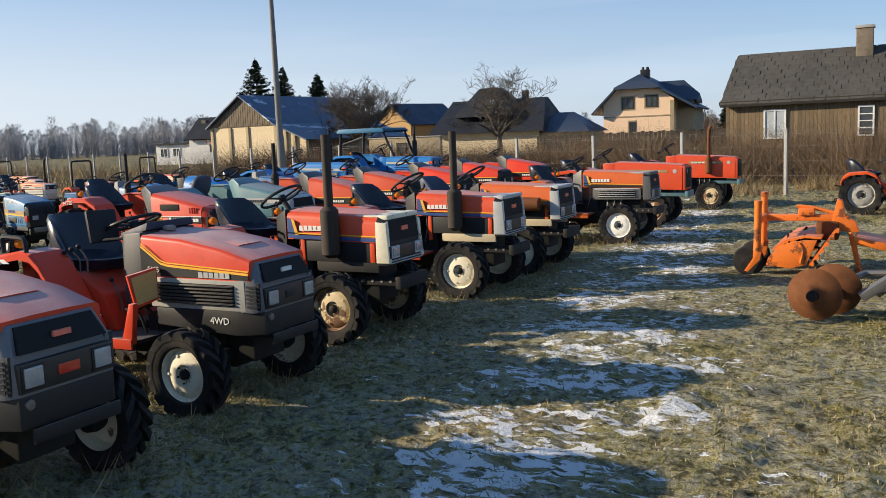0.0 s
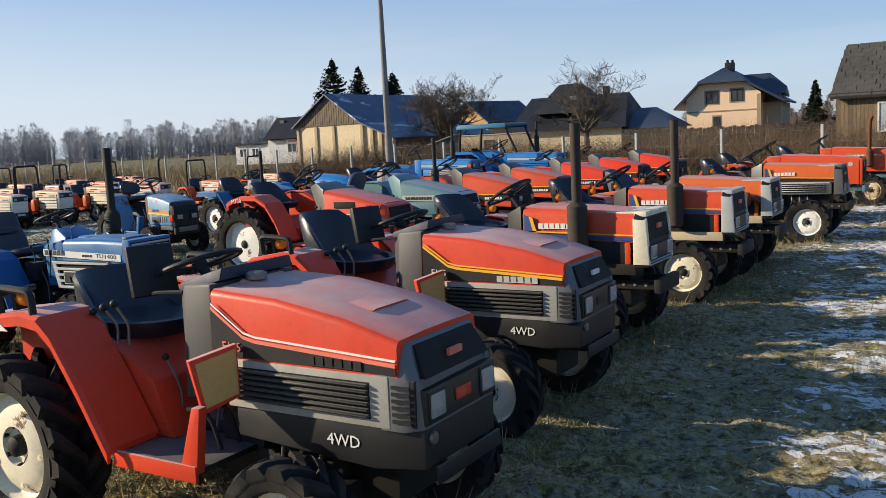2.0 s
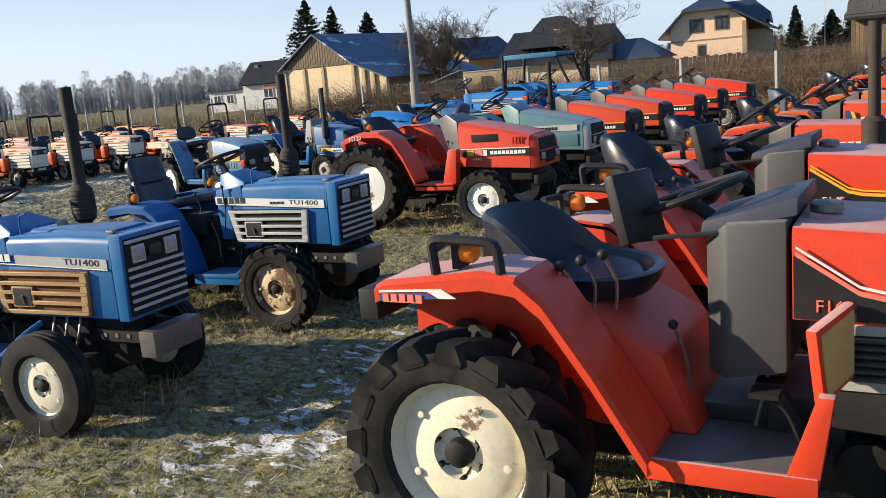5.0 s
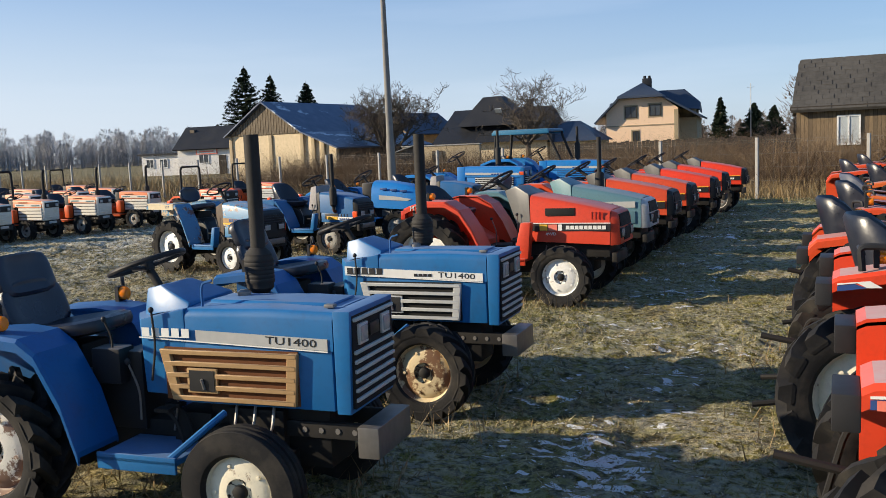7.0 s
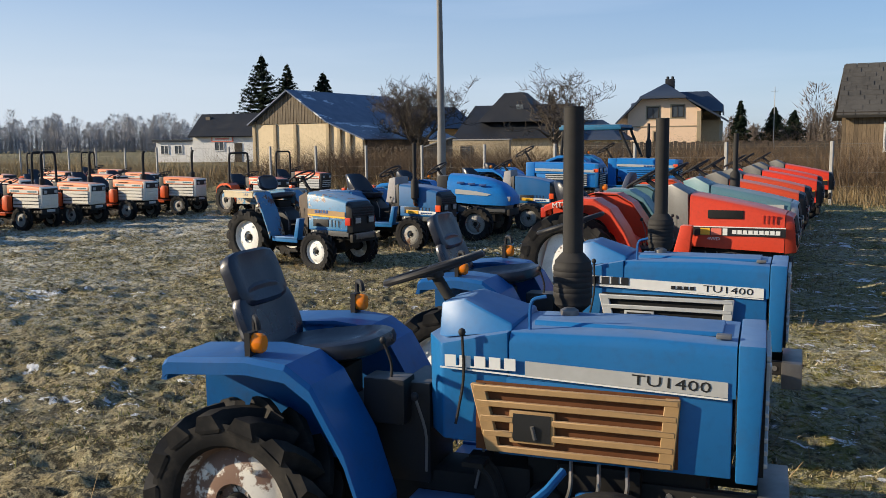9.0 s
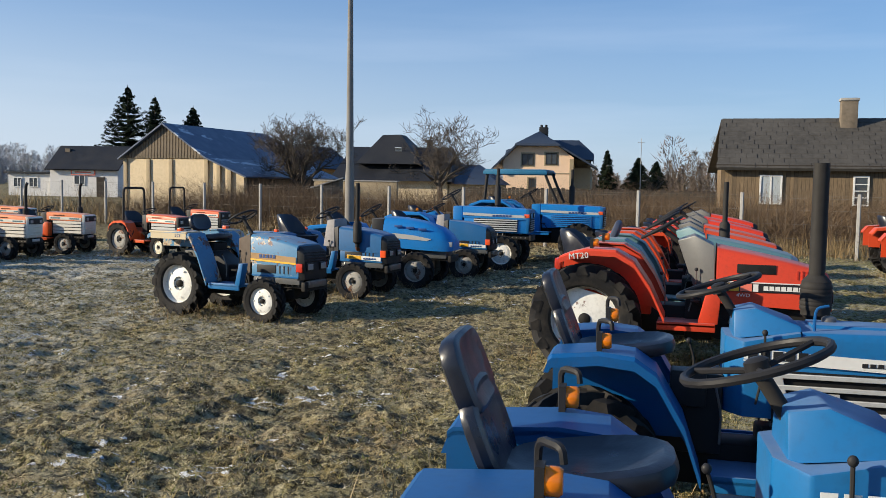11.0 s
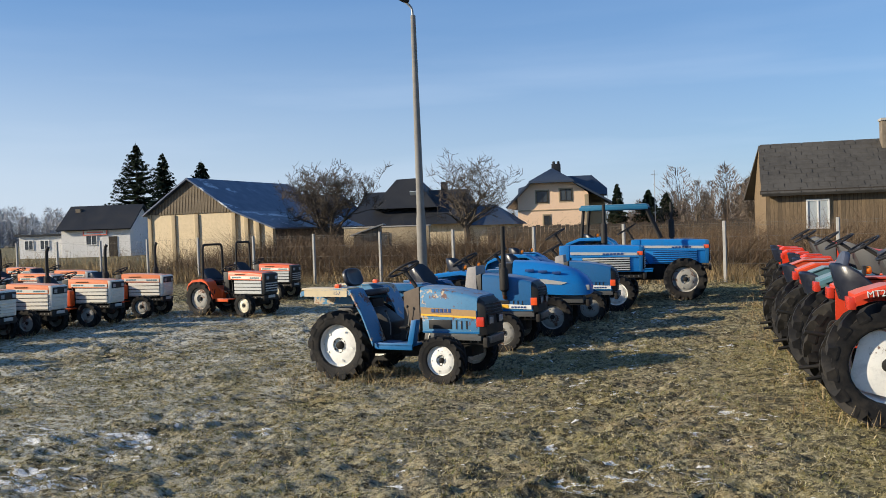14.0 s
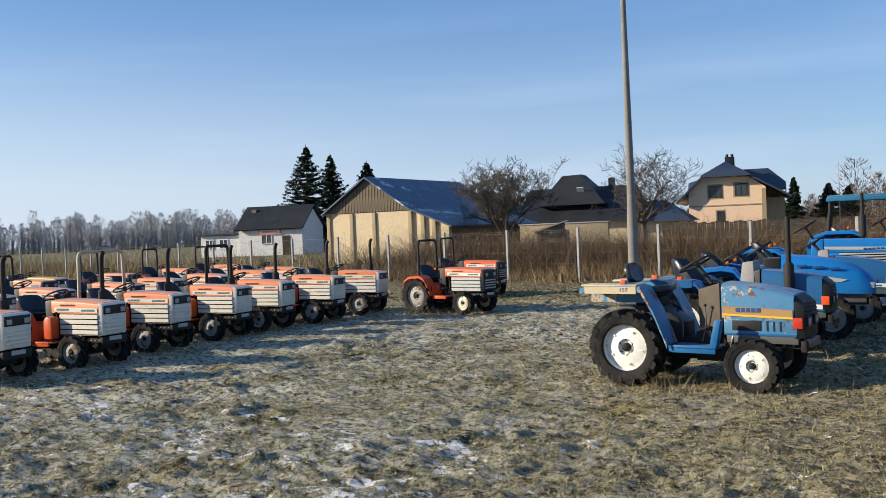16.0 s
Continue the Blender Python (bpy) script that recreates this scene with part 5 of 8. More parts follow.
def tractor_wedge(m, label, hood, rims, detail="red", cover=False, short=0.0):
    """Tractor with a bonnet that falls to the front, and a square nose; the short kind has its rear wheels further forward."""
    T = thing("compact_tractor", m, label, "tractor", "tractors in rows")
    p = dict(wb=1.42 - short, rf=0.30, rr=0.46 - 0.15 * short, wf=0.18, wr=0.27, of=0.62, orr=0.66, body=hood, hz0=0.55, rim_f=rims[0], rim_r=rims[1], brz=0.40, brx=0.42,
             foot=(-0.84, -0.38, 0.44), foot_y=0.5, foot_mat=hood, dish=0.1, plate=detail == "red", lugs_r=15)
    chassis(T, p)
    h = hood_shell(T, "bonnet", [(-0.38, 0.295, 0.60, 1.065), (-0.10, 0.305, 0.59, 1.015), (0.2, 0.31, 0.58, 0.955), (0.42, 0.30, 0.57, 0.90)], hood, 0.06, "long sloping bonnet")
    if detail == "red":
        for s in (-1, 1):
            part("side_vent", box(B(), -0.22, 0.08, min(s * 0.305, s * 0.315), max(s * 0.305, s * 0.315), 0.855, 0.93), MESH_DARK, h, bevel=0.004)
            part("model_band", box(B(), -0.36, 0.43, min(s * 0.306, s * 0.314), max(s * 0.306, s * 0.314), 0.705, 0.775), DECAL_K, h)
            part("band_line", box(B(), -0.36, 0.43, min(s * 0.306, s * 0.316), max(s * 0.306, s * 0.316), 0.778, 0.786), DECAL_W, h)
            part("colour_mark", box(B(), -0.28, -0.20, min(s * 0.306, s * 0.317), max(s * 0.306, s * 0.317), 0.71, 0.77), DECAL_Y, h)
            part("colour_mark", box(B(), -0.19, -0.10, min(s * 0.306, s * 0.317), max(s * 0.306, s * 0.317), 0.71, 0.77), DECAL_P, h)
            part("colour_mark", box(B(), -0.09, -0.05, min(s * 0.306, s * 0.317), max(s * 0.306, s * 0.317), 0.71, 0.77), DECAL_W, h)
            vb = B()
            for i in range(4):
                box(vb, 0.24 + i * 0.035, 0.252 + i * 0.035, min(s * 0.30, s * 0.3125), max(s * 0.30, s * 0.3125), 0.82, 0.89)
            part("vent_ribs", vb, RED_LENS, h)
        name_bars(h, -0.01, 0.317, 0.722, 9, 0.036, 0.036, 0.009, DECAL_W)
        letters("4WD", 0.04, DECAL_W, h, on_side(-0.22, 0.313, 0.655), stretch_=1.2)
    elif detail == "teal":
        for s in (-1, 1):
            part("model_band", box(B(), -0.35, 0.36, min(s * 0.306, s * 0.315), max(s * 0.306, s * 0.315), 0.80, 0.87), DECAL_G, h)
            part("lower_panel", box(B(), -0.35, 0.36, min(s * 0.306, s * 0.315), max(s * 0.306, s * 0.315), 0.62, 0.76), TEAL, h, bevel=0.004)
        name_bars(h, -0.30, 0.316, 0.815, 10, 0.03, 0.035, 0.012, DECAL_K)
    else:
        for s in (-1, 1):
            part("model_band", box(B(), -0.36, 0.40, min(s * 0.306, s * 0.314), max(s * 0.306, s * 0.314), 0.66, 0.74), DECAL_K, h)
            part("band_line", box(B(), -0.36, 0.40, min(s * 0.306, s * 0.316), max(s * 0.306, s * 0.316), 0.745, 0.757), DECAL_Y, h)
        name_bars(h, 0.0, 0.316, 0.68, 7, 0.03, 0.035, 0.012, DECAL_W)
    nm = hood if detail == "red" else (SILVER if detail == "teal" else DARK_P)
    fr = part("nose", loft(B(), [[(0.42, -0.30, 0.56), (0.42, -0.30, 0.84), (0.42, -0.25, 0.90), (0.42, 0.25, 0.90), (0.42, 0.30, 0.84), (0.42, 0.30, 0.56)],
                                 [(0.52, -0.27, 0.57), (0.50, -0.27, 0.82), (0.48, -0.23, 0.875), (0.48, 0.23, 0.875), (0.50, 0.27, 0.82), (0.52, 0.27, 0.57)]]), nm, T, "nose with dark grille", bevel=0.012)
    part("nose_grille", loft(B(), [[(0.49, -0.225, 0.74), (0.49, 0.225, 0.74), (0.475, 0.21, 0.86), (0.475, -0.21, 0.86)], [(0.515, -0.225, 0.74), (0.515, 0.225, 0.74), (0.493, 0.21, 0.86), (0.493, -0.21, 0.86)]]), MESH_DARK, fr)
    headlamps(T, 0.522, 0.19, 0.68, 0.10, 0.07, DARK_P)
    part("lower_mesh", box(B(), 0.505, 0.523, -0.12, 0.12, 0.60, 0.72), MESH_DARK, fr, bevel=0.004)
    lo = part("lower_frame", box(B(), -0.50, 0.40, -0.22, 0.22, 0.44, 0.575), SOOT, T, bevel=0.01)
    part("cowl", loft(B(), [[(-0.50, -0.16, 0.55), (-0.70, -0.14, 1.10), (-0.70, 0.14, 1.10), (-0.50, 0.16, 0.55)], [(-0.45, -0.24, 0.56), (-0.56, -0.20, 1.15), (-0.56, 0.20, 1.15), (-0.45, 0.24, 0.56)], [(-0.385, -0.28, 0.60), (-0.40, -0.27, 1.07), (-0.40, 0.27, 1.07), (-0.385, 0.28, 0.60)]]), GREY_P if detail == "red" else (TEAL if detail == "teal" else COWL), T, "dashboard cowl", bevel=0.012)
    e_ = -1.64 if detail == "red" else -1.60 + short
    path = [(e_, 0.95), (e_ + 0.06, 0.975), (-1.42, 1.02), (-1.18, 1.015), (-1.03, 0.93), (-0.90, 0.74), (-0.78, 0.49)]
    path = path[:2] + [(x + short * w, z - 0.2 * short) for (x, z), w in zip(path[2:], (1.0, 0.9, 0.6, 0.3, 0.0))]
    for s in (-1, 1):
        f = fender(T, path, 0.30, 0.60, hood, s, 0.55)
        part("tail_light", box(B(), e_ - 0.04, e_ + 0.01, min(s * 0.40, s * 0.58), max(s * 0.40, s * 0.58), 0.85, 0.94), RED_LENS, f, bevel=0.006)
        if detail == "red":
            indicator(T, -1.36, s * 0.50, 1.03, s, False)
        part("step_upright", prism(B(), [(-0.52, 0.44), (-0.36, 0.44), (-0.33, 0.80), (-0.43, 0.80)], s * 0.36, s * 0.46), hood, T, bevel=0.01)
    letters("MT20" if detail == "red" else "", 0.07, DECAL_W, T, on_side(-1.56, 0.604, 0.925, 6)) if detail == "red" else None
    part("body_tub", prism(B(), [(-1.62 + short, 0.52), (-1.62 + short, 0.72), (-1.15 + short * 0.6, 0.74), (-0.90, 0.60), (-0.90, 0.46), (-1.1, 0.46)], -0.20, 0.20), hood if detail == "red" else DARK_P, T, bevel=0.015)
    seat(T, -1.40 + short * 0.9, 0.84 if detail == "red" else 0.76, VINYL, True, 16, False, 0.30 if detail == "red" else 0.22)
    steering(T, -0.84, 1.20, 30, 0.19, (0.18, -0.14))
    if detail == "teal":
        muffler(T, -0.20, 0.30, 0.85, 1.62, 0.055, (0.95, 1.2), bend=False)
    if cover:
        part("folded_seat", pad(B(), 0.34, 0.38, 0.07, 0.2, pose(-1.30, 0, 1.02, 0, -70, 0)), VINYL_G, T)
    return T


def tractor_slim(m, label, hood, style="worn", visor=False, tall=False, stack=False):
    """Small blue tractor with a faceted bonnet, dark slotted nose and red corner lamps."""
    T = thing("compact_tractor", m, label, "tractor", "tractors in rows")
    p = dict(wb=1.24, rf=0.26, rr=0.385, wf=0.16, wr=0.24, of=0.50, orr=0.54, body=hood, hz0=0.52, rim_f=WHITE_RIM if style == "worn" else DULL_RIM, rim_r=WHITE_RIM, brz=0.38, brx=0.38, lugs_r=14,
             foot=(-0.80, -0.34, 0.40), foot_y=0.46, foot_mat=BLUE_T, dish=0.15, wide=1.07)
    chassis(T, p)
    h = hood_shell(T, "bonnet", [(-0.34, 0.24, 0.66, 0.995), (-0.05, 0.25, 0.65, 0.97), (0.18, 0.25, 0.64, 0.93), (0.33, 0.245, 0.64, 0.89)], hood, 0.045, "weathered blue bonnet with peeling stripes")
    if style == "worn":
        strip(h, [(-0.33, 0.745), (0.32, 0.715)], 0.252, 0.07, TAN, "name_band", "flaking tan band")
        strip(h, [(-0.33, 0.70), (0.32, 0.675)], 0.253, 0.02, DECAL_Y)
        name_bars(h, -0.2, 0.256, 0.725, 5, 0.035, 0.04, 0.014, DECAL_B)
    else:
        strip(h, [(-0.20, 0.575), (0.33, 0.555)], 0.252, 0.055, DECAL_W, "name_band", "pale yellow and white band")
        strip(h, [(-0.20, 0.575), (0.02, 0.566)], 0.2555, 0.05, DECAL_Y)
        name_bars(h, 0.06, 0.257, 0.545, 5, 0.030, 0.022, 0.012, DECAL_B)
    for s in (-1, 1):
        g = part("side_panel", box(B(), -0.32, 0.35, min(s * 0.22, s * 0.243), max(s * 0.22, s * 0.243), 0.50, 0.655), BLUE_X if style == "worn" else BLUE_C, T, bevel=0.006)
        part("panel_edge", box(B(), -0.32, 0.35, min(s * 0.243, s * 0.249), max(s * 0.243, s * 0.249), 0.508, 0.524), BLUE_T, g)
        part("lower_skirt", box(B(), -0.30, 0.36, min(s * 0.15, s * 0.236), max(s * 0.15, s * 0.236), 0.43, 0.505), GREY_P, T, "grey lower skirt", bevel=0.006)
        part("panel_vent", box(B(), -0.24, 0.03, min(s * 0.24, s * 0.25), max(s * 0.24, s * 0.25), 0.55, 0.645), DARK_P, g, bevel=0.004)
        vb = B()
        for i in range(3):
            box(vb, 0.08 + i * 0.06, 0.095 + i * 0.06, min(s * 0.24, s * 0.247), max(s * 0.24, s * 0.247), 0.55, 0.645)
        part("vent_ribs", vb, DARK_P, g)
        part("corner_lamp", box(B(), 0.32, 0.405, min(s * 0.20, s * 0.252), max(s * 0.20, s * 0.252), 0.58, 0.68), RED_LENS if style == "worn" else ORANGE_LENS, T, "red corner lamp", bevel=0.006)
    fr = part("nose", loft(B(), [[(0.33, -0.245, 0.48), (0.33, -0.245, 0.83), (0.33, -0.2, 0.88), (0.33, 0.2, 0.88), (0.33, 0.245, 0.83), (0.33, 0.245, 0.48)],
                                 [(0.43, -0.22, 0.49), (0.42, -0.225, 0.79), (0.39, -0.18, 0.84), (0.39, 0.18, 0.84), (0.42, 0.225, 0.79), (0.43, 0.22, 0.49)]]), DARK_P, T, "dark slotted nose", bevel=0.012)
    face_slats(fr, 0.425, 0.21, 0.69, 0.82, 4, PLASTIC, 0.5, "slat", 0.03)
    headlamps(T, 0.435, 0.13, 0.64, 0.10, 0.07, DARK_P)
    part("weight_frame", box(B(), 0.39, 0.46, -0.17, 0.17, 0.40, 0.48), STEEL, T, bevel=0.01)
    part("cowl", loft(B(), [[(-0.60, -0.14, 0.50), (-0.60, -0.14, 0.93), (-0.60, 0.14, 0.93), (-0.60, 0.14, 0.50)], [(-0.36, -0.225, 0.50), (-0.36, -0.225, 1.0), (-0.36, 0.225, 1.0), (-0.36, 0.225, 0.50)]]), RUSTY_GREY if style == "worn" else DARK_P, T, bevel=0.012)
    if stack:
        muffler(T, -0.02, -0.29, 0.72, 1.62, 0.060, (0.78, 1.08), bend=False)
    if visor:
        part("dash_shroud", loft(B(), [[(-0.62, -0.20, 0.70), (-0.62, 0.20, 0.70), (-0.58, 0.16, 1.08), (-0.58, -0.16, 1.08)], [(-0.42, -0.23, 0.70), (-0.42, 0.23, 0.70), (-0.44, 0.19, 1.10), (-0.44, -0.19, 1.10)]]), GREY_SHEET, T, "grey plastic dashboard shroud", bevel=0.02)
    worn = style == "worn"
    top = 1.0 if worn else 0.892
    path = [(-1.72, top - 0.055), (-1.66, top - 0.03), (-1.20, top - 0.008), (-1.06, top - 0.034), (-0.93, 0.74 if worn else 0.70), (-0.80, 0.42)]
    for s in (-1, 1):
        f = fender(T, path, 0.22, 0.50, hood, s, 0.80 if worn else 0.45)
        part("fender_top", box(B(), -1.70, -1.10, min(s * 0.25, s * 0.495), max(s * 0.25, s * 0.495), top - 0.02, top), OCHRE_W if worn else hood, f, bevel=0.006)
        part("side_decal", box(B(), -1.66, -1.10, min(s * 0.501, s * 0.506), max(s * 0.501, s * 0.506), top - 0.092, top - 0.02), OCHRE_W if worn else hood, f)
        if worn and s < 0:
            letters("157", 0.05, DECAL_B, f, on_side(-1.28, 0.507, top - 0.078), stretch_=1.3)
        part("tail_light", box(B(), -1.30, -1.24, min(s * 0.38, s * 0.44), max(s * 0.38, s * 0.44), top - 0.007, top + 0.04), ORANGE_LENS, T, bevel=0.01)
        part("step_post", prism(B(), [(-0.40, 0.40), (-0.33, 0.40), (-0.28, 0.66), (-0.34, 0.66)], s * 0.36, s * 0.46), BLUE_T, T, bevel=0.008)
    part("body_tub", prism(B(), [(-1.45, 0.46), (-1.45, 0.76), (-1.0, 0.76), (-0.75, 0.60), (-0.75, 0.40), (-1.0, 0.40)], -0.15, 0.15), DARK_P, T, bevel=0.015)
    if worn:
        st = part("seat", pad(B(), 0.46, 0.44, 0.08, 0.4, pose(-1.13, 0, 0.87, 0, -8, 0)), VINYL, T, "worn black vinyl seat")
        part("backrest", pad(B(), 0.22, 0.36, 0.06, 0.3, pose(-1.36, 0, 1.08, 0, 70, 0) @ pose(0, 0, 0, 0, 0, 180)), VINYL, st)
        part("back_stay", tube(B(), bent([(-1.20, 0, 0.82), (-1.38, 0, 0.84), (-1.40, 0, 1.06)]), 0.018, 8), IRON, st)
        part("seat_bracket", box(B(), -1.27, -1.0, -0.12, 0.12, 0.75, 0.85), IRON, T, bevel=0.01)
    else:
        seat(T, -1.15, 0.77, VINYL, True, 20, False, 0.34)
    steering(T, -0.66, 1.18 if not tall else 1.2, 28, 0.18, (0.15, -0.2))
    return T


def tractor_round(m, label):
    """Bright blue tractor with a long rounded bonnet."""
    T = thing("compact_tractor", m, label, "tractor", "tractors in rows")
    p = dict(wb=1.40, rf=0.29, rr=0.43, wf=0.17, wr=0.26, of=0.55, orr=0.60, body=BLUE_R, hz0=0.55, rim_f=DULL_RIM, rim_r=WHITE_RIM, brz=0.42, brx=0.46,
             foot=(-0.92, -0.44, 0.44), foot_y=0.48, foot_mat=BLUE_R)
    chassis(T, p)
    rings = []
    for x, w, z0, z1 in ((-0.62, 0.27, 0.62, 1.10), (-0.3, 0.285, 0.60, 1.085), (0.05, 0.29, 0.58, 1.03), (0.32, 0.28, 0.57, 0.94), (0.46, 0.25, 0.57, 0.84), (0.53, 0.21, 0.58, 0.74)):
        ring = []
        for i in range(15):
            a = math.pi * i / 14
            c, s = math.cos(a), math.sin(a)
            q = (abs(c) ** 3.2 + abs(s) ** 3.2) ** (-1 / 3.2)
            ring.append((x, -w * q * c, z0 + (z1 - z0) * q * s))
        rings.append(ring)
    h = part("bonnet", loft(B(), rings), BLUE_R, T, "rounded bright blue bonnet")
    for s in (-1, 1):
        for i in range(3):
            part("vent_slot", box(B(), -0.42 + i * 0.2, -0.29 + i * 0.2, min(s * 0.27, s * 0.289), max(s * 0.27, s * 0.289), 0.93 - i * 0.02, 0.965 - i * 0.02), DECAL_B, h, bevel=0.004)
        part("side_decal", prism(B(), [(-0.45, 0.76), (0.12, 0.73), (0.2, 0.76), (-0.1, 0.81), (-0.45, 0.84)], s * 0.285, s * 0.2905), DECAL_G, h)
        part("lamp_panel", box(B(), 0.40, 0.52, min(s * 0.16, s * 0.235), max(s * 0.16, s * 0.235), 0.64, 0.72), LAMP, h, bevel=0.01)
    part("lower_frame", box(B(), -0.45, 0.42, -0.2, 0.2, 0.45, 0.575), GREY_P, T, bevel=0.012)
    part("cowl", box(B(), -0.84, -0.63, -0.2, 0.2, 0.55, 1.06), DARK_P, T, bevel=0.02)
    path = [(-1.84, 0.88), (-1.76, 0.92), (-1.35, 0.96), (-1.20, 0.93), (-1.05, 0.74), (-0.92, 0.45)]
    for s in (-1, 1):
        fender(T, path, 0.27, 0.55, BLUE_R, s, 0.5)
        indicator(T, -1.3, s * 0.45, 0.97, s, False)
    part("body_tub", prism(B(), [(-1.6, 0.5), (-1.6, 0.72), (-1.15, 0.74), (-0.88, 0.60), (-0.88, 0.44), (-1.1, 0.44)], -0.27, 0.27), BLUE_D, T, bevel=0.015)
    seat(T, -1.38, 0.82, VINYL, True, 16)
    steering(T, -0.92, 1.18, 32, 0.19, (0.15, -0.2))
    return T


def tractor_large(m, label, canopy, axle=0.0):
    """Larger blue field tractor with ribbed side grilles; one carries a flat canopy on four posts."""
    T = thing("field_tractor", m, label, "tractor", "tractors in rows")
    p = dict(wb=1.75, rf=0.42 if canopy else 0.34, rr=0.60 if canopy else 0.50, wf=0.22, wr=0.32, of=0.66, orr=0.74, body=BLUE_R, hz0=0.75, rim_f=DULL_RIM if canopy else WHITE_RIM, rim_r=WHITE_RIM, brz=0.58, brx=0.46,
             foot=(-1.12, -0.62, 0.62), foot_y=0.55, foot_mat=BLUE_R, brmat=SOOT)
    chassis(T, p)
    h = hood_shell(T, "bonnet", [(-0.85, 0.26, 0.98, 1.20), (0.0, 0.27, 0.97, 1.185), (0.40, 0.27, 0.96, 1.165)], BLUE_R, 0.05, "bright blue square bonnet")
    strip(h, [(-0.84, 1.055), (0.40, 1.02)], 0.272, 0.05, SILVER, "name_band")
    name_bars(h, -0.25, 0.277, 1.015, 6, 0.05, 0.03, 0.015, DECAL_B)
    part("side_sheet", box(B(), -0.82, 0.40, -0.25, 0.25, 0.70, 0.985), BLUE_R, T, bevel=0.008)
    for s in (-1, 1):
        g = part("side_grille", box(B(), -0.62, 0.24, min(s * 0.25, s * 0.256), max(s * 0.25, s * 0.256), 0.72, 0.97), DECAL_B if canopy else MESH_DARK, T, "ribbed side grille")
        slats(g, -0.62, 0.24, 0.72, 0.97, 0.258, 6, BLUE_R if canopy else SILVER, DECAL_B if canopy else MESH_DARK, s, 0.55)
        part("corner_lamp", box(B(), 0.37, 0.47, min(s * 0.22, s * 0.275), max(s * 0.22, s * 0.275), 1.0, 1.07), ORANGE_LENS, T, "orange corner lamp", bevel=0.006)
    fr = part("nose", loft(B(), [[(0.40, -0.27, 0.70), (0.40, -0.27, 1.165), (0.40, 0.27, 1.165), (0.40, 0.27, 0.70)], [(0.46, -0.265, 0.70), (0.48, -0.265, 1.15), (0.48, 0.265, 1.15), (0.46, 0.265, 0.70)]]), BLUE_T, T, "dark slatted nose", bevel=0.01)
    part("nose_grille", box(B(), 0.465, 0.484, -0.22, 0.22, 0.74, 0.97), MESH_DARK, fr)
    face_slats(fr, 0.484, 0.215, 0.76, 0.96, 5, SILVER)
    headlamps(T, 0.485, 0.16, 1.04, 0.12, 0.08, DARK_P)
    part("cowl", box(B(), -1.05, -0.86, -0.24, 0.24, 0.62, 1.2), BLUE_R, T, bevel=0.02)
    muffler(T, -0.25, 0.18, 1.15, 1.95, 0.06, (1.22, 1.6), bend=False)
    path = [(-2.40, 0.98), (-2.32, 1.16), (-2.05, 1.26), (-1.60, 1.26), (-1.42, 1.16), (-1.25, 0.92), (-1.12, 0.64)]
    drop = 0.0 if canopy else 0.2
    path = [(q, z - drop * (z > 0.7)) for q, z in path]
    for s in (-1, 1):
        fender(T, path, 0.36, 0.68, BLUE_R, s, 0.8)
        indicator(T, -1.7, s * 0.55, 1.27 - drop, s, False)
    part("body_tub", prism(B(), [(-2.0, 0.7), (-2.0, 1.0), (-1.5, 1.0), (-1.1, 0.85), (-1.1, 0.62), (-1.5, 0.62)], -0.36, 0.36), BLUE_D, T, bevel=0.015)
    seat(T, -1.72, 1.02 - drop * 0.8, VINYL, True, 14)
    steering(T, -1.15, 1.42, 30, 0.21, (0.15, -0.25))
    if canopy:
        c = part("canopy", box(B(), -2.02, -0.70, -0.60, 0.60, 1.86, 1.93), CANOPY, T, "flat teal canopy roof", bevel=0.03)
        for s in (-1, 1):
            part("canopy_rim", box(B(), -2.04, -0.68, s * 0.60 - 0.02, s * 0.60 + 0.02, 1.82, 1.89), CANOPY, c, bevel=0.01)
            part("canopy_post", tube(B(), bent([(-0.70, s * 0.54, 1.86), (-0.72, s * 0.54, 1.80), (-0.46, s * 0.50, 1.22)], 3, 0.3), 0.03, 8), SOOT, c)
            part("canopy_post", tube(B(), [(-2.02, s * 0.54, 1.22), (-1.96, s * 0.54, 1.86)], 0.034, 8), SOOT, c)
    return T


CANOPY = paint("teal_canopy_paint", (0.02, 0.15, 0.27), 0.5, dust=0.3)


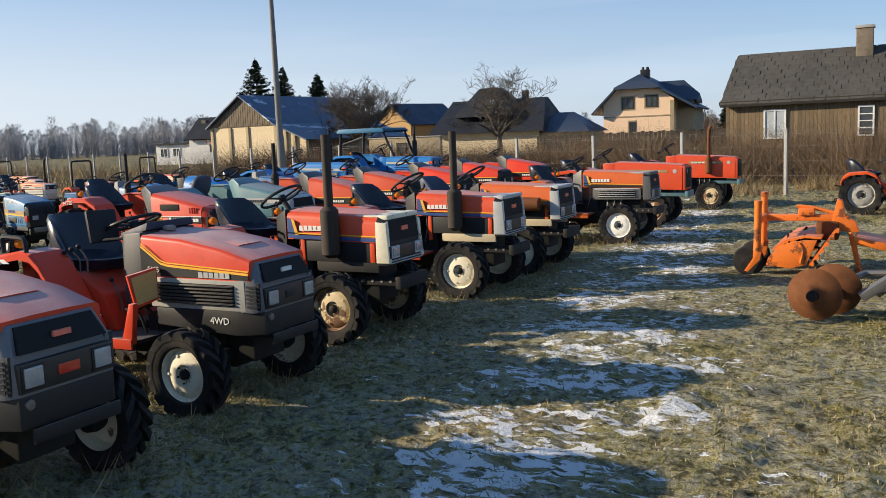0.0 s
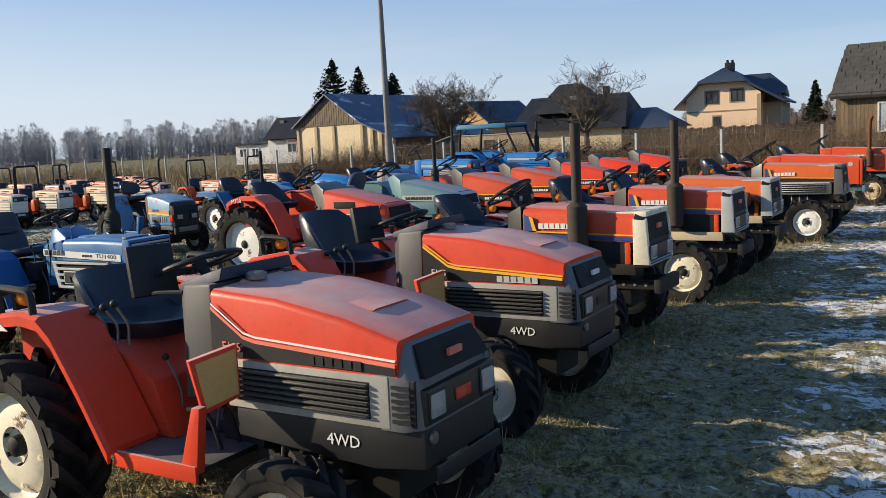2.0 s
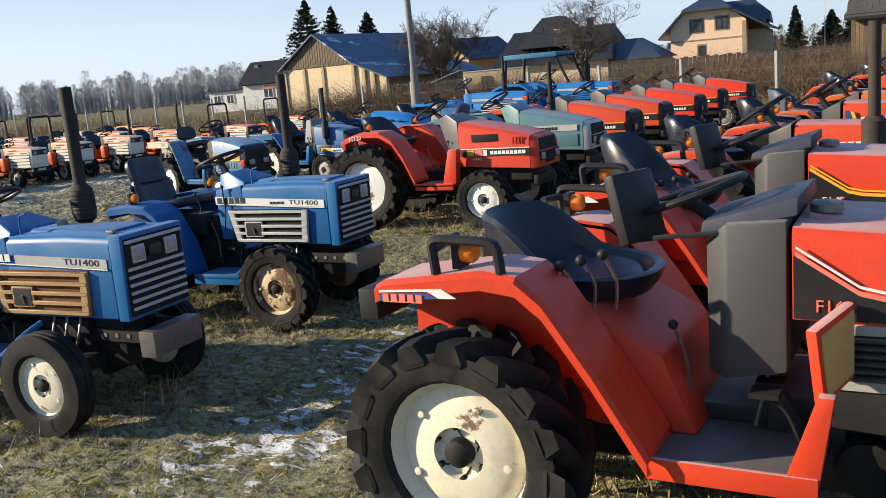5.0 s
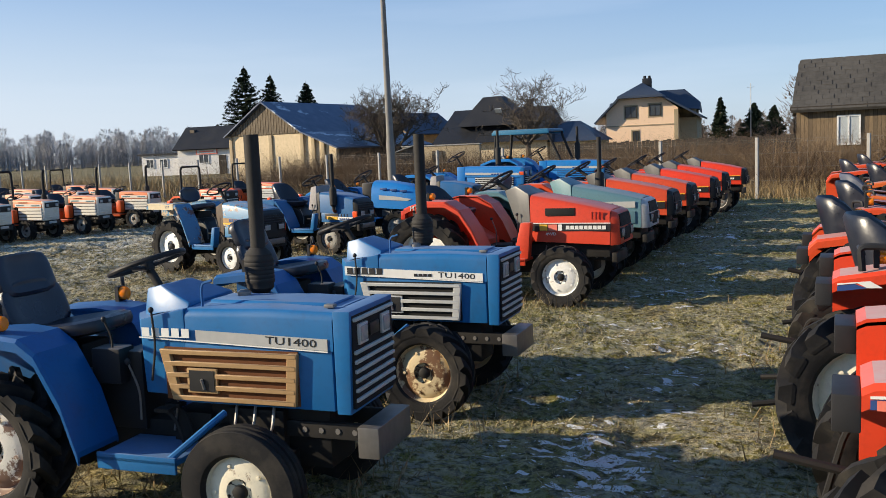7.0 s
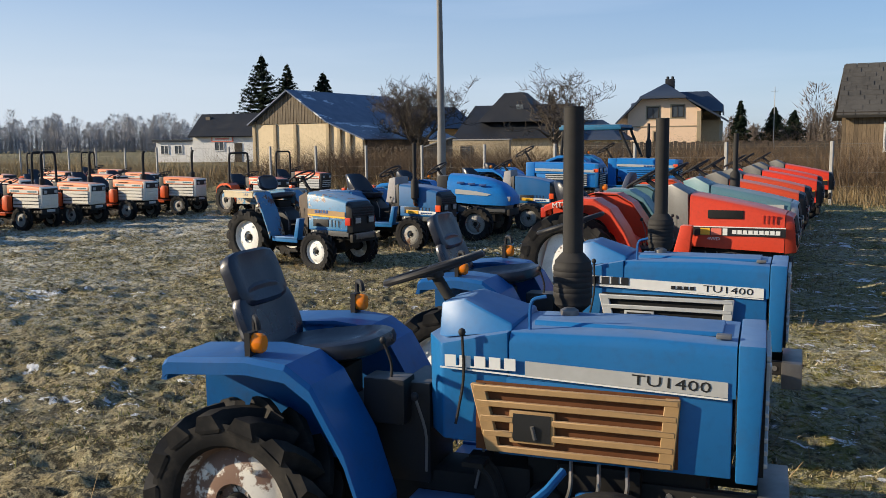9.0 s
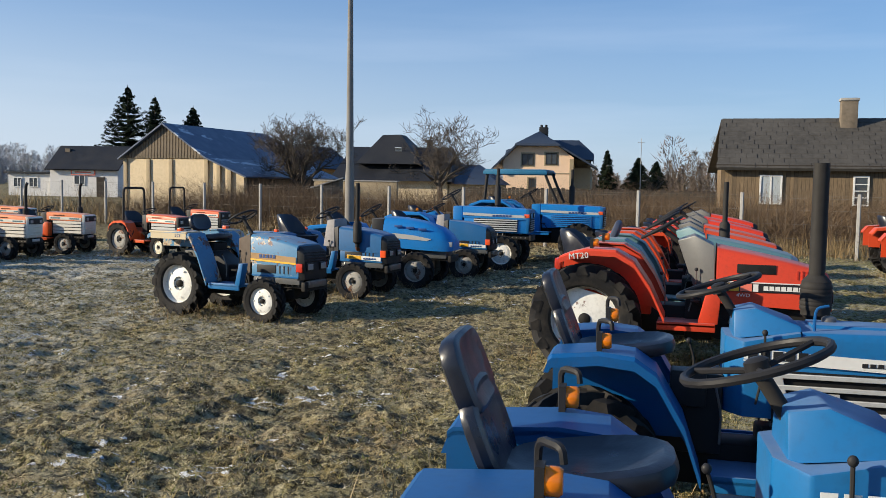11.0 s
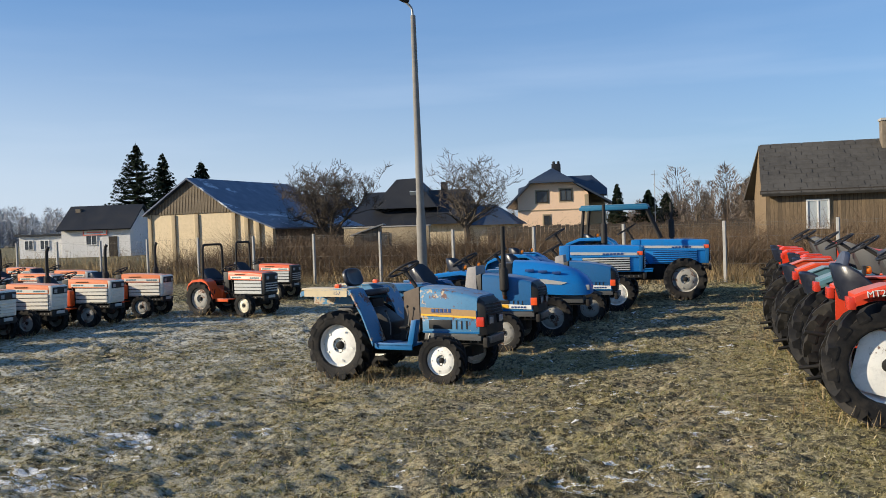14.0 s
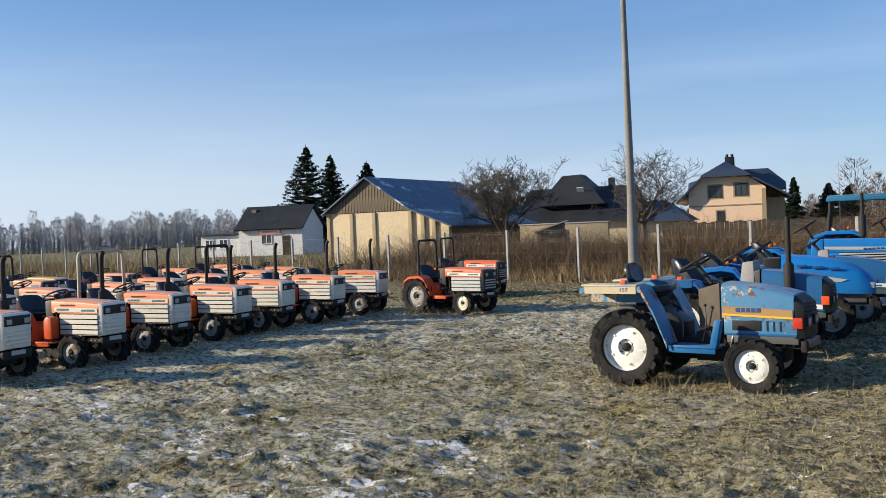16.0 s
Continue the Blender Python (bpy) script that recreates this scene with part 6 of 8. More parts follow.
def tractor_orange(m, label, exhaust=1.45, bar=False, hood=None, group="orange tractors in rows"):
    """Small orange tractor: flat bonnet, white slatted sides, dark nose, orange mudguards."""
    hood = hood or ORANGE_K
    T = thing("compact_tractor", m, label, "tractor", group)
    p = dict(wb=1.25, rf=0.26, rr=0.40, wf=0.15, wr=0.23, of=0.48, orr=0.55, body=ORANGE_D, hz0=0.48, rim_f=DULL_RIM if not bar else CREAM_RIM, rim_r=DULL_RIM, brz=0.36, brx=0.36,
             foot=(-0.82, -0.45, 0.38), foot_y=0.46, foot_mat=ORANGE_D, lugs_f=12, lugs_r=13)
    chassis(T, p)
    h = hood_shell(T, "bonnet", [(-0.62, 0.235, 0.80, 0.99), (0.0, 0.24, 0.79, 0.975), (0.36, 0.235, 0.785, 0.945)], hood, 0.035, "faded orange bonnet")
    strip(h, [(-0.55, 0.855), (0.34, 0.835)], 0.2405, 0.066, DIRTY_W, "model_band", "dirty cream model band")
    name_bars(h, -0.5, 0.244, 0.836, 4, 0.055, 0.030, 0.012, TEAL)
    name_bars(h, -0.42, 0.244, 0.905, 6, 0.040, 0.022, 0.012, RUST)
    name_bars(h, 0.02, 0.244, 0.824, 5, 0.045, 0.030, 0.010, TEAL)
    for s in (-1, 1):
        g = part("side_panel", box(B(), -0.45, 0.35, min(s * 0.215, s * 0.23), max(s * 0.215, s * 0.23), 0.47, 0.79), DECAL_G if not bar else DARK_P, T, "white ribbed side panel")
        slats(g, -0.44, 0.345, 0.48, 0.785, 0.228, 4, DIRTY_W if not bar else SILVER, MESH_DARK, s, 0.80)
    fr = part("nose", loft(B(), [[(0.35, -0.235, 0.46), (0.35, -0.235, 0.945), (0.35, 0.235, 0.945), (0.35, 0.235, 0.46)], [(0.41, -0.22, 0.48), (0.43, -0.225, 0.92), (0.43, 0.225, 0.92), (0.41, 0.22, 0.48)]]), DIRTY_W if not bar else DARK_P, T, "nose with dark lamp panel", bevel=0.012)
    part("lamp_panel", box(B(), 0.415, 0.438, -0.205, 0.205, 0.775, 0.905), DARK_P, fr, bevel=0.005)
    face_slats(fr, 0.425, 0.19, 0.52, 0.74, 4, DIRTY_W if not bar else SILVER)
    headlamps(T, 0.438, 0.14, 0.83, 0.085, 0.07, DARK_P)
    part("number_plate", box(B(), 0.415, 0.43, -0.11, 0.11, 0.39, 0.45), DECAL_G, fr, bevel=0.003)
    part("cowl", box(B(), -0.80, -0.63, -0.2, 0.2, 0.5, 0.97), DARK_P, T, bevel=0.015)
    path = [(-1.62, 0.60), (-1.58, 0.72), (-1.45, 0.80), (-1.15, 0.82), (-1.02, 0.76), (-0.92, 0.60), (-0.84, 0.40)]
    for s in (-1, 1):
        f = fender(T, path, 0.24, 0.52, ORANGE_D, s, 0.45)
        if not bar:
            part("front_guard", prism(B(), [(-0.62, 0.42), (-0.45, 0.42), (-0.45, 0.74), (-0.56, 0.76), (-0.62, 0.70)], s * 0.25, s * 0.40), ORANGE_D, T, "orange side guard", bevel=0.03)
    part("body_tub", prism(B(), [(-1.45, 0.46), (-1.45, 0.64), (-1.0, 0.66), (-0.80, 0.55), (-0.80, 0.38), (-1.0, 0.38)], -0.24, 0.24), ORANGE_D, T, bevel=0.015)
    seat(T, -1.22, 0.72, VINYL, True, 14)
    steering(T, -0.80, 1.05, 25, 0.18, (0.1, -0.2))
    if exhaust:
        muffler(T, 0.02, 0.16, 0.90, exhaust, 0.066, (0.96, 1.12), bend=True)
    if bar:
        rops(T, -1.30, 1.60, 0.33)
    return T


def tractor_old(m, label, stack):
    """Older red tractor: tall flat-sided bonnet that hides the engine, pale name strip, slotted nose."""
    T = thing("compact_tractor", m, label, "tractor", "tractors in rows")
    p = dict(wb=1.30, rf=0.28, rr=0.47, wf=0.15, wr=0.27, of=0.52, orr=0.62, body=RED_Y, hz0=0.55, rim_f=RUST_CREAM, rim_r=CREAM_RIM, brz=0.48, brx=0.48,
             foot=(-0.95, -0.5, 0.44), foot_y=0.48, foot_mat=RED_Y, brmat=TEAL, lugs_f=14)
    chassis(T, p)
    h = hood_shell(T, "bonnet", [(-0.70, 0.24, 0.62, 1.07), (0.1, 0.25, 0.60, 1.03), (0.44, 0.25, 0.59, 1.0)], RED_Y, 0.05, "tall orange-red bonnet")
    strip(h, [(-0.45, 0.92), (0.20, 0.90)], 0.251, 0.045, TAN, "name_band")
    name_bars(h, -0.40, 0.256, 0.895, 7, 0.05, 0.02, 0.02, DECAL_W)
    part("round_badge", lathe(B(), [(0.035, -0.254), (0.035, -0.245)], 14, pose(0.32, 0, 0.90)), DECAL_G, h)
    fr = part("nose", box(B(), 0.44, 0.49, -0.245, 0.245, 0.58, 0.985), RED_Y, T, bevel=0.015)
    part("nose_grille", box(B(), 0.485, 0.494, -0.2, 0.2, 0.62, 0.95), MESH_DARK, fr)
    face_slats(fr, 0.495, 0.2, 0.63, 0.94, 8, SOOT)
    headlamps(T, 0.495, 0.15, 0.9, 0.08, 0.07, DARK_P)
    if stack:
        muffler(T, -0.05, -0.30, 0.72, 1.62, 0.065, (0.70, 1.02), bend=True, mat=RUST)
    part("cowl", box(B(), -0.92, -0.71, -0.2, 0.2, 0.55, 1.05), RED_Y, T, bevel=0.02)
    path = [(-1.92, 0.80), (-1.84, 0.90), (-1.40, 0.95), (-1.24, 0.92), (-1.08, 0.76), (-0.95, 0.46)]
    for s in (-1, 1):
        fender(T, path, 0.28, 0.56, RED_Y, s, 0.55)
    part("body_tub", prism(B(), [(-1.65, 0.52), (-1.65, 0.70), (-1.15, 0.72), (-0.92, 0.58), (-0.92, 0.44), (-1.1, 0.44)], -0.28, 0.28), RED_Y, T, bevel=0.015)
    seat(T, -1.42, 0.80, VINYL, True, 14)
    steering(T, -0.98, 1.2, 30, 0.19, (0.15, -0.2))
    return T


# ---- ground ----
def lattice(seed, n=256):
    return np.random.RandomState(seed).rand(n, n)


LAT = [lattice(11), lattice(12), lattice(13)]


def value_noise(lat, x, y):
    n = lat.shape[0]
    xi, yi = np.floor(x).astype(int), np.floor(y).astype(int)
    fx, fy = x - xi, y - yi
    fx, fy = fx * fx * (3 - 2 * fx), fy * fy * (3 - 2 * fy)
    a, b = lat[xi % n, yi % n], lat[(xi + 1) % n, yi % n]
    c, d = lat[xi % n, (yi + 1) % n], lat[(xi + 1) % n, (yi + 1) % n]
    return (a * (1 - fx) + b * fx) * (1 - fy) + (c * (1 - fx) + d * fx) * fy


def sag(x):
    """The yard lies a little lower from the third row on."""
    t = np.clip((-9.5 - np.asarray(x, float)) / 3.5, 0, 1)
    return -0.075 * t * t * (3 - 2 * t)


def relief(x, y):
    """Height of the turf: soft swells, tussocks and clods."""
    x, y = np.asarray(x, float), np.asarray(y, float)
    near = np.clip(1.5 - (np.abs(x + 12) + np.abs(y - 12)) / 60, 0, 1)
    h = (value_noise(LAT[0], x * 0.55, y * 0.55) - 0.5) * 0.045 + (value_noise(LAT[1], x * 2.3, y * 2.3) - 0.5) * 0.030 + (value_noise(LAT[2], x * 6.5, y * 6.5) - 0.5) * 0.030
    t = value_noise(LAT[0], x * 4.1 + 31, y * 4.1 + 7)
    rough = 0.35 + 0.9 * value_noise(LAT[1], x * 0.8 + 5, y * 0.8)
    h = h + np.clip(t - 0.55, 0, 1) * 0.06 * rough - (value_noise(LAT[2], x * 8.3 + y * 2.7 + 3, y * 11.1 - x * 2.2) - 0.5) * (0.034 + 0.034 * np.clip((-8.5 - x) / 2, 0, 1)) * rough
    h = h + (value_noise(LAT[1], x * 19 + 3, y * 19) - 0.5) * 0.034 * rough
    return h * near * np.clip((y + 5.5) / 3, 0, 1) * np.clip((5.5 - x) / 2, 0, 1) + sag(x)


def sheet(name, xs, ys, material):
    X, Y = np.meshgrid(xs, ys, indexing="ij")
    Z = relief(X, Y)
    v = np.stack([X, Y, Z], -1).reshape(-1, 3)
    nx, ny = len(xs), len(ys)
    i = (np.arange(nx - 1)[:, None] * ny + np.arange(ny - 1)[None, :]).reshape(-1)
    f = np.stack([i, i + ny, i + ny + 1, i + 1], -1)
    me = bpy.data.meshes.new(name)
    me.from_pydata(v.tolist(), [], f.tolist())
    me.materials.append(material)
    me.polygons.foreach_set("use_smooth", [True] * len(me.polygons))
    return new(name, me)


far_lo = np.array([-2500, -1200, -600, -300, -150, -90, -60, -48, -40, -34])
gx = np.concatenate([far_lo, np.arange(-29, -20, 0.09), np.arange(-20, 1.5, 0.042), np.arange(1.5, 5.5, 0.1), [7, 10, 16, 28, 60, 150, 400, 1200, 2500]])
gy = np.concatenate([[-2500, -900, -300, -90, -30, -12, -8], np.arange(-5, 2.5, 0.11), np.arange(2.5, 10, 0.042), np.arange(10, 24, 0.085), [25, 27, 30, 34, 40, 50, 65, 90, 140, 300, 700, 1500, 2500]])
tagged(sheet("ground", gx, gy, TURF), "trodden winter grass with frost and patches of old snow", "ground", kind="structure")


def slivers(name, v, material):
    """A mesh of loose triangles."""
    me = bpy.data.meshes.new(name)
    n = len(v) // 3
    me.vertices.add(3 * n)
    me.vertices.foreach_set("co", np.ascontiguousarray(v, dtype=np.float32).reshape(-1))
    me.loops.add(3 * n)
    me.loops.foreach_set("vertex_index", np.arange(3 * n, dtype=np.int32))
    me.polygons.add(n)
    me.polygons.foreach_set("loop_start", np.arange(0, 3 * n, 3, dtype=np.int32))
    me.update(calc_edges=True)
    me.materials.append(material)
    return me


def blades(name, P, H, W, material, lean=0.35, seed=3, label="", category="grass"):
    """Many thin upright blades, one triangle each, at the places P."""
    r = np.random.RandomState(seed)
    n = len(P)
    a = r.rand(n) * 2 * math.pi
    base = np.stack([P[:, 0], P[:, 1], relief(P[:, 0], P[:, 1]) - 0.005], -1)
    side = np.stack([np.cos(a), np.sin(a), np.zeros(n)], -1) * (W * (0.6 + 0.8 * r.rand(n)))[:, None]
    b = r.rand(n) * 2 * math.pi
    tip = base + np.stack([np.cos(b) * lean * H * r.rand(n), np.sin(b) * lean * H * r.rand(n), H], -1)
    v = np.stack([base - side, base + side, tip], 1).reshape(-1, 3)
    return tagged(new(name, slivers(name, v, material)), label, category, kind="stuff")


# ---- placing the tractors ----
def at(x, y, yaw=0.0, dz=0.0):
    return pose(x, y, dz + float(sag(x)), 0, 0, yaw)


FRONTS = []          # where tractors stand, for the weeds round their wheels


def put(maker, x, y, yaw, *args, **kw):
    FRONTS.append((x, y))
    return maker(at(x, y, yaw), *args, **kw)


def again(ob, x, y, yaw, label=""):
    FRONTS.append((x, y))
    return tagged(copy_thing(ob, at(x, y, yaw)), label)


# first row
put(tractor_angular, -3.66, 2.68, 0, "angular red compact tractor with black skirt and dusty bonnet", True)
put(tractor_angular, -3.84, 4.49, 0, "angular orange-red compact tractor with yellow side stripe", False)
put(tractor_stack, -4.09, 6.40, 0, "red compact tractor with cream nose frame and tall exhaust", RED_Y, CREAM_RIM)
put(tractor_stack, -3.98, 8.46, 0, "red compact tractor with silver nose and black exhaust stack", RED_Y, SILVER)
put(tractor_stack, -3.95, 9.98, 0, "faded orange compact tractor with lying rusty silencer", ORANGE_Y, SILVER, False, False, True)
put(tractor_stack, -3.63, 12.85, 0, "orange-red compact tractor with charcoal nose and side panels", ORANGE_Y, SILVER, False, True)
put(tractor_old, -3.75, 15.2, 0, "older orange-red tractor with tall flat bonnet", False)
put(tractor_old, -3.45, 18.5, 0, "older orange-red tractor with rusty side exhaust", True)

# second row
put(tractor_boxy, -7.63, 2.88, 4.5, "boxy blue compact tractor with brown side grille and rusty rims", True, True, (CREAM_RIM, RUSTY_RIM))
put(tractor_boxy, -7.67, 4.70, 2.5, "boxy blue compact tractor with silver side grille", False, False, (RUST_CREAM, WHITE_RIM))
put(tractor_wedge, -7.90, 8.45, 0, "red compact tractor with sloping bonnet and large white rear wheels", RED_M, (WHITE_RIM, WHITE_RIM), "red")
put(tractor_wedge, -7.95, 10.15, 0, "teal-grey compact tractor with sloping bonnet", TEAL, (DULL_RIM, DULL_RIM), "teal", True)
orange_b = put(tractor_wedge, -7.95, 11.8, 0, "orange-red compact tractor with dark nose", RED_Y, (DULL_RIM, DULL_RIM), "plain")
orange_s = put(tractor_wedge, -7.95, 13.4, 0, "short orange-red compact tractor with dark nose", RED_Y, (DULL_RIM, DULL_RIM), "plain", False, 0.32)
red_b = put(tractor_wedge, -7.85, 15.2, 0, "bright red compact tractor with dark nose", RED_B, (DULL_RIM, DULL_RIM), "plain", False, 0.35)
again(red_b, -7.9, 17.2, 0)
again(red_b, -7.75, 19.2, 0)

# third row
put(tractor_slim, -13.12, 10.17, -11, "weathered small blue tractor with white wheels and flaking stripes", BLUE_X, "worn")
put(tractor_slim, -12.98, 12.55, -6, "blue compact tractor with grey dashboard shroud and tall exhaust", BLUE_C, "clean", True, False, True)
put(tractor_round, -12.62, 14.2, 0, "bright blue tractor with long rounded bonnet")
put(tractor_slim, -12.25, 15.8, 0, "blue compact tractor with orange corner lamps", BLUE_C, "clean", True, True)
put(tractor_large, -11.95, 17.6, 0, "blue field tractor with silver slatted side grille", False)
put(tractor_large, -10.75, 19.6, 0, "large blue field tractor under a flat teal canopy", True)

# rows of orange tractors
LONG = "faded orange compact tractor with white ribbed sides"
SMALL = Matrix.Diagonal((0.9, 0.9, 0.9, 1))


def small(maker):
    return lambda m, *a, **k: maker(m @ SMALL, *a, **k)


first_o = put(small(tractor_orange), -21.72, 12.85, 0, LONG, 1.68)
for x_, y_, w_ in ((-21.7, 8.5, 2), (-21.6, 9.95, -2), (-21.75, 11.4, 1), (-21.72, 14.1, 0), (-21.5, 15.45, -1), (-21.45, 17.05, 2)):
    o_ = again(first_o, x_, y_, w_)
    if y_ in (11.4, 14.1):
        rops(o_, -1.28, 1.68, 0.52 if y_ < 12 else 0.36, 0.0, 0.75, OCHRE_W if y_ < 12 else SOOT, 0.03)
        tagged(o_, "faded orange compact tractor with a tall roll bar")
bar_o = put(small(tractor_orange), -19.1, 17.15, -14, "orange compact tractor with roll bar and dark slatted nose", 0, True, ORANGE_D)
again(bar_o, -20.3, 20.9, -8)
second_o = put(small(tractor_orange), -25.4, 12.6, 0, "faded orange compact tractor in a back row", 0)
for i_, y_ in enumerate((9.8, 11.2, 14.0, 15.4, 16.8, 18.3, 19.8)):
    again(second_o, -25.3 + 0.1 * (i_ % 3), y_, (i_ % 4) - 1.5)
third_o = put(small(tractor_orange), -29.3, 20.5, 0, "orange compact tractor with pale roll bar in the last row", 0, True, ORANGE_K)
for y_ in (13.5, 15.6, 18.2, 22.6):
    again(third_o, -29.2, y_, 0)


put(small(tractor_orange), -30.3, 16.9, 0, "ochre-yellow compact tractor in the last row", 0, False, OCHRE_P)


# ---- fence ----
F0, F1 = Vector((4.0, 19.75, 0)), Vector((-23.3, 27.3, 0))
fence_dir = (F1 - F0).normalized()
fence = thing("wire_fence", None, "long wire mesh fence on pale concrete posts", "fence", kind="structure")
post_me = finish("post", bevelled(box(B(), -0.038, 0.038, -0.038, 0.038, -0.15, 1.5), 0.010, 1), CONCRETE)
turn_f = math.degrees(math.atan2(fence_dir.y, fence_dir.x))
GAP = 2.55
offset = ((Vector((-7.35, 22.9, 0)) - F0).dot(fence_dir)) % GAP
for i in range(34):
    c = F0 + fence_dir * (offset + GAP * i)
    part("post", post_me, CONCRETE, fence, "", pose(c.x, c.y, 0, 0, 0, turn_f))
panel = B()
for z in (0.12, 0.45, 0.78, 1.11, 1.38, 1.44):
    box(panel, 0.035, GAP - 0.035, -0.002, 0.002, z - 0.0018, z + 0.0018)
for q in range(12):
    box(panel, 0.2 * q + 0.15, 0.2 * q + 0.152, -0.001, 0.001, 0.08, 1.45)
panel_me = finish("wire_panel", panel, WIRE)
for i in range(33):
    c = F0 + fence_dir * (offset + GAP * i)
    part("wire_panel", panel_me, WIRE, fence, "", pose(c.x, c.y, 0, 0, 0, turn_f))

# ---- lamp post ----
lp = thing("street_lamp", pose(-17.15, 22.35, 0, 0, 0, 0), "tall grey concrete street lamp with a small head", "street lamp")
part("pole", tube(B(), [(0, 0, -0.2), (0.0, 0, 1.75), (0.0, 0, 1.95), (-0.03, 0, 6.9)], [0.125, 0.118, 0.10, 0.062], 14), POLE, lp, "streaked grey concrete pole")
arm = part("arm", tube(B(), bent([(-0.03, 0, 6.85), (-0.05, 0, 7.1), (-0.25, -0.1, 7.3)]), 0.03, 8), GALV, lp)
part("lamp_head", pad(B(), 0.5, 0.2, 0.12, 0.0, pose(-0.34, -0.14, 7.3, 0, 28, 20)), PLASTIC, arm, "dark lamp head")


# ---- houses ----
def window(parent, m, w, h, glass, frame_mat, bars=1, cross=0):
    """Window > frame, pane. Faces local -y, its middle at the origin."""
    bm = box(B(), -w / 2 - 0.07, w / 2 + 0.07, -0.05, 0.05, -h / 2 - 0.07, -h / 2)
    box(bm, -w / 2 - 0.07, w / 2 + 0.07, -0.05, 0.05, h / 2, h / 2 + 0.07)
    box(bm, -w / 2 - 0.07, -w / 2, -0.05, 0.05, -h / 2, h / 2)
    box(bm, w / 2, w / 2 + 0.07, -0.05, 0.05, -h / 2, h / 2)
    for i in range(bars):
        x = -w / 2 + w * (i + 1) / (bars + 1)
        box(bm, x - 0.03, x + 0.03, -0.045, 0.04, -h / 2, h / 2)
    for i in range(cross):
        z = -h / 2 + h * (i + 1) / (cross + 1)
        box(bm, -w / 2, w / 2, -0.04, 0.035, z - 0.02, z + 0.02)
    f = part("window", bm, frame_mat, parent, "", m)
    part("pane", box(B(), -w / 2, w / 2, -0.015, 0.005, -h / 2, h / 2), glass, f)
    return f


def slab(pts, t, mat, parent, name="roof", label=""):
    """A roof plane of four points with thickness t below it."""
    a = [Vector(p) for p in pts]
    n = (a[1] - a[0]).cross(a[2] - a[0]).normalized()
    if n.z < 0:
        n = -n
    return part(name, loft(B(), [[p - n * t for p in a], a]), mat, parent, label)


# old wooden house: long side to the yard
old = thing("wooden_house", pose(-7.45, 42.2, 0), "long weathered wooden house with mossy grey roof", "house")
L_, D_, E_, R_ = 15.0, 6.6, 2.60, 4.95
bm = box(B(), 0.15, L_, 0.0, D_, -0.2, E_)
loft(bm, [[(0.15, 0, E_), (0.15, D_, E_), (0.15, D_ / 2, R_ - 0.15)], [(L_, 0, E_), (L_, D_, E_), (L_, D_ / 2, R_ - 0.15)]])
part("wall", bm, WOOD_OLD, old, "weathered brown board wall")
part("plinth", box(B(), 0.12, L_ + 0.03, -0.04, D_ + 0.04, -0.2, 0.25), CONCRETE, old)
part("eaves_board", box(B(), -0.1, L_ + 0.2, -0.28, -0.2, E_ - 0.06, E_ + 0.10), WOOD_DARK, old)
slab([(-0.05, -0.4, E_ - 0.05), (L_ + 0.3, -0.4, E_ - 0.05), (L_ + 0.3, D_ / 2, R_), (0.15, D_ / 2, R_)], 0.12, SLATE, old, "roof", "mossy grey roof")
slab([(-0.35, D_ + 0.4, E_ - 0.05), (L_ + 0.3, D_ + 0.4, E_ - 0.05), (L_ + 0.3, D_ / 2, R_), (0.15, D_ / 2, R_)], 0.12, SLATE, old)
rr_ = random.Random(5)
sh = B()
for r_ in range(11):
    for c_ in range(34):
        f0 = (r_ + 0.5) / 11.5
        x = -0.25 + 0.5 * r_ / 11 + (c_ - 0.5 * (r_ % 2)) * 0.46 + rr_.uniform(-0.02, 0.02)
        verge = -0.06 + 0.2 * r_ / 11
        if x > L_ or x + 0.40 < verge:
            continue
        x0 = max(x, verge)
        y0 = -0.4 + (D_ / 2 + 0.4) * (1 - f0) * 0 + (D_ / 2 + 0.4) * (r_ / 11)
        z0 = E_ - 0.05 + (R_ - E_ + 0.05) * (r_ / 11)
        y1, z1 = y0 + (D_ / 2 + 0.4) / 10.2, z0 + (R_ - E_ + 0.05) / 10.2
        t = 0.006 + 0.012 * rr_.random()
        loft(sh, [[(x0, y0, z0 + t), (x + 0.44, y0, z0 + t), (x + 0.44, y1, z1 + t * 0.4), (x0, y1, z1 + t * 0.4)], [(x0, y0, z0 + t + 0.015), (x + 0.44, y0, z0 + t + 0.015), (x + 0.44, y1, z1 + t * 0.4 + 0.015), (x0, y1, z1 + t * 0.4 + 0.015)]])
tagged(part("shingles", sh, SLATE, old), kind="stuff")
ch = part("chimney", box(B(), 5.35, 6.05, D_ / 2 - 0.75, D_ / 2 - 0.15, 4.2, 5.85), BRICK, old, "old brick chimney", bevel=0.03)
part("chimney_cap", box(B(), 5.30, 6.10, D_ / 2 - 0.80, D_ / 2 - 0.10, 5.72, 5.84), CONCRETE, ch, bevel=0.02)
for x, gl, w_, b_, c_ in ((2.25, CURTAIN, 0.80, 1, 0), (5.9, PANE, 0.5, 0, 3), (8.9, PANE, 0.8, 1, 1), (12.2, PANE, 0.8, 1, 1)):
    window(old, pose(x, -0.02, 1.62), w_, 1.15, gl, WHITE_WOOD, b_, c_)

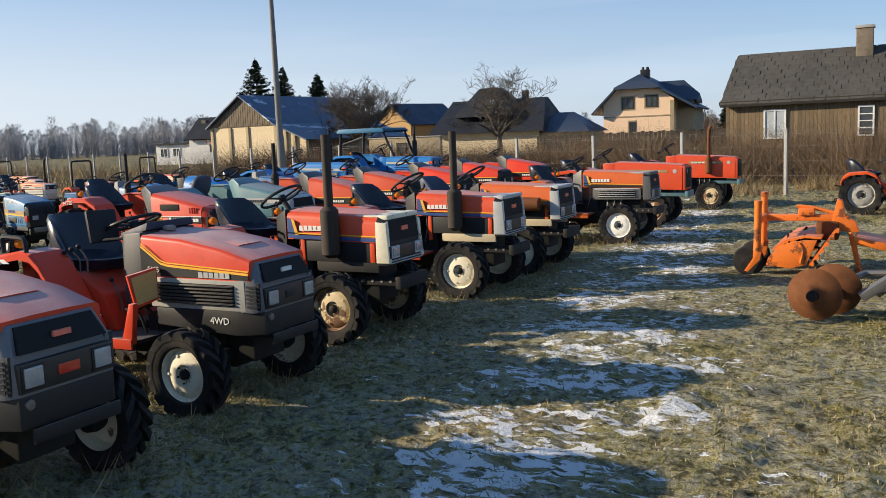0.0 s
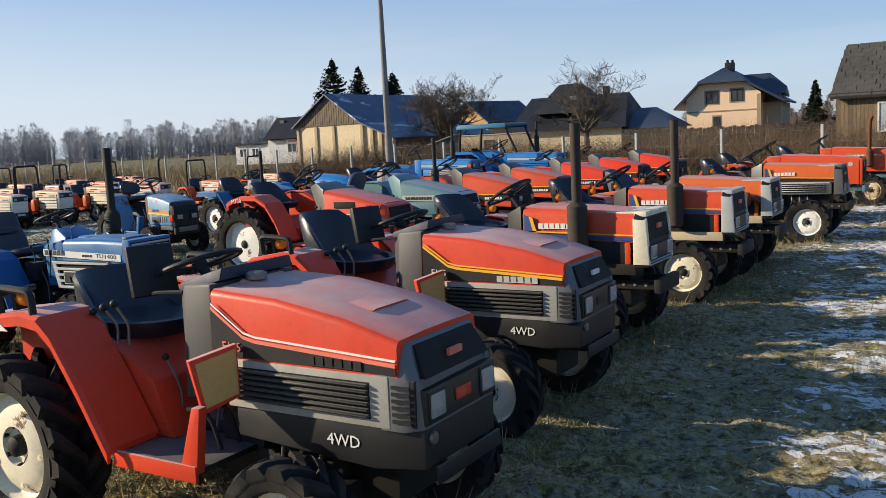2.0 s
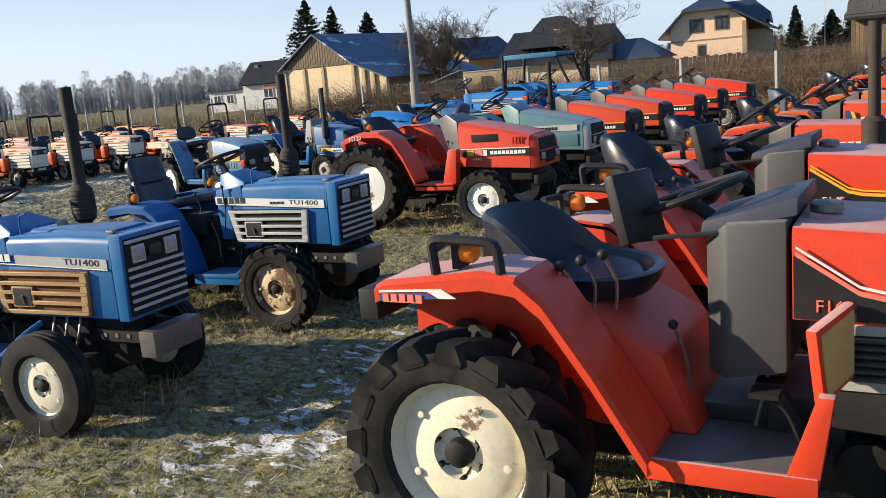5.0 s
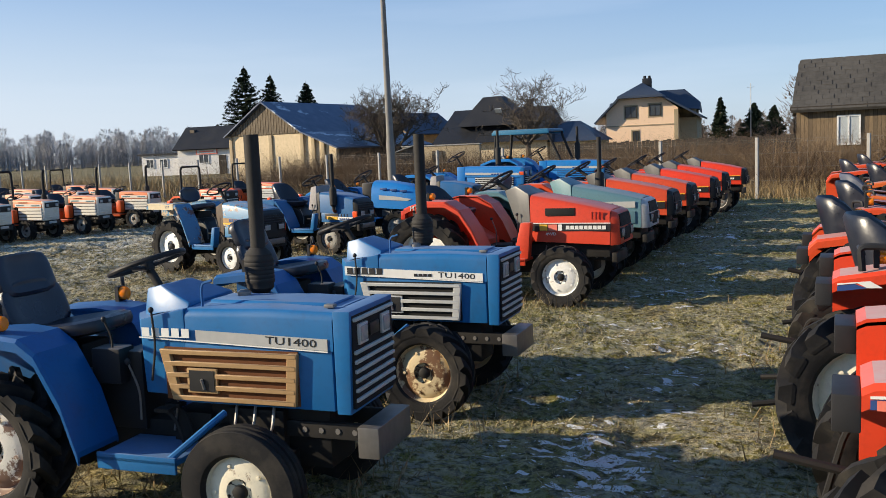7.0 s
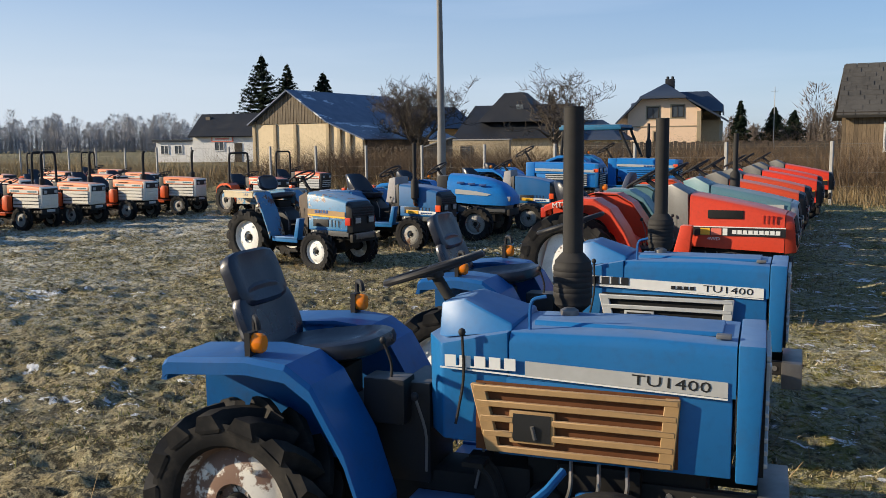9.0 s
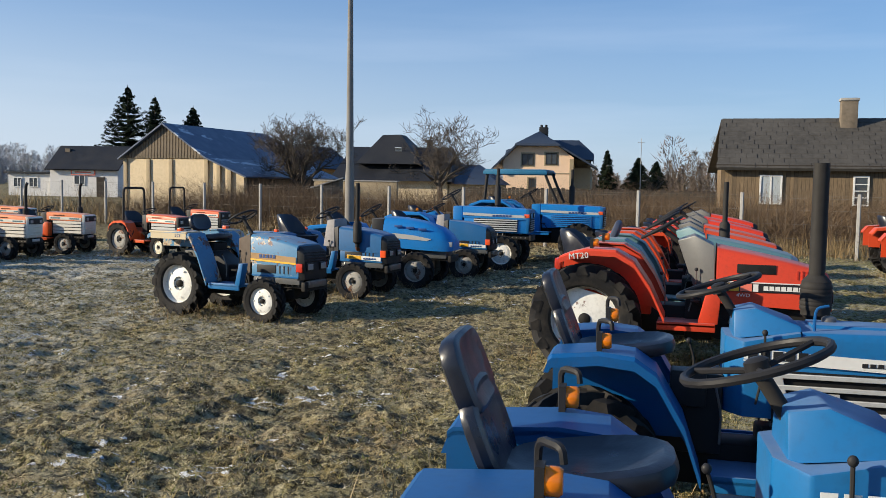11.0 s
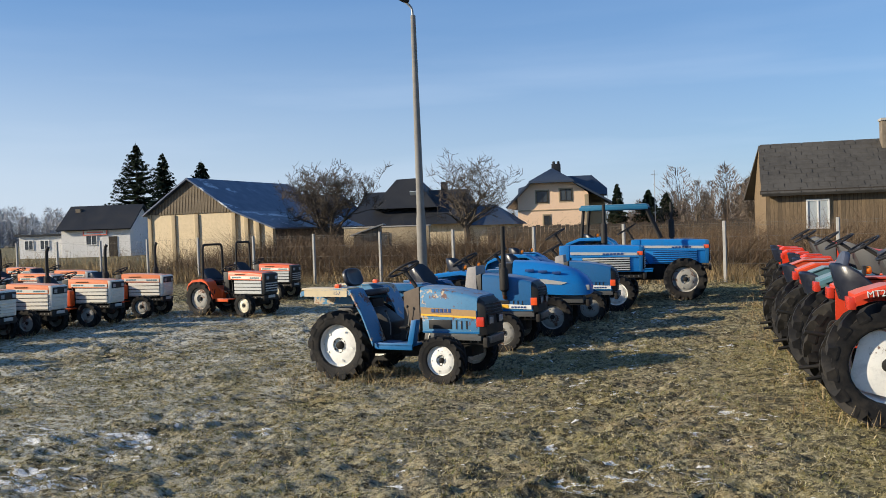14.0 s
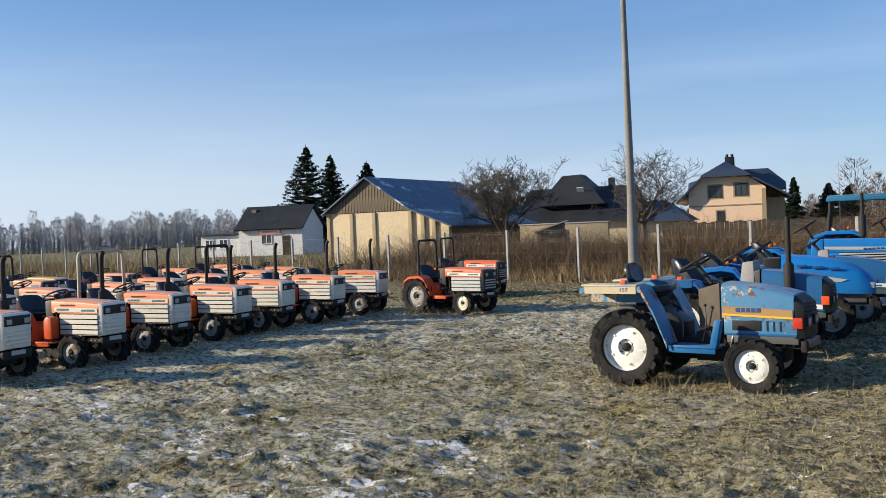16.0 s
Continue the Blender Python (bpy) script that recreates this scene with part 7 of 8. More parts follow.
# barn with plastered front, boarded gable and blue sheet roof
barn = thing("barn", pose(-39.75, 44.7, 0, 0, 0, -6.5), "old barn with stained plaster wall, board gable and blue roof", "barn")
bw, be, ba, bl = 5.85, 2.80, 4.75, 9.8
part("wall", box(B(), 0, bw, 0, bl, -0.4, be), PLASTER, barn, "stained buff plaster wall")
part("side_wall", loft(B(), [[(bw, 0.05, -0.4), (bw, 0.05, be), (bw + 2.2, 0.05, 2.0), (bw + 2.2, 0.05, -0.4)], [(bw, bl, -0.4), (bw, bl, be), (bw + 2.2, bl, 2.0), (bw + 2.2, bl, -0.4)]]), PLASTER, barn)
part("dark_side", box(B(), bw + 2.2, bw + 2.26, 0.3, bl, -0.4, 1.95), WOOD_DARK, barn)
part("gable", loft(B(), [[(0.1, -0.03, be), (bw - 0.1, -0.03, be), (bw / 2, -0.03, ba - 0.1)], [(0.1, bl, be), (bw - 0.1, bl, be), (bw / 2, bl, ba - 0.1)]]), WOOD_BARN, barn, "grey-brown board gable")
gb = finish("board", box(B(), -0.085, 0.085, -0.02, 0.02, 0, 1), WOOD_BARN)
for i in range(27):
    x = 0.25 + i * 0.205
    top = be + (ba - be - 0.12) * (1 - abs(x - bw / 2) / (bw / 2))
    if top - be > 0.12:
        part("board", gb, WOOD_BARN, barn, "", pose(x, -0.055, be) @ Matrix.Diagonal((1, 1, top - be, 1)))
for x in (0.12, 1.75, 3.3, 5.7, 6.5, 7.2):
    part("pilaster", box(B(), x - 0.12, x + 0.12, -0.10, 0.02, -0.4, be - 0.05 if x < 5.8 else be - 0.4 * (x - bw)), TAN_STONE, barn, bevel=0.02)
slab([(bw / 2, -0.35, ba), (bw / 2, bl + 0.3, ba), (-0.22, bl + 0.3, be - 0.02), (-0.22, -0.35, be - 0.02)], 0.08, ROOF_BLUE, barn, "roof", "blue-grey sheet roof")
slab([(bw / 2, -0.35, ba), (bw / 2, bl + 0.3, ba), (bw + 0.05, bl + 0.3, be + 0.02), (bw + 0.05, -0.35, be + 0.02)], 0.08, ROOF_BLUE, barn)
slab([(bw + 0.02, -0.35, be + 0.05), (bw + 0.02, bl + 0.3, be + 0.05), (bw + 2.6, bl + 0.3, 1.85), (bw + 2.6, -0.35, 1.85)], 0.08, ROOF_BLUE, barn)

# small grey house with a lean-to, far left
gh = thing("grey_house", pose(-67.2, 72.0, 0, 0, 0, 8), "small grey-white house with dark roof and lean-to", "house")
part("wall", box(B(), 0, 6.8, 0, 4.8, -0.4, 2.7), GREY_WALL, gh)
part("gable", loft(B(), [[(0, 0.0, 2.7), (0, 4.8, 2.7), (0, 2.4, 4.6)], [(6.8, 0.0, 2.7), (6.8, 4.8, 2.7), (6.8, 2.4, 4.6)]]), GREY_WALL, gh)
slab([(-0.3, -0.5, 2.5), (7.1, -0.5, 2.5), (7.1, 2.4, 4.8), (-0.3, 2.4, 4.8)], 0.12, ROOF_DARK, gh, "roof", "dark roof")
slab([(-0.3, 5.3, 2.5), (7.1, 5.3, 2.5), (7.1, 2.4, 4.8), (-0.3, 2.4, 4.8)], 0.12, ROOF_DARK, gh)
part("chimney", box(B(), 0.6, 1.1, 1.6, 2.1, 3.4, 4.5), BRICK, gh)
lt = part("lean_to", box(B(), -4.6, 0.0, 0.5, 5.0, -0.4, 2.0), GREY_WALL, gh)
part("lean_to_roof", box(B(), -4.9, 0.1, 0.2, 5.2, 2.05, 2.2), ROOF_DARK, gh)
for x in (-3.6, -2.0):
    window(gh, pose(x, 0.48, 1.2), 0.8, 0.8, PANE, WHITE_WOOD, 1, 0)
window(gh, pose(3.0, -0.02, 1.5), 1.0, 0.8, PANE, WHITE_WOOD, 1, 0)
sg = part("sign_board", box(B(), 2.2, 4.6, -0.12, -0.06, 1.95, 2.5), DECAL_P, gh, "red and white sign board")
part("sign_face", box(B(), 2.32, 4.48, -0.14, -0.122, 2.04, 2.41), DECAL_W, sg)
part("sign_bars", box(B(), 2.6, 4.2, -0.15, -0.142, 2.17, 2.29), DECAL_P, sg)
part("door", box(B(), 4.7, 5.5, -0.06, 0.0, -0.3, 1.8), WOOD_DARK, gh)

# cream house with half-hipped slate-blue roof
ho = thing("cream_house", pose(-26.2, 85.2, 0, 0, 0, 5), "cream plastered house with half-hipped blue-grey roof", "house")
hw, hd, eave, knee, top = 6.7, 10.0, 3.3, 5.65, 6.95
rl, kl, kr, rr2, mid = -1.1, 1.25, 5.3, 8.9, 3.3
low_z = 3.55
gable = [(0.0, -0.4), (hw, -0.4), (hw, 4.45), (kr - 0.1, knee - 0.12), (kl + 0.1, knee - 0.12), (0.0, 4.35)]
part("wall", prism(B(), gable, 0.0, hd), CREAM, ho, "cream plaster wall")
slab([(rl, -0.7, eave), (kl, -0.7, knee), (kl, hd + 0.5, knee), (rl, hd + 0.5, eave)], 0.16, ROOF_NAVY, ho, "roof", "slate-blue roof")
slab([(rr2, -0.7, low_z), (kr, -0.7, knee), (kr, hd + 0.5, knee), (rr2, hd + 0.5, low_z)], 0.16, ROOF_NAVY, ho)
part("hip", loft(B(), [[(kl - 0.12, -0.85, knee - 0.14), (kr + 0.12, -0.85, knee - 0.14), (kr + 0.12, hd + 0.5, knee - 0.14), (kl - 0.12, hd + 0.5, knee - 0.14)],
                       [(kl - 0.05, -0.80, knee + 0.06), (kr + 0.05, -0.80, knee + 0.06), (kr + 0.05, hd + 0.5, knee + 0.06), (kl - 0.05, hd + 0.5, knee + 0.06)],
                       [(mid - 0.08, 1.2, top), (mid + 0.08, 1.2, top), (mid + 0.08, hd - 1.2, top), (mid - 0.08, hd - 1.2, top)]]), ROOF_NAVY, ho, "half-hipped roof end")
ch = part("chimney", box(B(), mid - 0.1, mid + 0.75, 2.2, 3.0, 6.3, 7.45), ROOF_DARK, ho, "dark clad chimney", bevel=0.03)
for q_ in (0.0, 0.45):
    part("chimney_pot", lathe(B(), [(0.13, 7.4), (0.13, 7.7), (0.0, 7.72)], 8, pose(mid + 0.1 + q_, 2.6, 0, 90, 0, 0)), ROOF_DARK, ch)
# roof of the cross wing, and the lower dormer on the other slope
part("dormer", loft(B(), [[(mid + 0.4, 2.4, 4.4), (mid + 0.4, 5.0, 6.35), (mid + 0.4, 7.6, 4.4)], [(7.0, 2.4, 4.4), (7.0, 5.0, 6.35), (7.0, 7.6, 4.4)], [(8.5, 2.7, 4.3), (8.5, 5.0, 5.0), (8.5, 7.3, 4.3)], [(8.5, 2.7, 4.0), (8.5, 5.0, 4.0), (8.5, 7.3, 4.0)]]), ROOF_NAVY, ho, "dormer wing roof")
part("dormer_wall", box(B(), 6.5, 8.2, 2.9, 7.1, 3.2, 4.4), TAN_STONE, ho)
part("dormer", loft(B(), [[(-0.3, 3.0, 4.0), (-0.3, 4.6, 5.3), (-0.3, 6.2, 4.0)], [(mid - 0.8, 3.0, 4.0), (mid - 0.8, 4.6, 6.1), (mid - 0.8, 6.2, 4.0)]]), ROOF_NAVY, ho, "dormer wing roof")
part("porch_wall", box(B(), hw, 8.3, 1.6, hd, -0.4, 3.5), TAN_STONE, ho, "shaded side porch wall")
for x, z, w_, h_ in ((2.35, 4.2, 0.95, 0.95), (4.6, 4.3, 0.95, 0.95), (2.75, 1.95, 0.42, 0.8)):
    window(ho, pose(x, -0.02, z), w_, h_, PANE, WOOD_DARK, 1, 0)
    part("surround", box(B(), x - w_ / 2 - 0.2, x + w_ / 2 + 0.2, -0.025, 0.0, z - h_ / 2 - 0.2, z + h_ / 2 + 0.2), TAN_STONE, ho)
part("string_course", box(B(), 0.0, hw + 0.02, -0.05, 0.0, 2.88, 2.98), TAN_STONE, ho)
part("corner_trim", box(B(), hw - 0.35, hw + 0.02, -0.04, 0.0, -0.4, 4.3), TAN_STONE, ho)

# dark roofed house between the trees, with a low wing
dh = thing("dark_house", pose(-39.6, 74.5, 0, 0, 0, 3), "house with a big dark tiled roof", "house")
part("wall", box(B(), 0.8, 10.6, 0, 8, -0.4, 2.4), PLASTER, dh)
part("roof", loft(B(), [[(0.0, -0.7, 1.9), (11.2, -0.7, 1.9), (11.2, 8.7, 1.9), (0.0, 8.7, 1.9)], [(0.9, 3.4, 5.0), (10.2, 3.4, 5.0), (10.2, 4.2, 5.0), (0.9, 4.2, 5.0)]]), ROOF_DARK, dh, "long dark tiled roof")
part("roof_tower", loft(B(), [[(2.2, 0.2, 3.4), (8.2, 0.2, 3.4), (8.2, 7.0, 3.4), (2.2, 7.0, 3.4)], [(4.0, 2.6, 6.05), (5.7, 2.6, 6.1), (5.7, 4.4, 6.1), (4.0, 4.4, 6.05)]]), ROOF_DARK, dh, "higher hipped part of the roof")
part("chimney", box(B(), 7.9, 8.4, 3.4, 4.0, 4.4, 5.7), ROOF_DARK, dh)
part("skylight", box(B(), -0.30, 0.30, -0.03, 0.05, -0.42, 0.42, pose(5.9, 1.22, 4.55, 42, 0, 0)), CURTAIN, dh, "pale roof window")
part("wing_roof", loft(B(), [[(10.4, 0, 1.7), (15.2, 0, 1.7), (15.2, 7, 1.7), (10.4, 7, 1.7)], [(11.2, 3.3, 3.5), (12.8, 3.3, 3.5), (12.8, 3.7, 3.5), (11.2, 3.7, 3.5)]]), ROOF_NAVY, dh, "slate-blue wing roof")
part("wing_wall", box(B(), 10.7, 14.8, 0.5, 6.5, -0.4, 1.8), PLASTER, dh)
# low concrete garden wall and shed behind the fence
gw = thing("garden_wall", pose(-28.4, 45.5, 0, 0, 0, 2), "low stained concrete garden wall", "wall")
part("wall", box(B(), 0, 4.7, 0, 0.3, -0.3, 1.7), TAN_STONE, gw, bevel=0.02)
part("coping", box(B(), -0.05, 4.75, -0.05, 0.35, 1.7, 1.76), CONCRETE, gw, bevel=0.01)
window(gw, pose(2.2, -0.02, 1.0), 0.5, 0.7, PANE, WOOD_DARK, 0, 0)
bf = thing("board_fence", pose(-24.0, 62.0, 0, 0, 0, -3), "dark weathered board fence before the houses", "fence")
board_me = finish("board", box(B(), -0.135, 0.135, -0.015, 0.015, -0.1, 1.5), WOOD_DARK)
for i in range(62):
    part("board", board_me, WOOD_DARK, bf, "", pose(0.29 * i, 0, 0) @ Matrix.Diagonal((1, 1, 0.96 + 0.07 * ((i * 7) % 5) / 4, 1)))
part("rail", box(B(), -0.2, 18.0, 0.016, 0.06, 0.9, 0.98), WOOD_DARK, bf)
sd = thing("garden_shed", pose(-24.2, 36.0, 0, 0, 0, 15), "small old plank shed with a slanting roof", "shed")
part("wall", prism(B(), [(0, -0.2), (1.1, -0.2), (1.1, 1.7), (0, 1.35)], 0, 1.2), WOOD_BARN, sd)
slab([(-0.15, -0.15, 1.38), (1.25, -0.15, 1.82), (1.25, 1.35, 1.82), (-0.15, 1.35, 1.38)], 0.05, CONCRETE, sd)
bh = thing("yellow_house", pose(-51.0, 83.0, 0, 0, 0, -20), "ochre brick house gable behind the barn", "house")
part("wall", loft(B(), [[(0, 0, -0.3), (6, 0, -0.3), (6, 0, 3.3), (3, 0, 5.2), (0, 0, 3.3)], [(0, 7, -0.3), (6, 7, -0.3), (6, 7, 3.3), (3, 7, 5.2), (0, 7, 3.3)]]), BRICK_Y, bh)
slab([(3, -0.4, 5.4), (3, 7.4, 5.4), (6.5, 7.4, 3.1), (6.5, -0.4, 3.1)], 0.12, ROOF_NAVY, bh)
slab([(3, -0.4, 5.4), (3, 7.4, 5.4), (-0.5, 7.4, 3.1), (-0.5, -0.4, 3.1)], 0.12, ROOF_NAVY, bh)


# ---- trees, shrubs, far woods ----
def branch(bm, p, d, length, r, depth, rng, up=0.12, spread=0.75, twigs=4, least=0.0045):
    pts, radii = [p], [r]
    for i in range(4):
        d = (d + Vector((rng.uniform(-0.28, 0.28), rng.uniform(-0.28, 0.28), rng.uniform(-0.16, 0.2) + up * 0.4))).normalized()
        p = p + d * (length / 4)
        pts.append(p)
        radii.append(r * (1 - 0.16 * (i + 1)))
    tube(bm, pts, [max(q, least) for q in radii], 5 if depth > 2 else 3)
    if depth == 0:
        return
    for k in range(twigs):
        i = rng.choice((1, 2, 3, 4, 4))
        side = Vector((rng.uniform(-1, 1), rng.uniform(-1, 1), rng.uniform(-0.3, 0.75))).normalized()
        branch(bm, pts[i], (d * (1 - spread) + side * spread).normalized(), length * rng.uniform(0.45, 0.74), radii[i] * 0.66, depth - 1, rng, up, spread, twigs, least)


def bare_tree(x, y, seed, trunk, first, r, label, lean=(0, 0), depth=4, twigs=4, z=0.0, limbs=5, rise=0.65, least=0.0045):
    rng = random.Random(seed)
    t = thing("bare_tree", pose(x, y, z), label, "tree")
    tb = B()
    top = Vector((lean[0], lean[1], trunk))
    tube(tb, [(0, 0, -0.2), top * 0.5 + Vector((0.06, 0.04, 0)), top], [r * 1.25, r, r * 0.85], 8)
    part("trunk", tb, BARK, t)
    cb = B()
    for k in range(limbs):
        a = 2 * math.pi * k / limbs + rng.random()
        branch(cb, top - Vector((0, 0, 0.08 * k)), Vector((math.cos(a) * 0.9, math.sin(a) * 0.9, rise * rng.uniform(0.5, 1.4))).normalized(), first * rng.uniform(0.8, 1.15), r * 0.5, depth, rng, 0.1, 0.66, twigs, least)
    part("crown", cb, BARK, t, "fine bare branches")


bare_tree(-29.9, 47.0, 3, 1.6, 2.3, 0.20, "gnarled bare orchard tree with dense twigs", (0.1, 0), 4, 5, 0.0, 8, 0.75, 0.009)
bare_tree(-23.7, 54.0, 8, 1.9, 2.5, 0.19, "bare orchard tree with spreading crown", (-0.1, 0.2), 4, 4, 0.0, 8, 1.15, 0.010)
bare_tree(2.3, 33.0, 12, 3.2, 2.0, 0.14, "bare tree by the wooden house", (-0.3, 0), 4, 3)
bare_tree(-12.5, 95.0, 21, 1.2, 1.6, 0.12, "bare shrub-like tree behind the gardens", (0, 0), 3, 4)
bare_tree(-9.5, 105.0, 22, 2.2, 2.0, 0.12, "thin bare tree behind the gardens", (0, 0), 3, 4)


def conifer(x, y, h, r, seed, label):
    """A spruce: whorls of uneven boughs, each set with short hanging sprays."""
    rng = np.random.RandomState(seed)
    t = thing("spruce_tree", pose(x, y, 0), label, "tree")
    part("trunk", tube(B(), [(0, 0, -0.2), (0, 0, h)], [0.22, 0.03], 7), BARK, t)
    V = []
    z = h * 0.06
    while z < h * 0.985:
        f = z / h
        reach = r * 1.15 * (1 - f) ** 0.95 + 0.05
        for k in range(int(rng.randint(8, 13) * (1.15 - 0.4 * f))):
            a = rng.rand() * 2 * math.pi
            ln = reach * (0.62 + 0.58 * rng.rand() ** 0.8)
            d = np.array([math.cos(a), math.sin(a), 0.0])
            sd_ = np.array([-d[1], d[0], 0.0])
            sink = -0.50 + 0.62 * f + 0.16 * rng.randn()
            n = int(10 + ln * 8)
            u = np.sort(rng.rand(n) ** 0.75)
            c = d * (ln * u)[:, None] + np.array([0, 0, 1.0]) * (z + rng.randn() * 0.08 + ln * (sink * u + 0.22 * u * u))[:, None]
            for sgn in (-1, 1, 0):
                w = (0.05 + 0.10 * (1 - f) + 0.26 * ln * (1.05 - u)) * (0.5 + 0.8 * rng.rand(n))
                if sgn == 0:
                    w = w * 0.25
                tip = c + sd_ * (sgn * w)[:, None] + d * (0.16 + 0.30 * w)[:, None] - np.array([0, 0, 1.0]) * (0.08 + 0.38 * w * rng.rand(n) + (0.14 if sgn == 0 else 0))[:, None]
                b0 = c - d * 0.09 + np.array([0, 0, 0.03])
                b1 = c + d * 0.09 - np.array([0, 0, 0.05])
                V.append(np.stack([b0, b1, tip], 1).reshape(-1, 3))
        z += h * (0.020 + 0.012 * rng.rand()) * (1.0 - 0.35 * f)
    V.append(np.array([[-0.05, 0, h * 0.95], [0.05, 0, h * 0.95], [0, 0, h * 1.02]]))
    part("crown", slivers("crown", np.concatenate(V), SPRUCE), SPRUCE, t, "dark drooping spruce boughs")


conifer(-64.7, 80.6, 11.25, 4.0, 1, "tall dark spruce with dense boughs")
conifer(-65.1, 86.0, 10.65, 3.2, 2, "tall dark spruce with thin top")
conifer(-61.6, 88.0, 9.75, 3.5, 3, "slim dark spruce with a pointed top")
conifer(-18.6, 110.0, 6.2, 1.4, 4, "young dark spruce beside the house")
conifer(-15.0, 112.0, 5.4, 2.2, 5, "small dark fir behind the fence")
conifer(-13.0, 115.0, 5.0, 2.0, 6, "small bushy fir behind the fence")


def twig_cloud(name, spots, material, label, category, seed, height, spread, n, lean=0.8):
    """Uncounted upright twigs and stalks, each a thin sliver."""
    r = np.random.RandomState(seed)
    P = []
    for x0, y0, x1, y1, k in spots:
        u = r.rand(k)
        P.append(np.stack([x0 + (x1 - x0) * u + r.randn(k) * spread, y0 + (y1 - y0) * u + r.randn(k) * spread], -1))
    P = np.concatenate(P)
    clump = value_noise(LAT[1], P[:, 0] * 0.7, P[:, 1] * 0.7)
    H = height * (0.25 + 0.9 * r.rand(len(P)) * clump * 1.6)
    P, H = P[clump > 0.34], H[clump > 0.34]
    return blades(name, P, H, np.full(len(P), n), material, lean, seed, label, category)


twig_cloud("dry_weeds", [(3, 21.4, -30, 30.5, 26000)], STRAW, "band of dry straw-coloured weeds along the fence", "weeds", 7, 0.5, 0.9, 0.007)
twig_cloud("brushwood", [(2, 27, -30, 34, 52000), (-14, 30, -30, 38, 22000), (4, 36, -14, 40, 16000)], TWIG, "bare brown brushwood behind the fence", "shrubs", 9, 1.45, 2.0, 0.0085, 2.6)
twig_cloud("old_reeds", [(-30, 31, -70, 46, 14000)], STRAW, "pale dry reeds in the far meadow", "weeds", 10, 0.9, 3.5, 0.016)


def far_wood(spans, seed, label, material):
    """A far bare wood: every tree a bundle of slivers round a stem."""
    r = np.random.RandomState(seed)
    V, n = [], 0
    for x0, y0, x1, y1, count, hmin, hmax in spans:
        for i in range(count):
            u = (i + r.rand()) / count
            cx, cy = x0 + (x1 - x0) * u + r.randn() * 6, y0 + (y1 - y0) * u + r.randn() * 8
            h = r.uniform(hmin, hmax)
            k = 480
            cone = i % 3 != 0
            h *= 0.78 + 0.26 * r.rand()
            u = r.rand(k)
            z0 = h * (0.02 + 0.90 * u)
            a = r.rand(k) * 2 * math.pi
            girth = h * (0.42 * (1.02 - u) ** 0.65 if cone else 0.40 * np.sin(math.pi * (0.22 + 0.74 * u)) ** 0.7)
            q = np.sqrt(r.rand(k)) * girth
            base = np.stack([cx + np.cos(a) * q * 0.75, cy + np.sin(a) * q * 0.75, z0], -1)
            ln = h * (0.05 + 0.08 * r.rand(k))
            tip = base + np.stack([np.cos(a) * ln * r.rand(k), np.sin(a) * ln * r.rand(k), ln * (0.3 + 0.6 * r.rand(k))], -1)
            base[:40, 0], base[:40, 1], base[:40, 2] = cx + r.randn(40) * 0.2, cy, -0.15
            tip[:40] = np.stack([cx + r.randn(40) * h * 0.045, np.full(40, cy), h * (0.4 + 0.4 * r.rand(40))], -1)
            side = np.stack([-np.sin(a + 1), np.cos(a + 1), np.zeros(k)], -1) * (0.05 + 0.09 * r.rand(k))[:, None]
            V.append(np.stack([base - side, base + side, tip], 1).reshape(-1, 3))
    tagged(new("far_wood", slivers("far_wood", np.concatenate(V), material)), label, "woods", kind="stuff")


far_wood([(-340, 110, -170, 270, 190, 8, 13), (-330, 150, -160, 300, 170, 9, 15), (-150, 250, -60, 310, 90, 6, 9)], 4, "bare wood on the horizon, paled as by haze", FOREST)
far_wood([(-30, 190, 10, 180, 40, 4, 7), (-6, 170, 30, 150, 70, 7, 12), (10, 150, 60, 110, 60, 8, 13), (-60, 220, -20, 200, 40, 4, 7)], 6, "bare brown-grey wood behind the gardens", COPSE)


# thin mast behind the gardens
mast = thing("antenna_mast", pose(-13.6, 92.0, 0), "thin grey antenna mast behind the gardens", "antenna")
part("pole", tube(B(), [(0, 0, -0.1), (0, 0, 6.6)], [0.05, 0.03], 8), GALV, mast)
part("aerial", tube(B(), [(-0.35, 0, 6.2), (0.35, 0, 6.2)], 0.02, 6), GALV, mast)


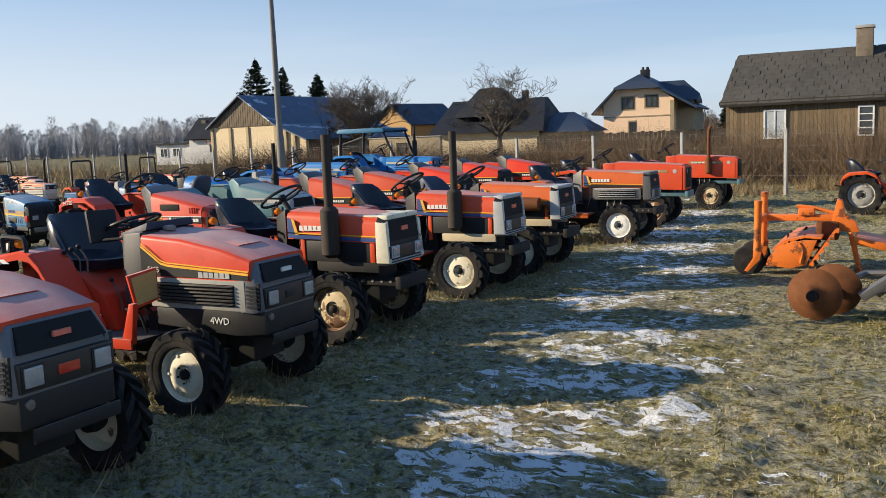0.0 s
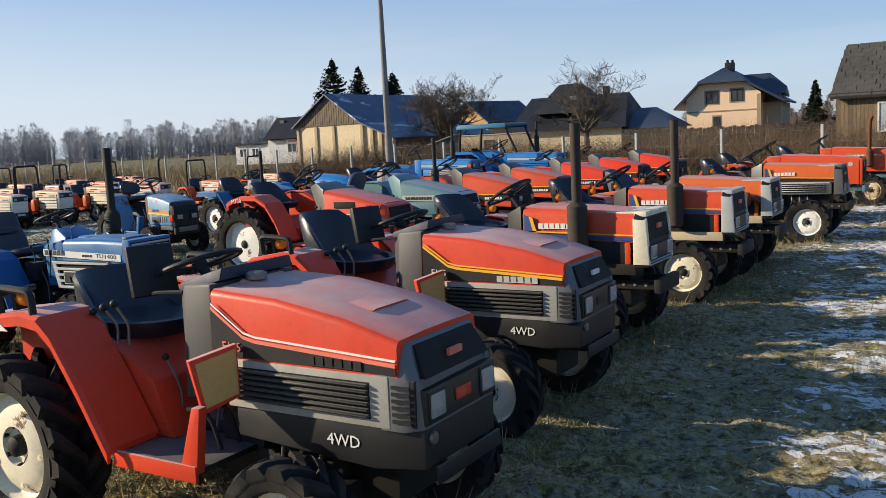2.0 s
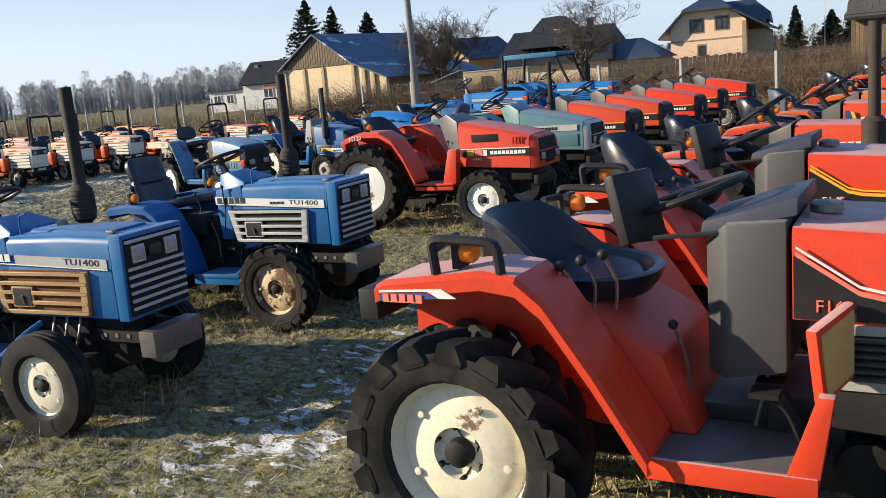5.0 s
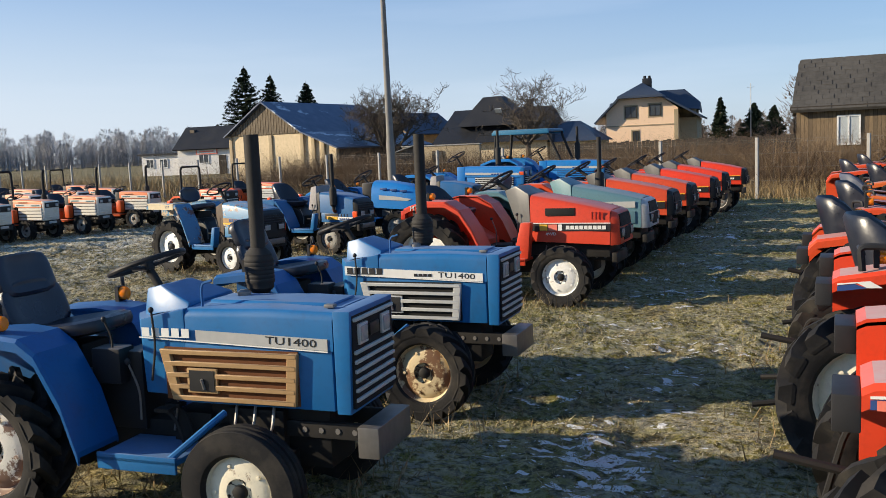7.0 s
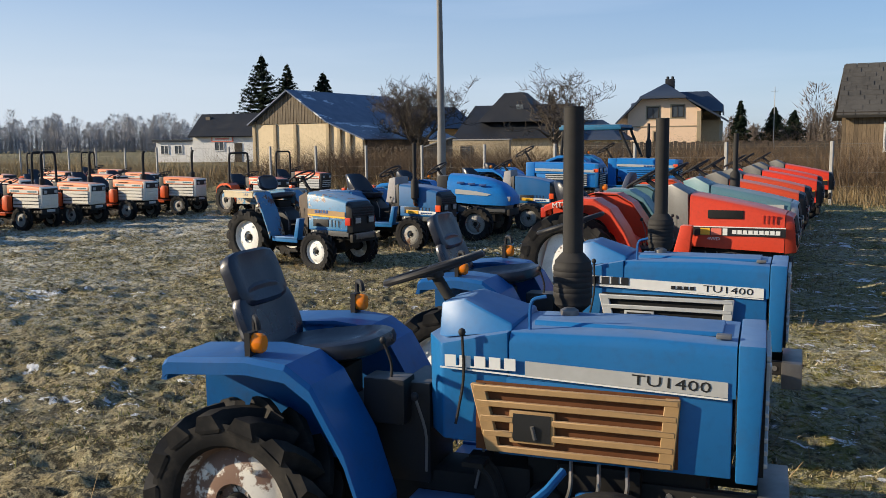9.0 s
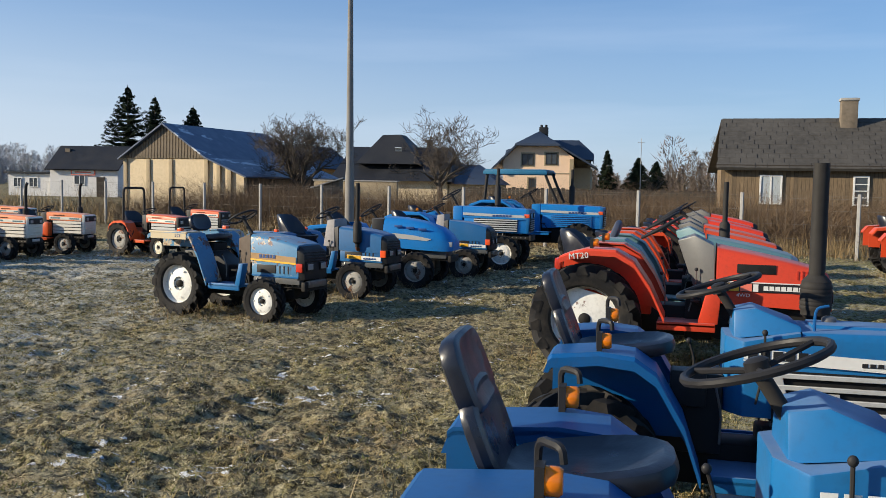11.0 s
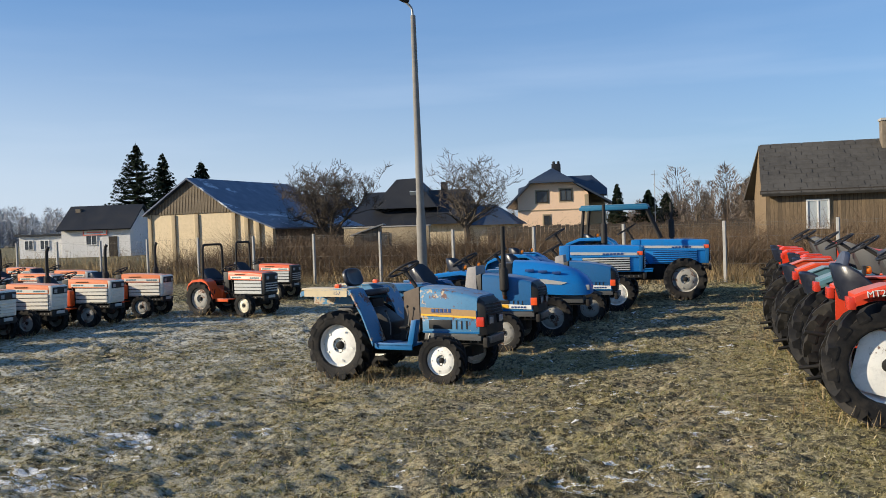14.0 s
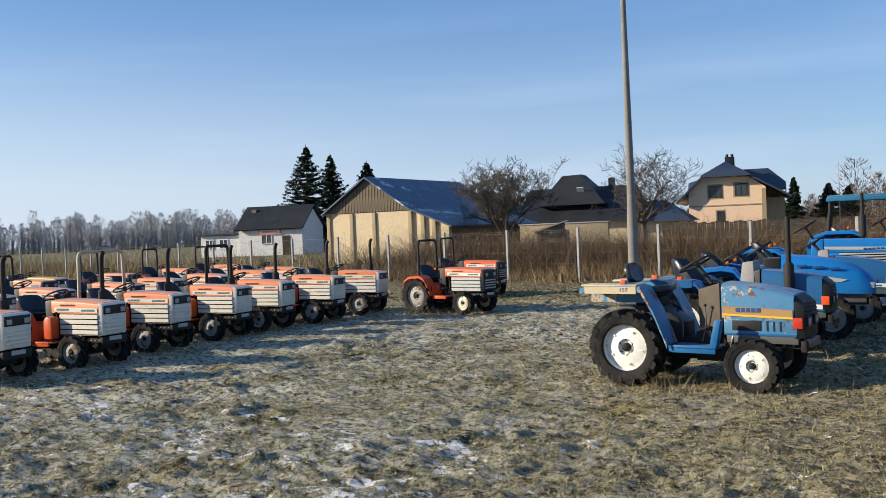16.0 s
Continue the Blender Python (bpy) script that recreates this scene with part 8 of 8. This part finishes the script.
# ---- implements beside the lane ----
def implement(m, label):
    """An orange rotary cultivator: half-moon side plates, tine hood, two depth posts with dark wheels, hitch beam."""
    T = thing("rotary_cultivator", m, label, "farm implement", "implements beside the lane")
    moon = [(-0.44, 0.13), (-0.41, 0.22), (-0.33, 0.31), (-0.20, 0.375), (-0.05, 0.40), (0.06, 0.40), (-0.04, 0.14), (-0.20, 0.10)]
    arc = [(-0.38, 0.30), (-0.24, 0.40), (-0.06, 0.44), (0.10, 0.43), (0.10, 0.41), (-0.06, 0.42), (-0.23, 0.38), (-0.36, 0.285)]
    hood_ = part("tine_hood", prism(B(), arc, -0.42, 0.75), ORANGE_I, T, "rust-flecked orange hood")
    for y in (-0.45, 0.75):
        sp = part("side_plate", prism(B(), moon, y, y + 0.03), ORANGE_I, T, "orange half-moon side plate", bevel=0.006)
        part("plate_rib", tube(B(), bent([(-0.10, y - 0.006, 0.16), (-0.07, y - 0.006, 0.30), (-0.11, y - 0.006, 0.37)]), 0.012, 6), ORANGE_I, sp)
    df = part("deflector", loft(B(), [[(-0.03, -0.44, 0.14), (-0.01, -0.44, 0.13), (-0.01, 0.70, 0.13), (-0.03, 0.70, 0.14)], [(0.22, -0.40, 0.50), (0.24, -0.40, 0.49), (0.24, 0.70, 0.49), (0.22, 0.70, 0.50)]]), ORANGE_I, T, "sloping orange deflector plate")
    for i in range(6):
        f = i / 5
        part("deflector_rib", box(B(), 0.0 + 0.235 * f, 0.03 + 0.235 * f, -0.45, -0.36, 0.13 + 0.35 * f, 0.17 + 0.35 * f), ORANGE_I, df)
    rot = part("tine_shaft", lathe(B(), [(0.05, -0.40), (0.05, 0.72)], 10, pose(-0.14, 0, 0.24)), RUST, T)
    tm = finish("tine", tube(B(), bent([(0, 0, 0.03), (0.02, 0, 0.15), (0.08, 0.05, 0.20)]), 0.014, 5), IRON)
    for i in range(12):
        part("tine", tm, IRON, rot, "", pose(-0.14, -0.36 + i * 0.09, 0.24, 0, i * 101, 0))
    for y, z1 in ((-0.42, 0.80), (0.05, 0.86)):
        po = part("depth_post", tube(B(), [(-0.53, y, 0.28), (-0.52, y, z1)], 0.038, 10), ORANGE_I, T, "orange tubular depth post")
        part("post_cap", lathe(B(), [(0.042, z1 - 0.03), (0.042, z1 + 0.01), (0.0, z1 + 0.012)], 10, pose(-0.52, y, 0, 90, 0, 0)), ORANGE_I, po)
        part("post_fork", prism(B(), [(-0.57, 0.34), (-0.47, 0.34), (-0.50, 0.18), (-0.62, 0.05), (-0.66, 0.06), (-0.57, 0.20)], y - 0.02, y + 0.02), ORANGE_I, po, bevel=0.006)
        wh = part("depth_wheel", lathe(B(), [(0.05, -0.05), (0.15, -0.045), (0.165, 0.0), (0.15, 0.045), (0.05, 0.05)], 22, pose(-0.63, y + 0.10, 0.155)), RUBBER, T, "dark narrow depth wheel")
        part("wheel_hub", lathe(B(), [(0.04, -0.07), (0.04, 0.07)], 10, pose(-0.63, y + 0.10, 0.155)), IRON, wh)
    part("beam", box(B(), -0.58, 0.34, -0.05, 0.04, 0.56, 0.63), ORANGE_I, T, "orange hitch beam", bevel=0.012)
    part("cross_beam", box(B(), -0.56, -0.48, -0.40, 0.30, 0.57, 0.64), ORANGE_I, T, bevel=0.012)
    part("clamp", box(B(), -0.16, 0.0, -0.08, 0.07, 0.62, 0.70), ORANGE_I, T, bevel=0.012)
    part("crank_rod", tube(B(), bent([(-0.18, -0.02, 0.72), (0.0, -0.02, 0.70), (0.34, -0.02, 0.60)], 3, 0.2), 0.02, 8), ORANGE_I, T)
    part("hitch_fin", prism(B(), [(0.16, 0.46), (0.44, 0.44), (0.40, 0.56), (0.30, 0.62), (0.27, 0.78), (0.22, 0.80), (0.18, 0.60)], -0.06, 0.05), ORANGE_I, T, "orange upright hitch plate", bevel=0.012)
    part("gear_case", box(B(), 0.02, 0.24, -0.10, 0.12, 0.36, 0.56), RUST, T, bevel=0.03)
    part("chain_case", box(B(), 0.30, 0.62, -0.30, 0.35, 0.42, 0.50, pose(0, 0, 0, 0, 12, 0)), ORANGE_I, T, bevel=0.02)
    part("hitch_leg", tube(B(), [(0.36, -0.2, 0.46), (0.46, -0.2, 0.02)], 0.026, 8), ORANGE_I, T)
    return T


imp = implement(pose(-0.90, 10.35, 0.0, 0, 0, 0), "orange rotary cultivator with rusty discs on the grass")
tagged(copy_thing(imp, pose(0.75, 9.9, 0, 0, 0, 10)), "orange rotary cultivator behind another one")
dp = thing("disc_plough", pose(-0.14, 7.95, 0, 0, 0, 0), "grey steel frame with large rusty discs", "farm implement")
part("frame_bar", box(B(), -0.30, 0.9, -0.05, 0.05, 0.0, 0.07, pose(0.05, 0.0, 0.33, 0, -35, 12)), STEEL, dp, bevel=0.006)
part("frame_bar", box(B(), -0.30, 0.9, -0.05, 0.05, 0.0, 0.07, pose(0.15, 0.22, 0.33, 0, -35, 12)), STEEL, dp, bevel=0.006)
for i, (x, y) in enumerate(((-0.55, -0.15), (-0.42, 0.15))):
    part("disc", lathe(B(), [(0.0, -0.06), (0.1, -0.05), (0.18, -0.005), (0.215, 0.02), (0.21, 0.026), (0.17, 0.004), (0.0, -0.05)], 30, pose(x, y, 0.21, 0, 0, -8)), RUST, dp, "large rusty disc")
    part("disc_hub", lathe(B(), [(0.045, -0.09), (0.05, -0.03), (0.03, 0.1)], 12, pose(x, y, 0.21, 0, 0, -8)), IRON, dp)
part("axle", tube(B(), [(-0.55, -0.1, 0.21), (-0.2, 0.5, 0.30), (0.35, 0.5, 0.33)], 0.03, 8), STEEL, dp)
wheel("support_wheel", dp, 0.33, 0.18, 0.45, -0.1, -1, GREY_P, 15)
put(small(tractor_orange), 0.42, 17.3, 0, "orange compact tractor standing across the lane", 0, False, ORANGE_D)

# ---- grass and weeds ----
rg = np.random.RandomState(21)
def scatter(n, x0, x1, y0, y1):
    return np.stack([rg.uniform(x0, x1, n), rg.uniform(y0, y1, n)], -1)


lanes = np.concatenate([scatter(102000, -4.5, 2.2, 2.5, 13), scatter(76500, -8.5, -3.5, 1.8, 11), scatter(150000, -19, -8.5, 3.0, 13), scatter(60000, -27, 3, 12, 24)])
keep = value_noise(LAT[0], lanes[:, 0] * 4.1 + 31, lanes[:, 1] * 4.1 + 7) + 0.25 * rg.rand(len(lanes)) > 0.52
keep &= (rg.rand(len(lanes)) < 0.35) | ~((lanes[:, 0] > -3.3) & (lanes[:, 0] < -0.5)) & ~((lanes[:, 0] > -7.2) & (lanes[:, 0] < -5.6))
lanes = lanes[keep]
blades("grass", lanes, 0.010 + 0.034 * rg.rand(len(lanes)) ** 1.8, np.full(len(lanes), 0.0045), BLADES, 1.7, 5, "short frosty winter grass")
flat = np.concatenate([scatter(70000, -4.5, 1.5, 2.6, 10), scatter(90000, -8.5, -3.5, 2.2, 10), scatter(230000, -20, -8.5, 3.4, 12)])
flat = flat[value_noise(LAT[1], flat[:, 0] * 1.7, flat[:, 1] * 1.7) + 0.3 * rg.rand(len(flat)) > 0.5]
blades("lying_grass", flat, 0.010 + 0.012 * rg.rand(len(flat)), np.full(len(flat), 0.0032), LYING, 3.2, 15, "flattened dead grass stalks on the trodden turf")
tufts = []
for fx, fy in FRONTS:
    for wx in (0.0, -1.4, -0.7):
        k = 260
        tufts.append(np.stack([fx + wx + rg.randn(k) * 0.34, fy + rg.uniform(-0.75, 0.6, k)], -1))
tufts = np.concatenate(tufts)
blades("tall_weeds", tufts, 0.04 + 0.17 * rg.rand(len(tufts)) ** 2.2, np.full(len(tufts), 0.004), STRAW, 1.1, 6, "long dry grass grown round the wheels", "weeds")
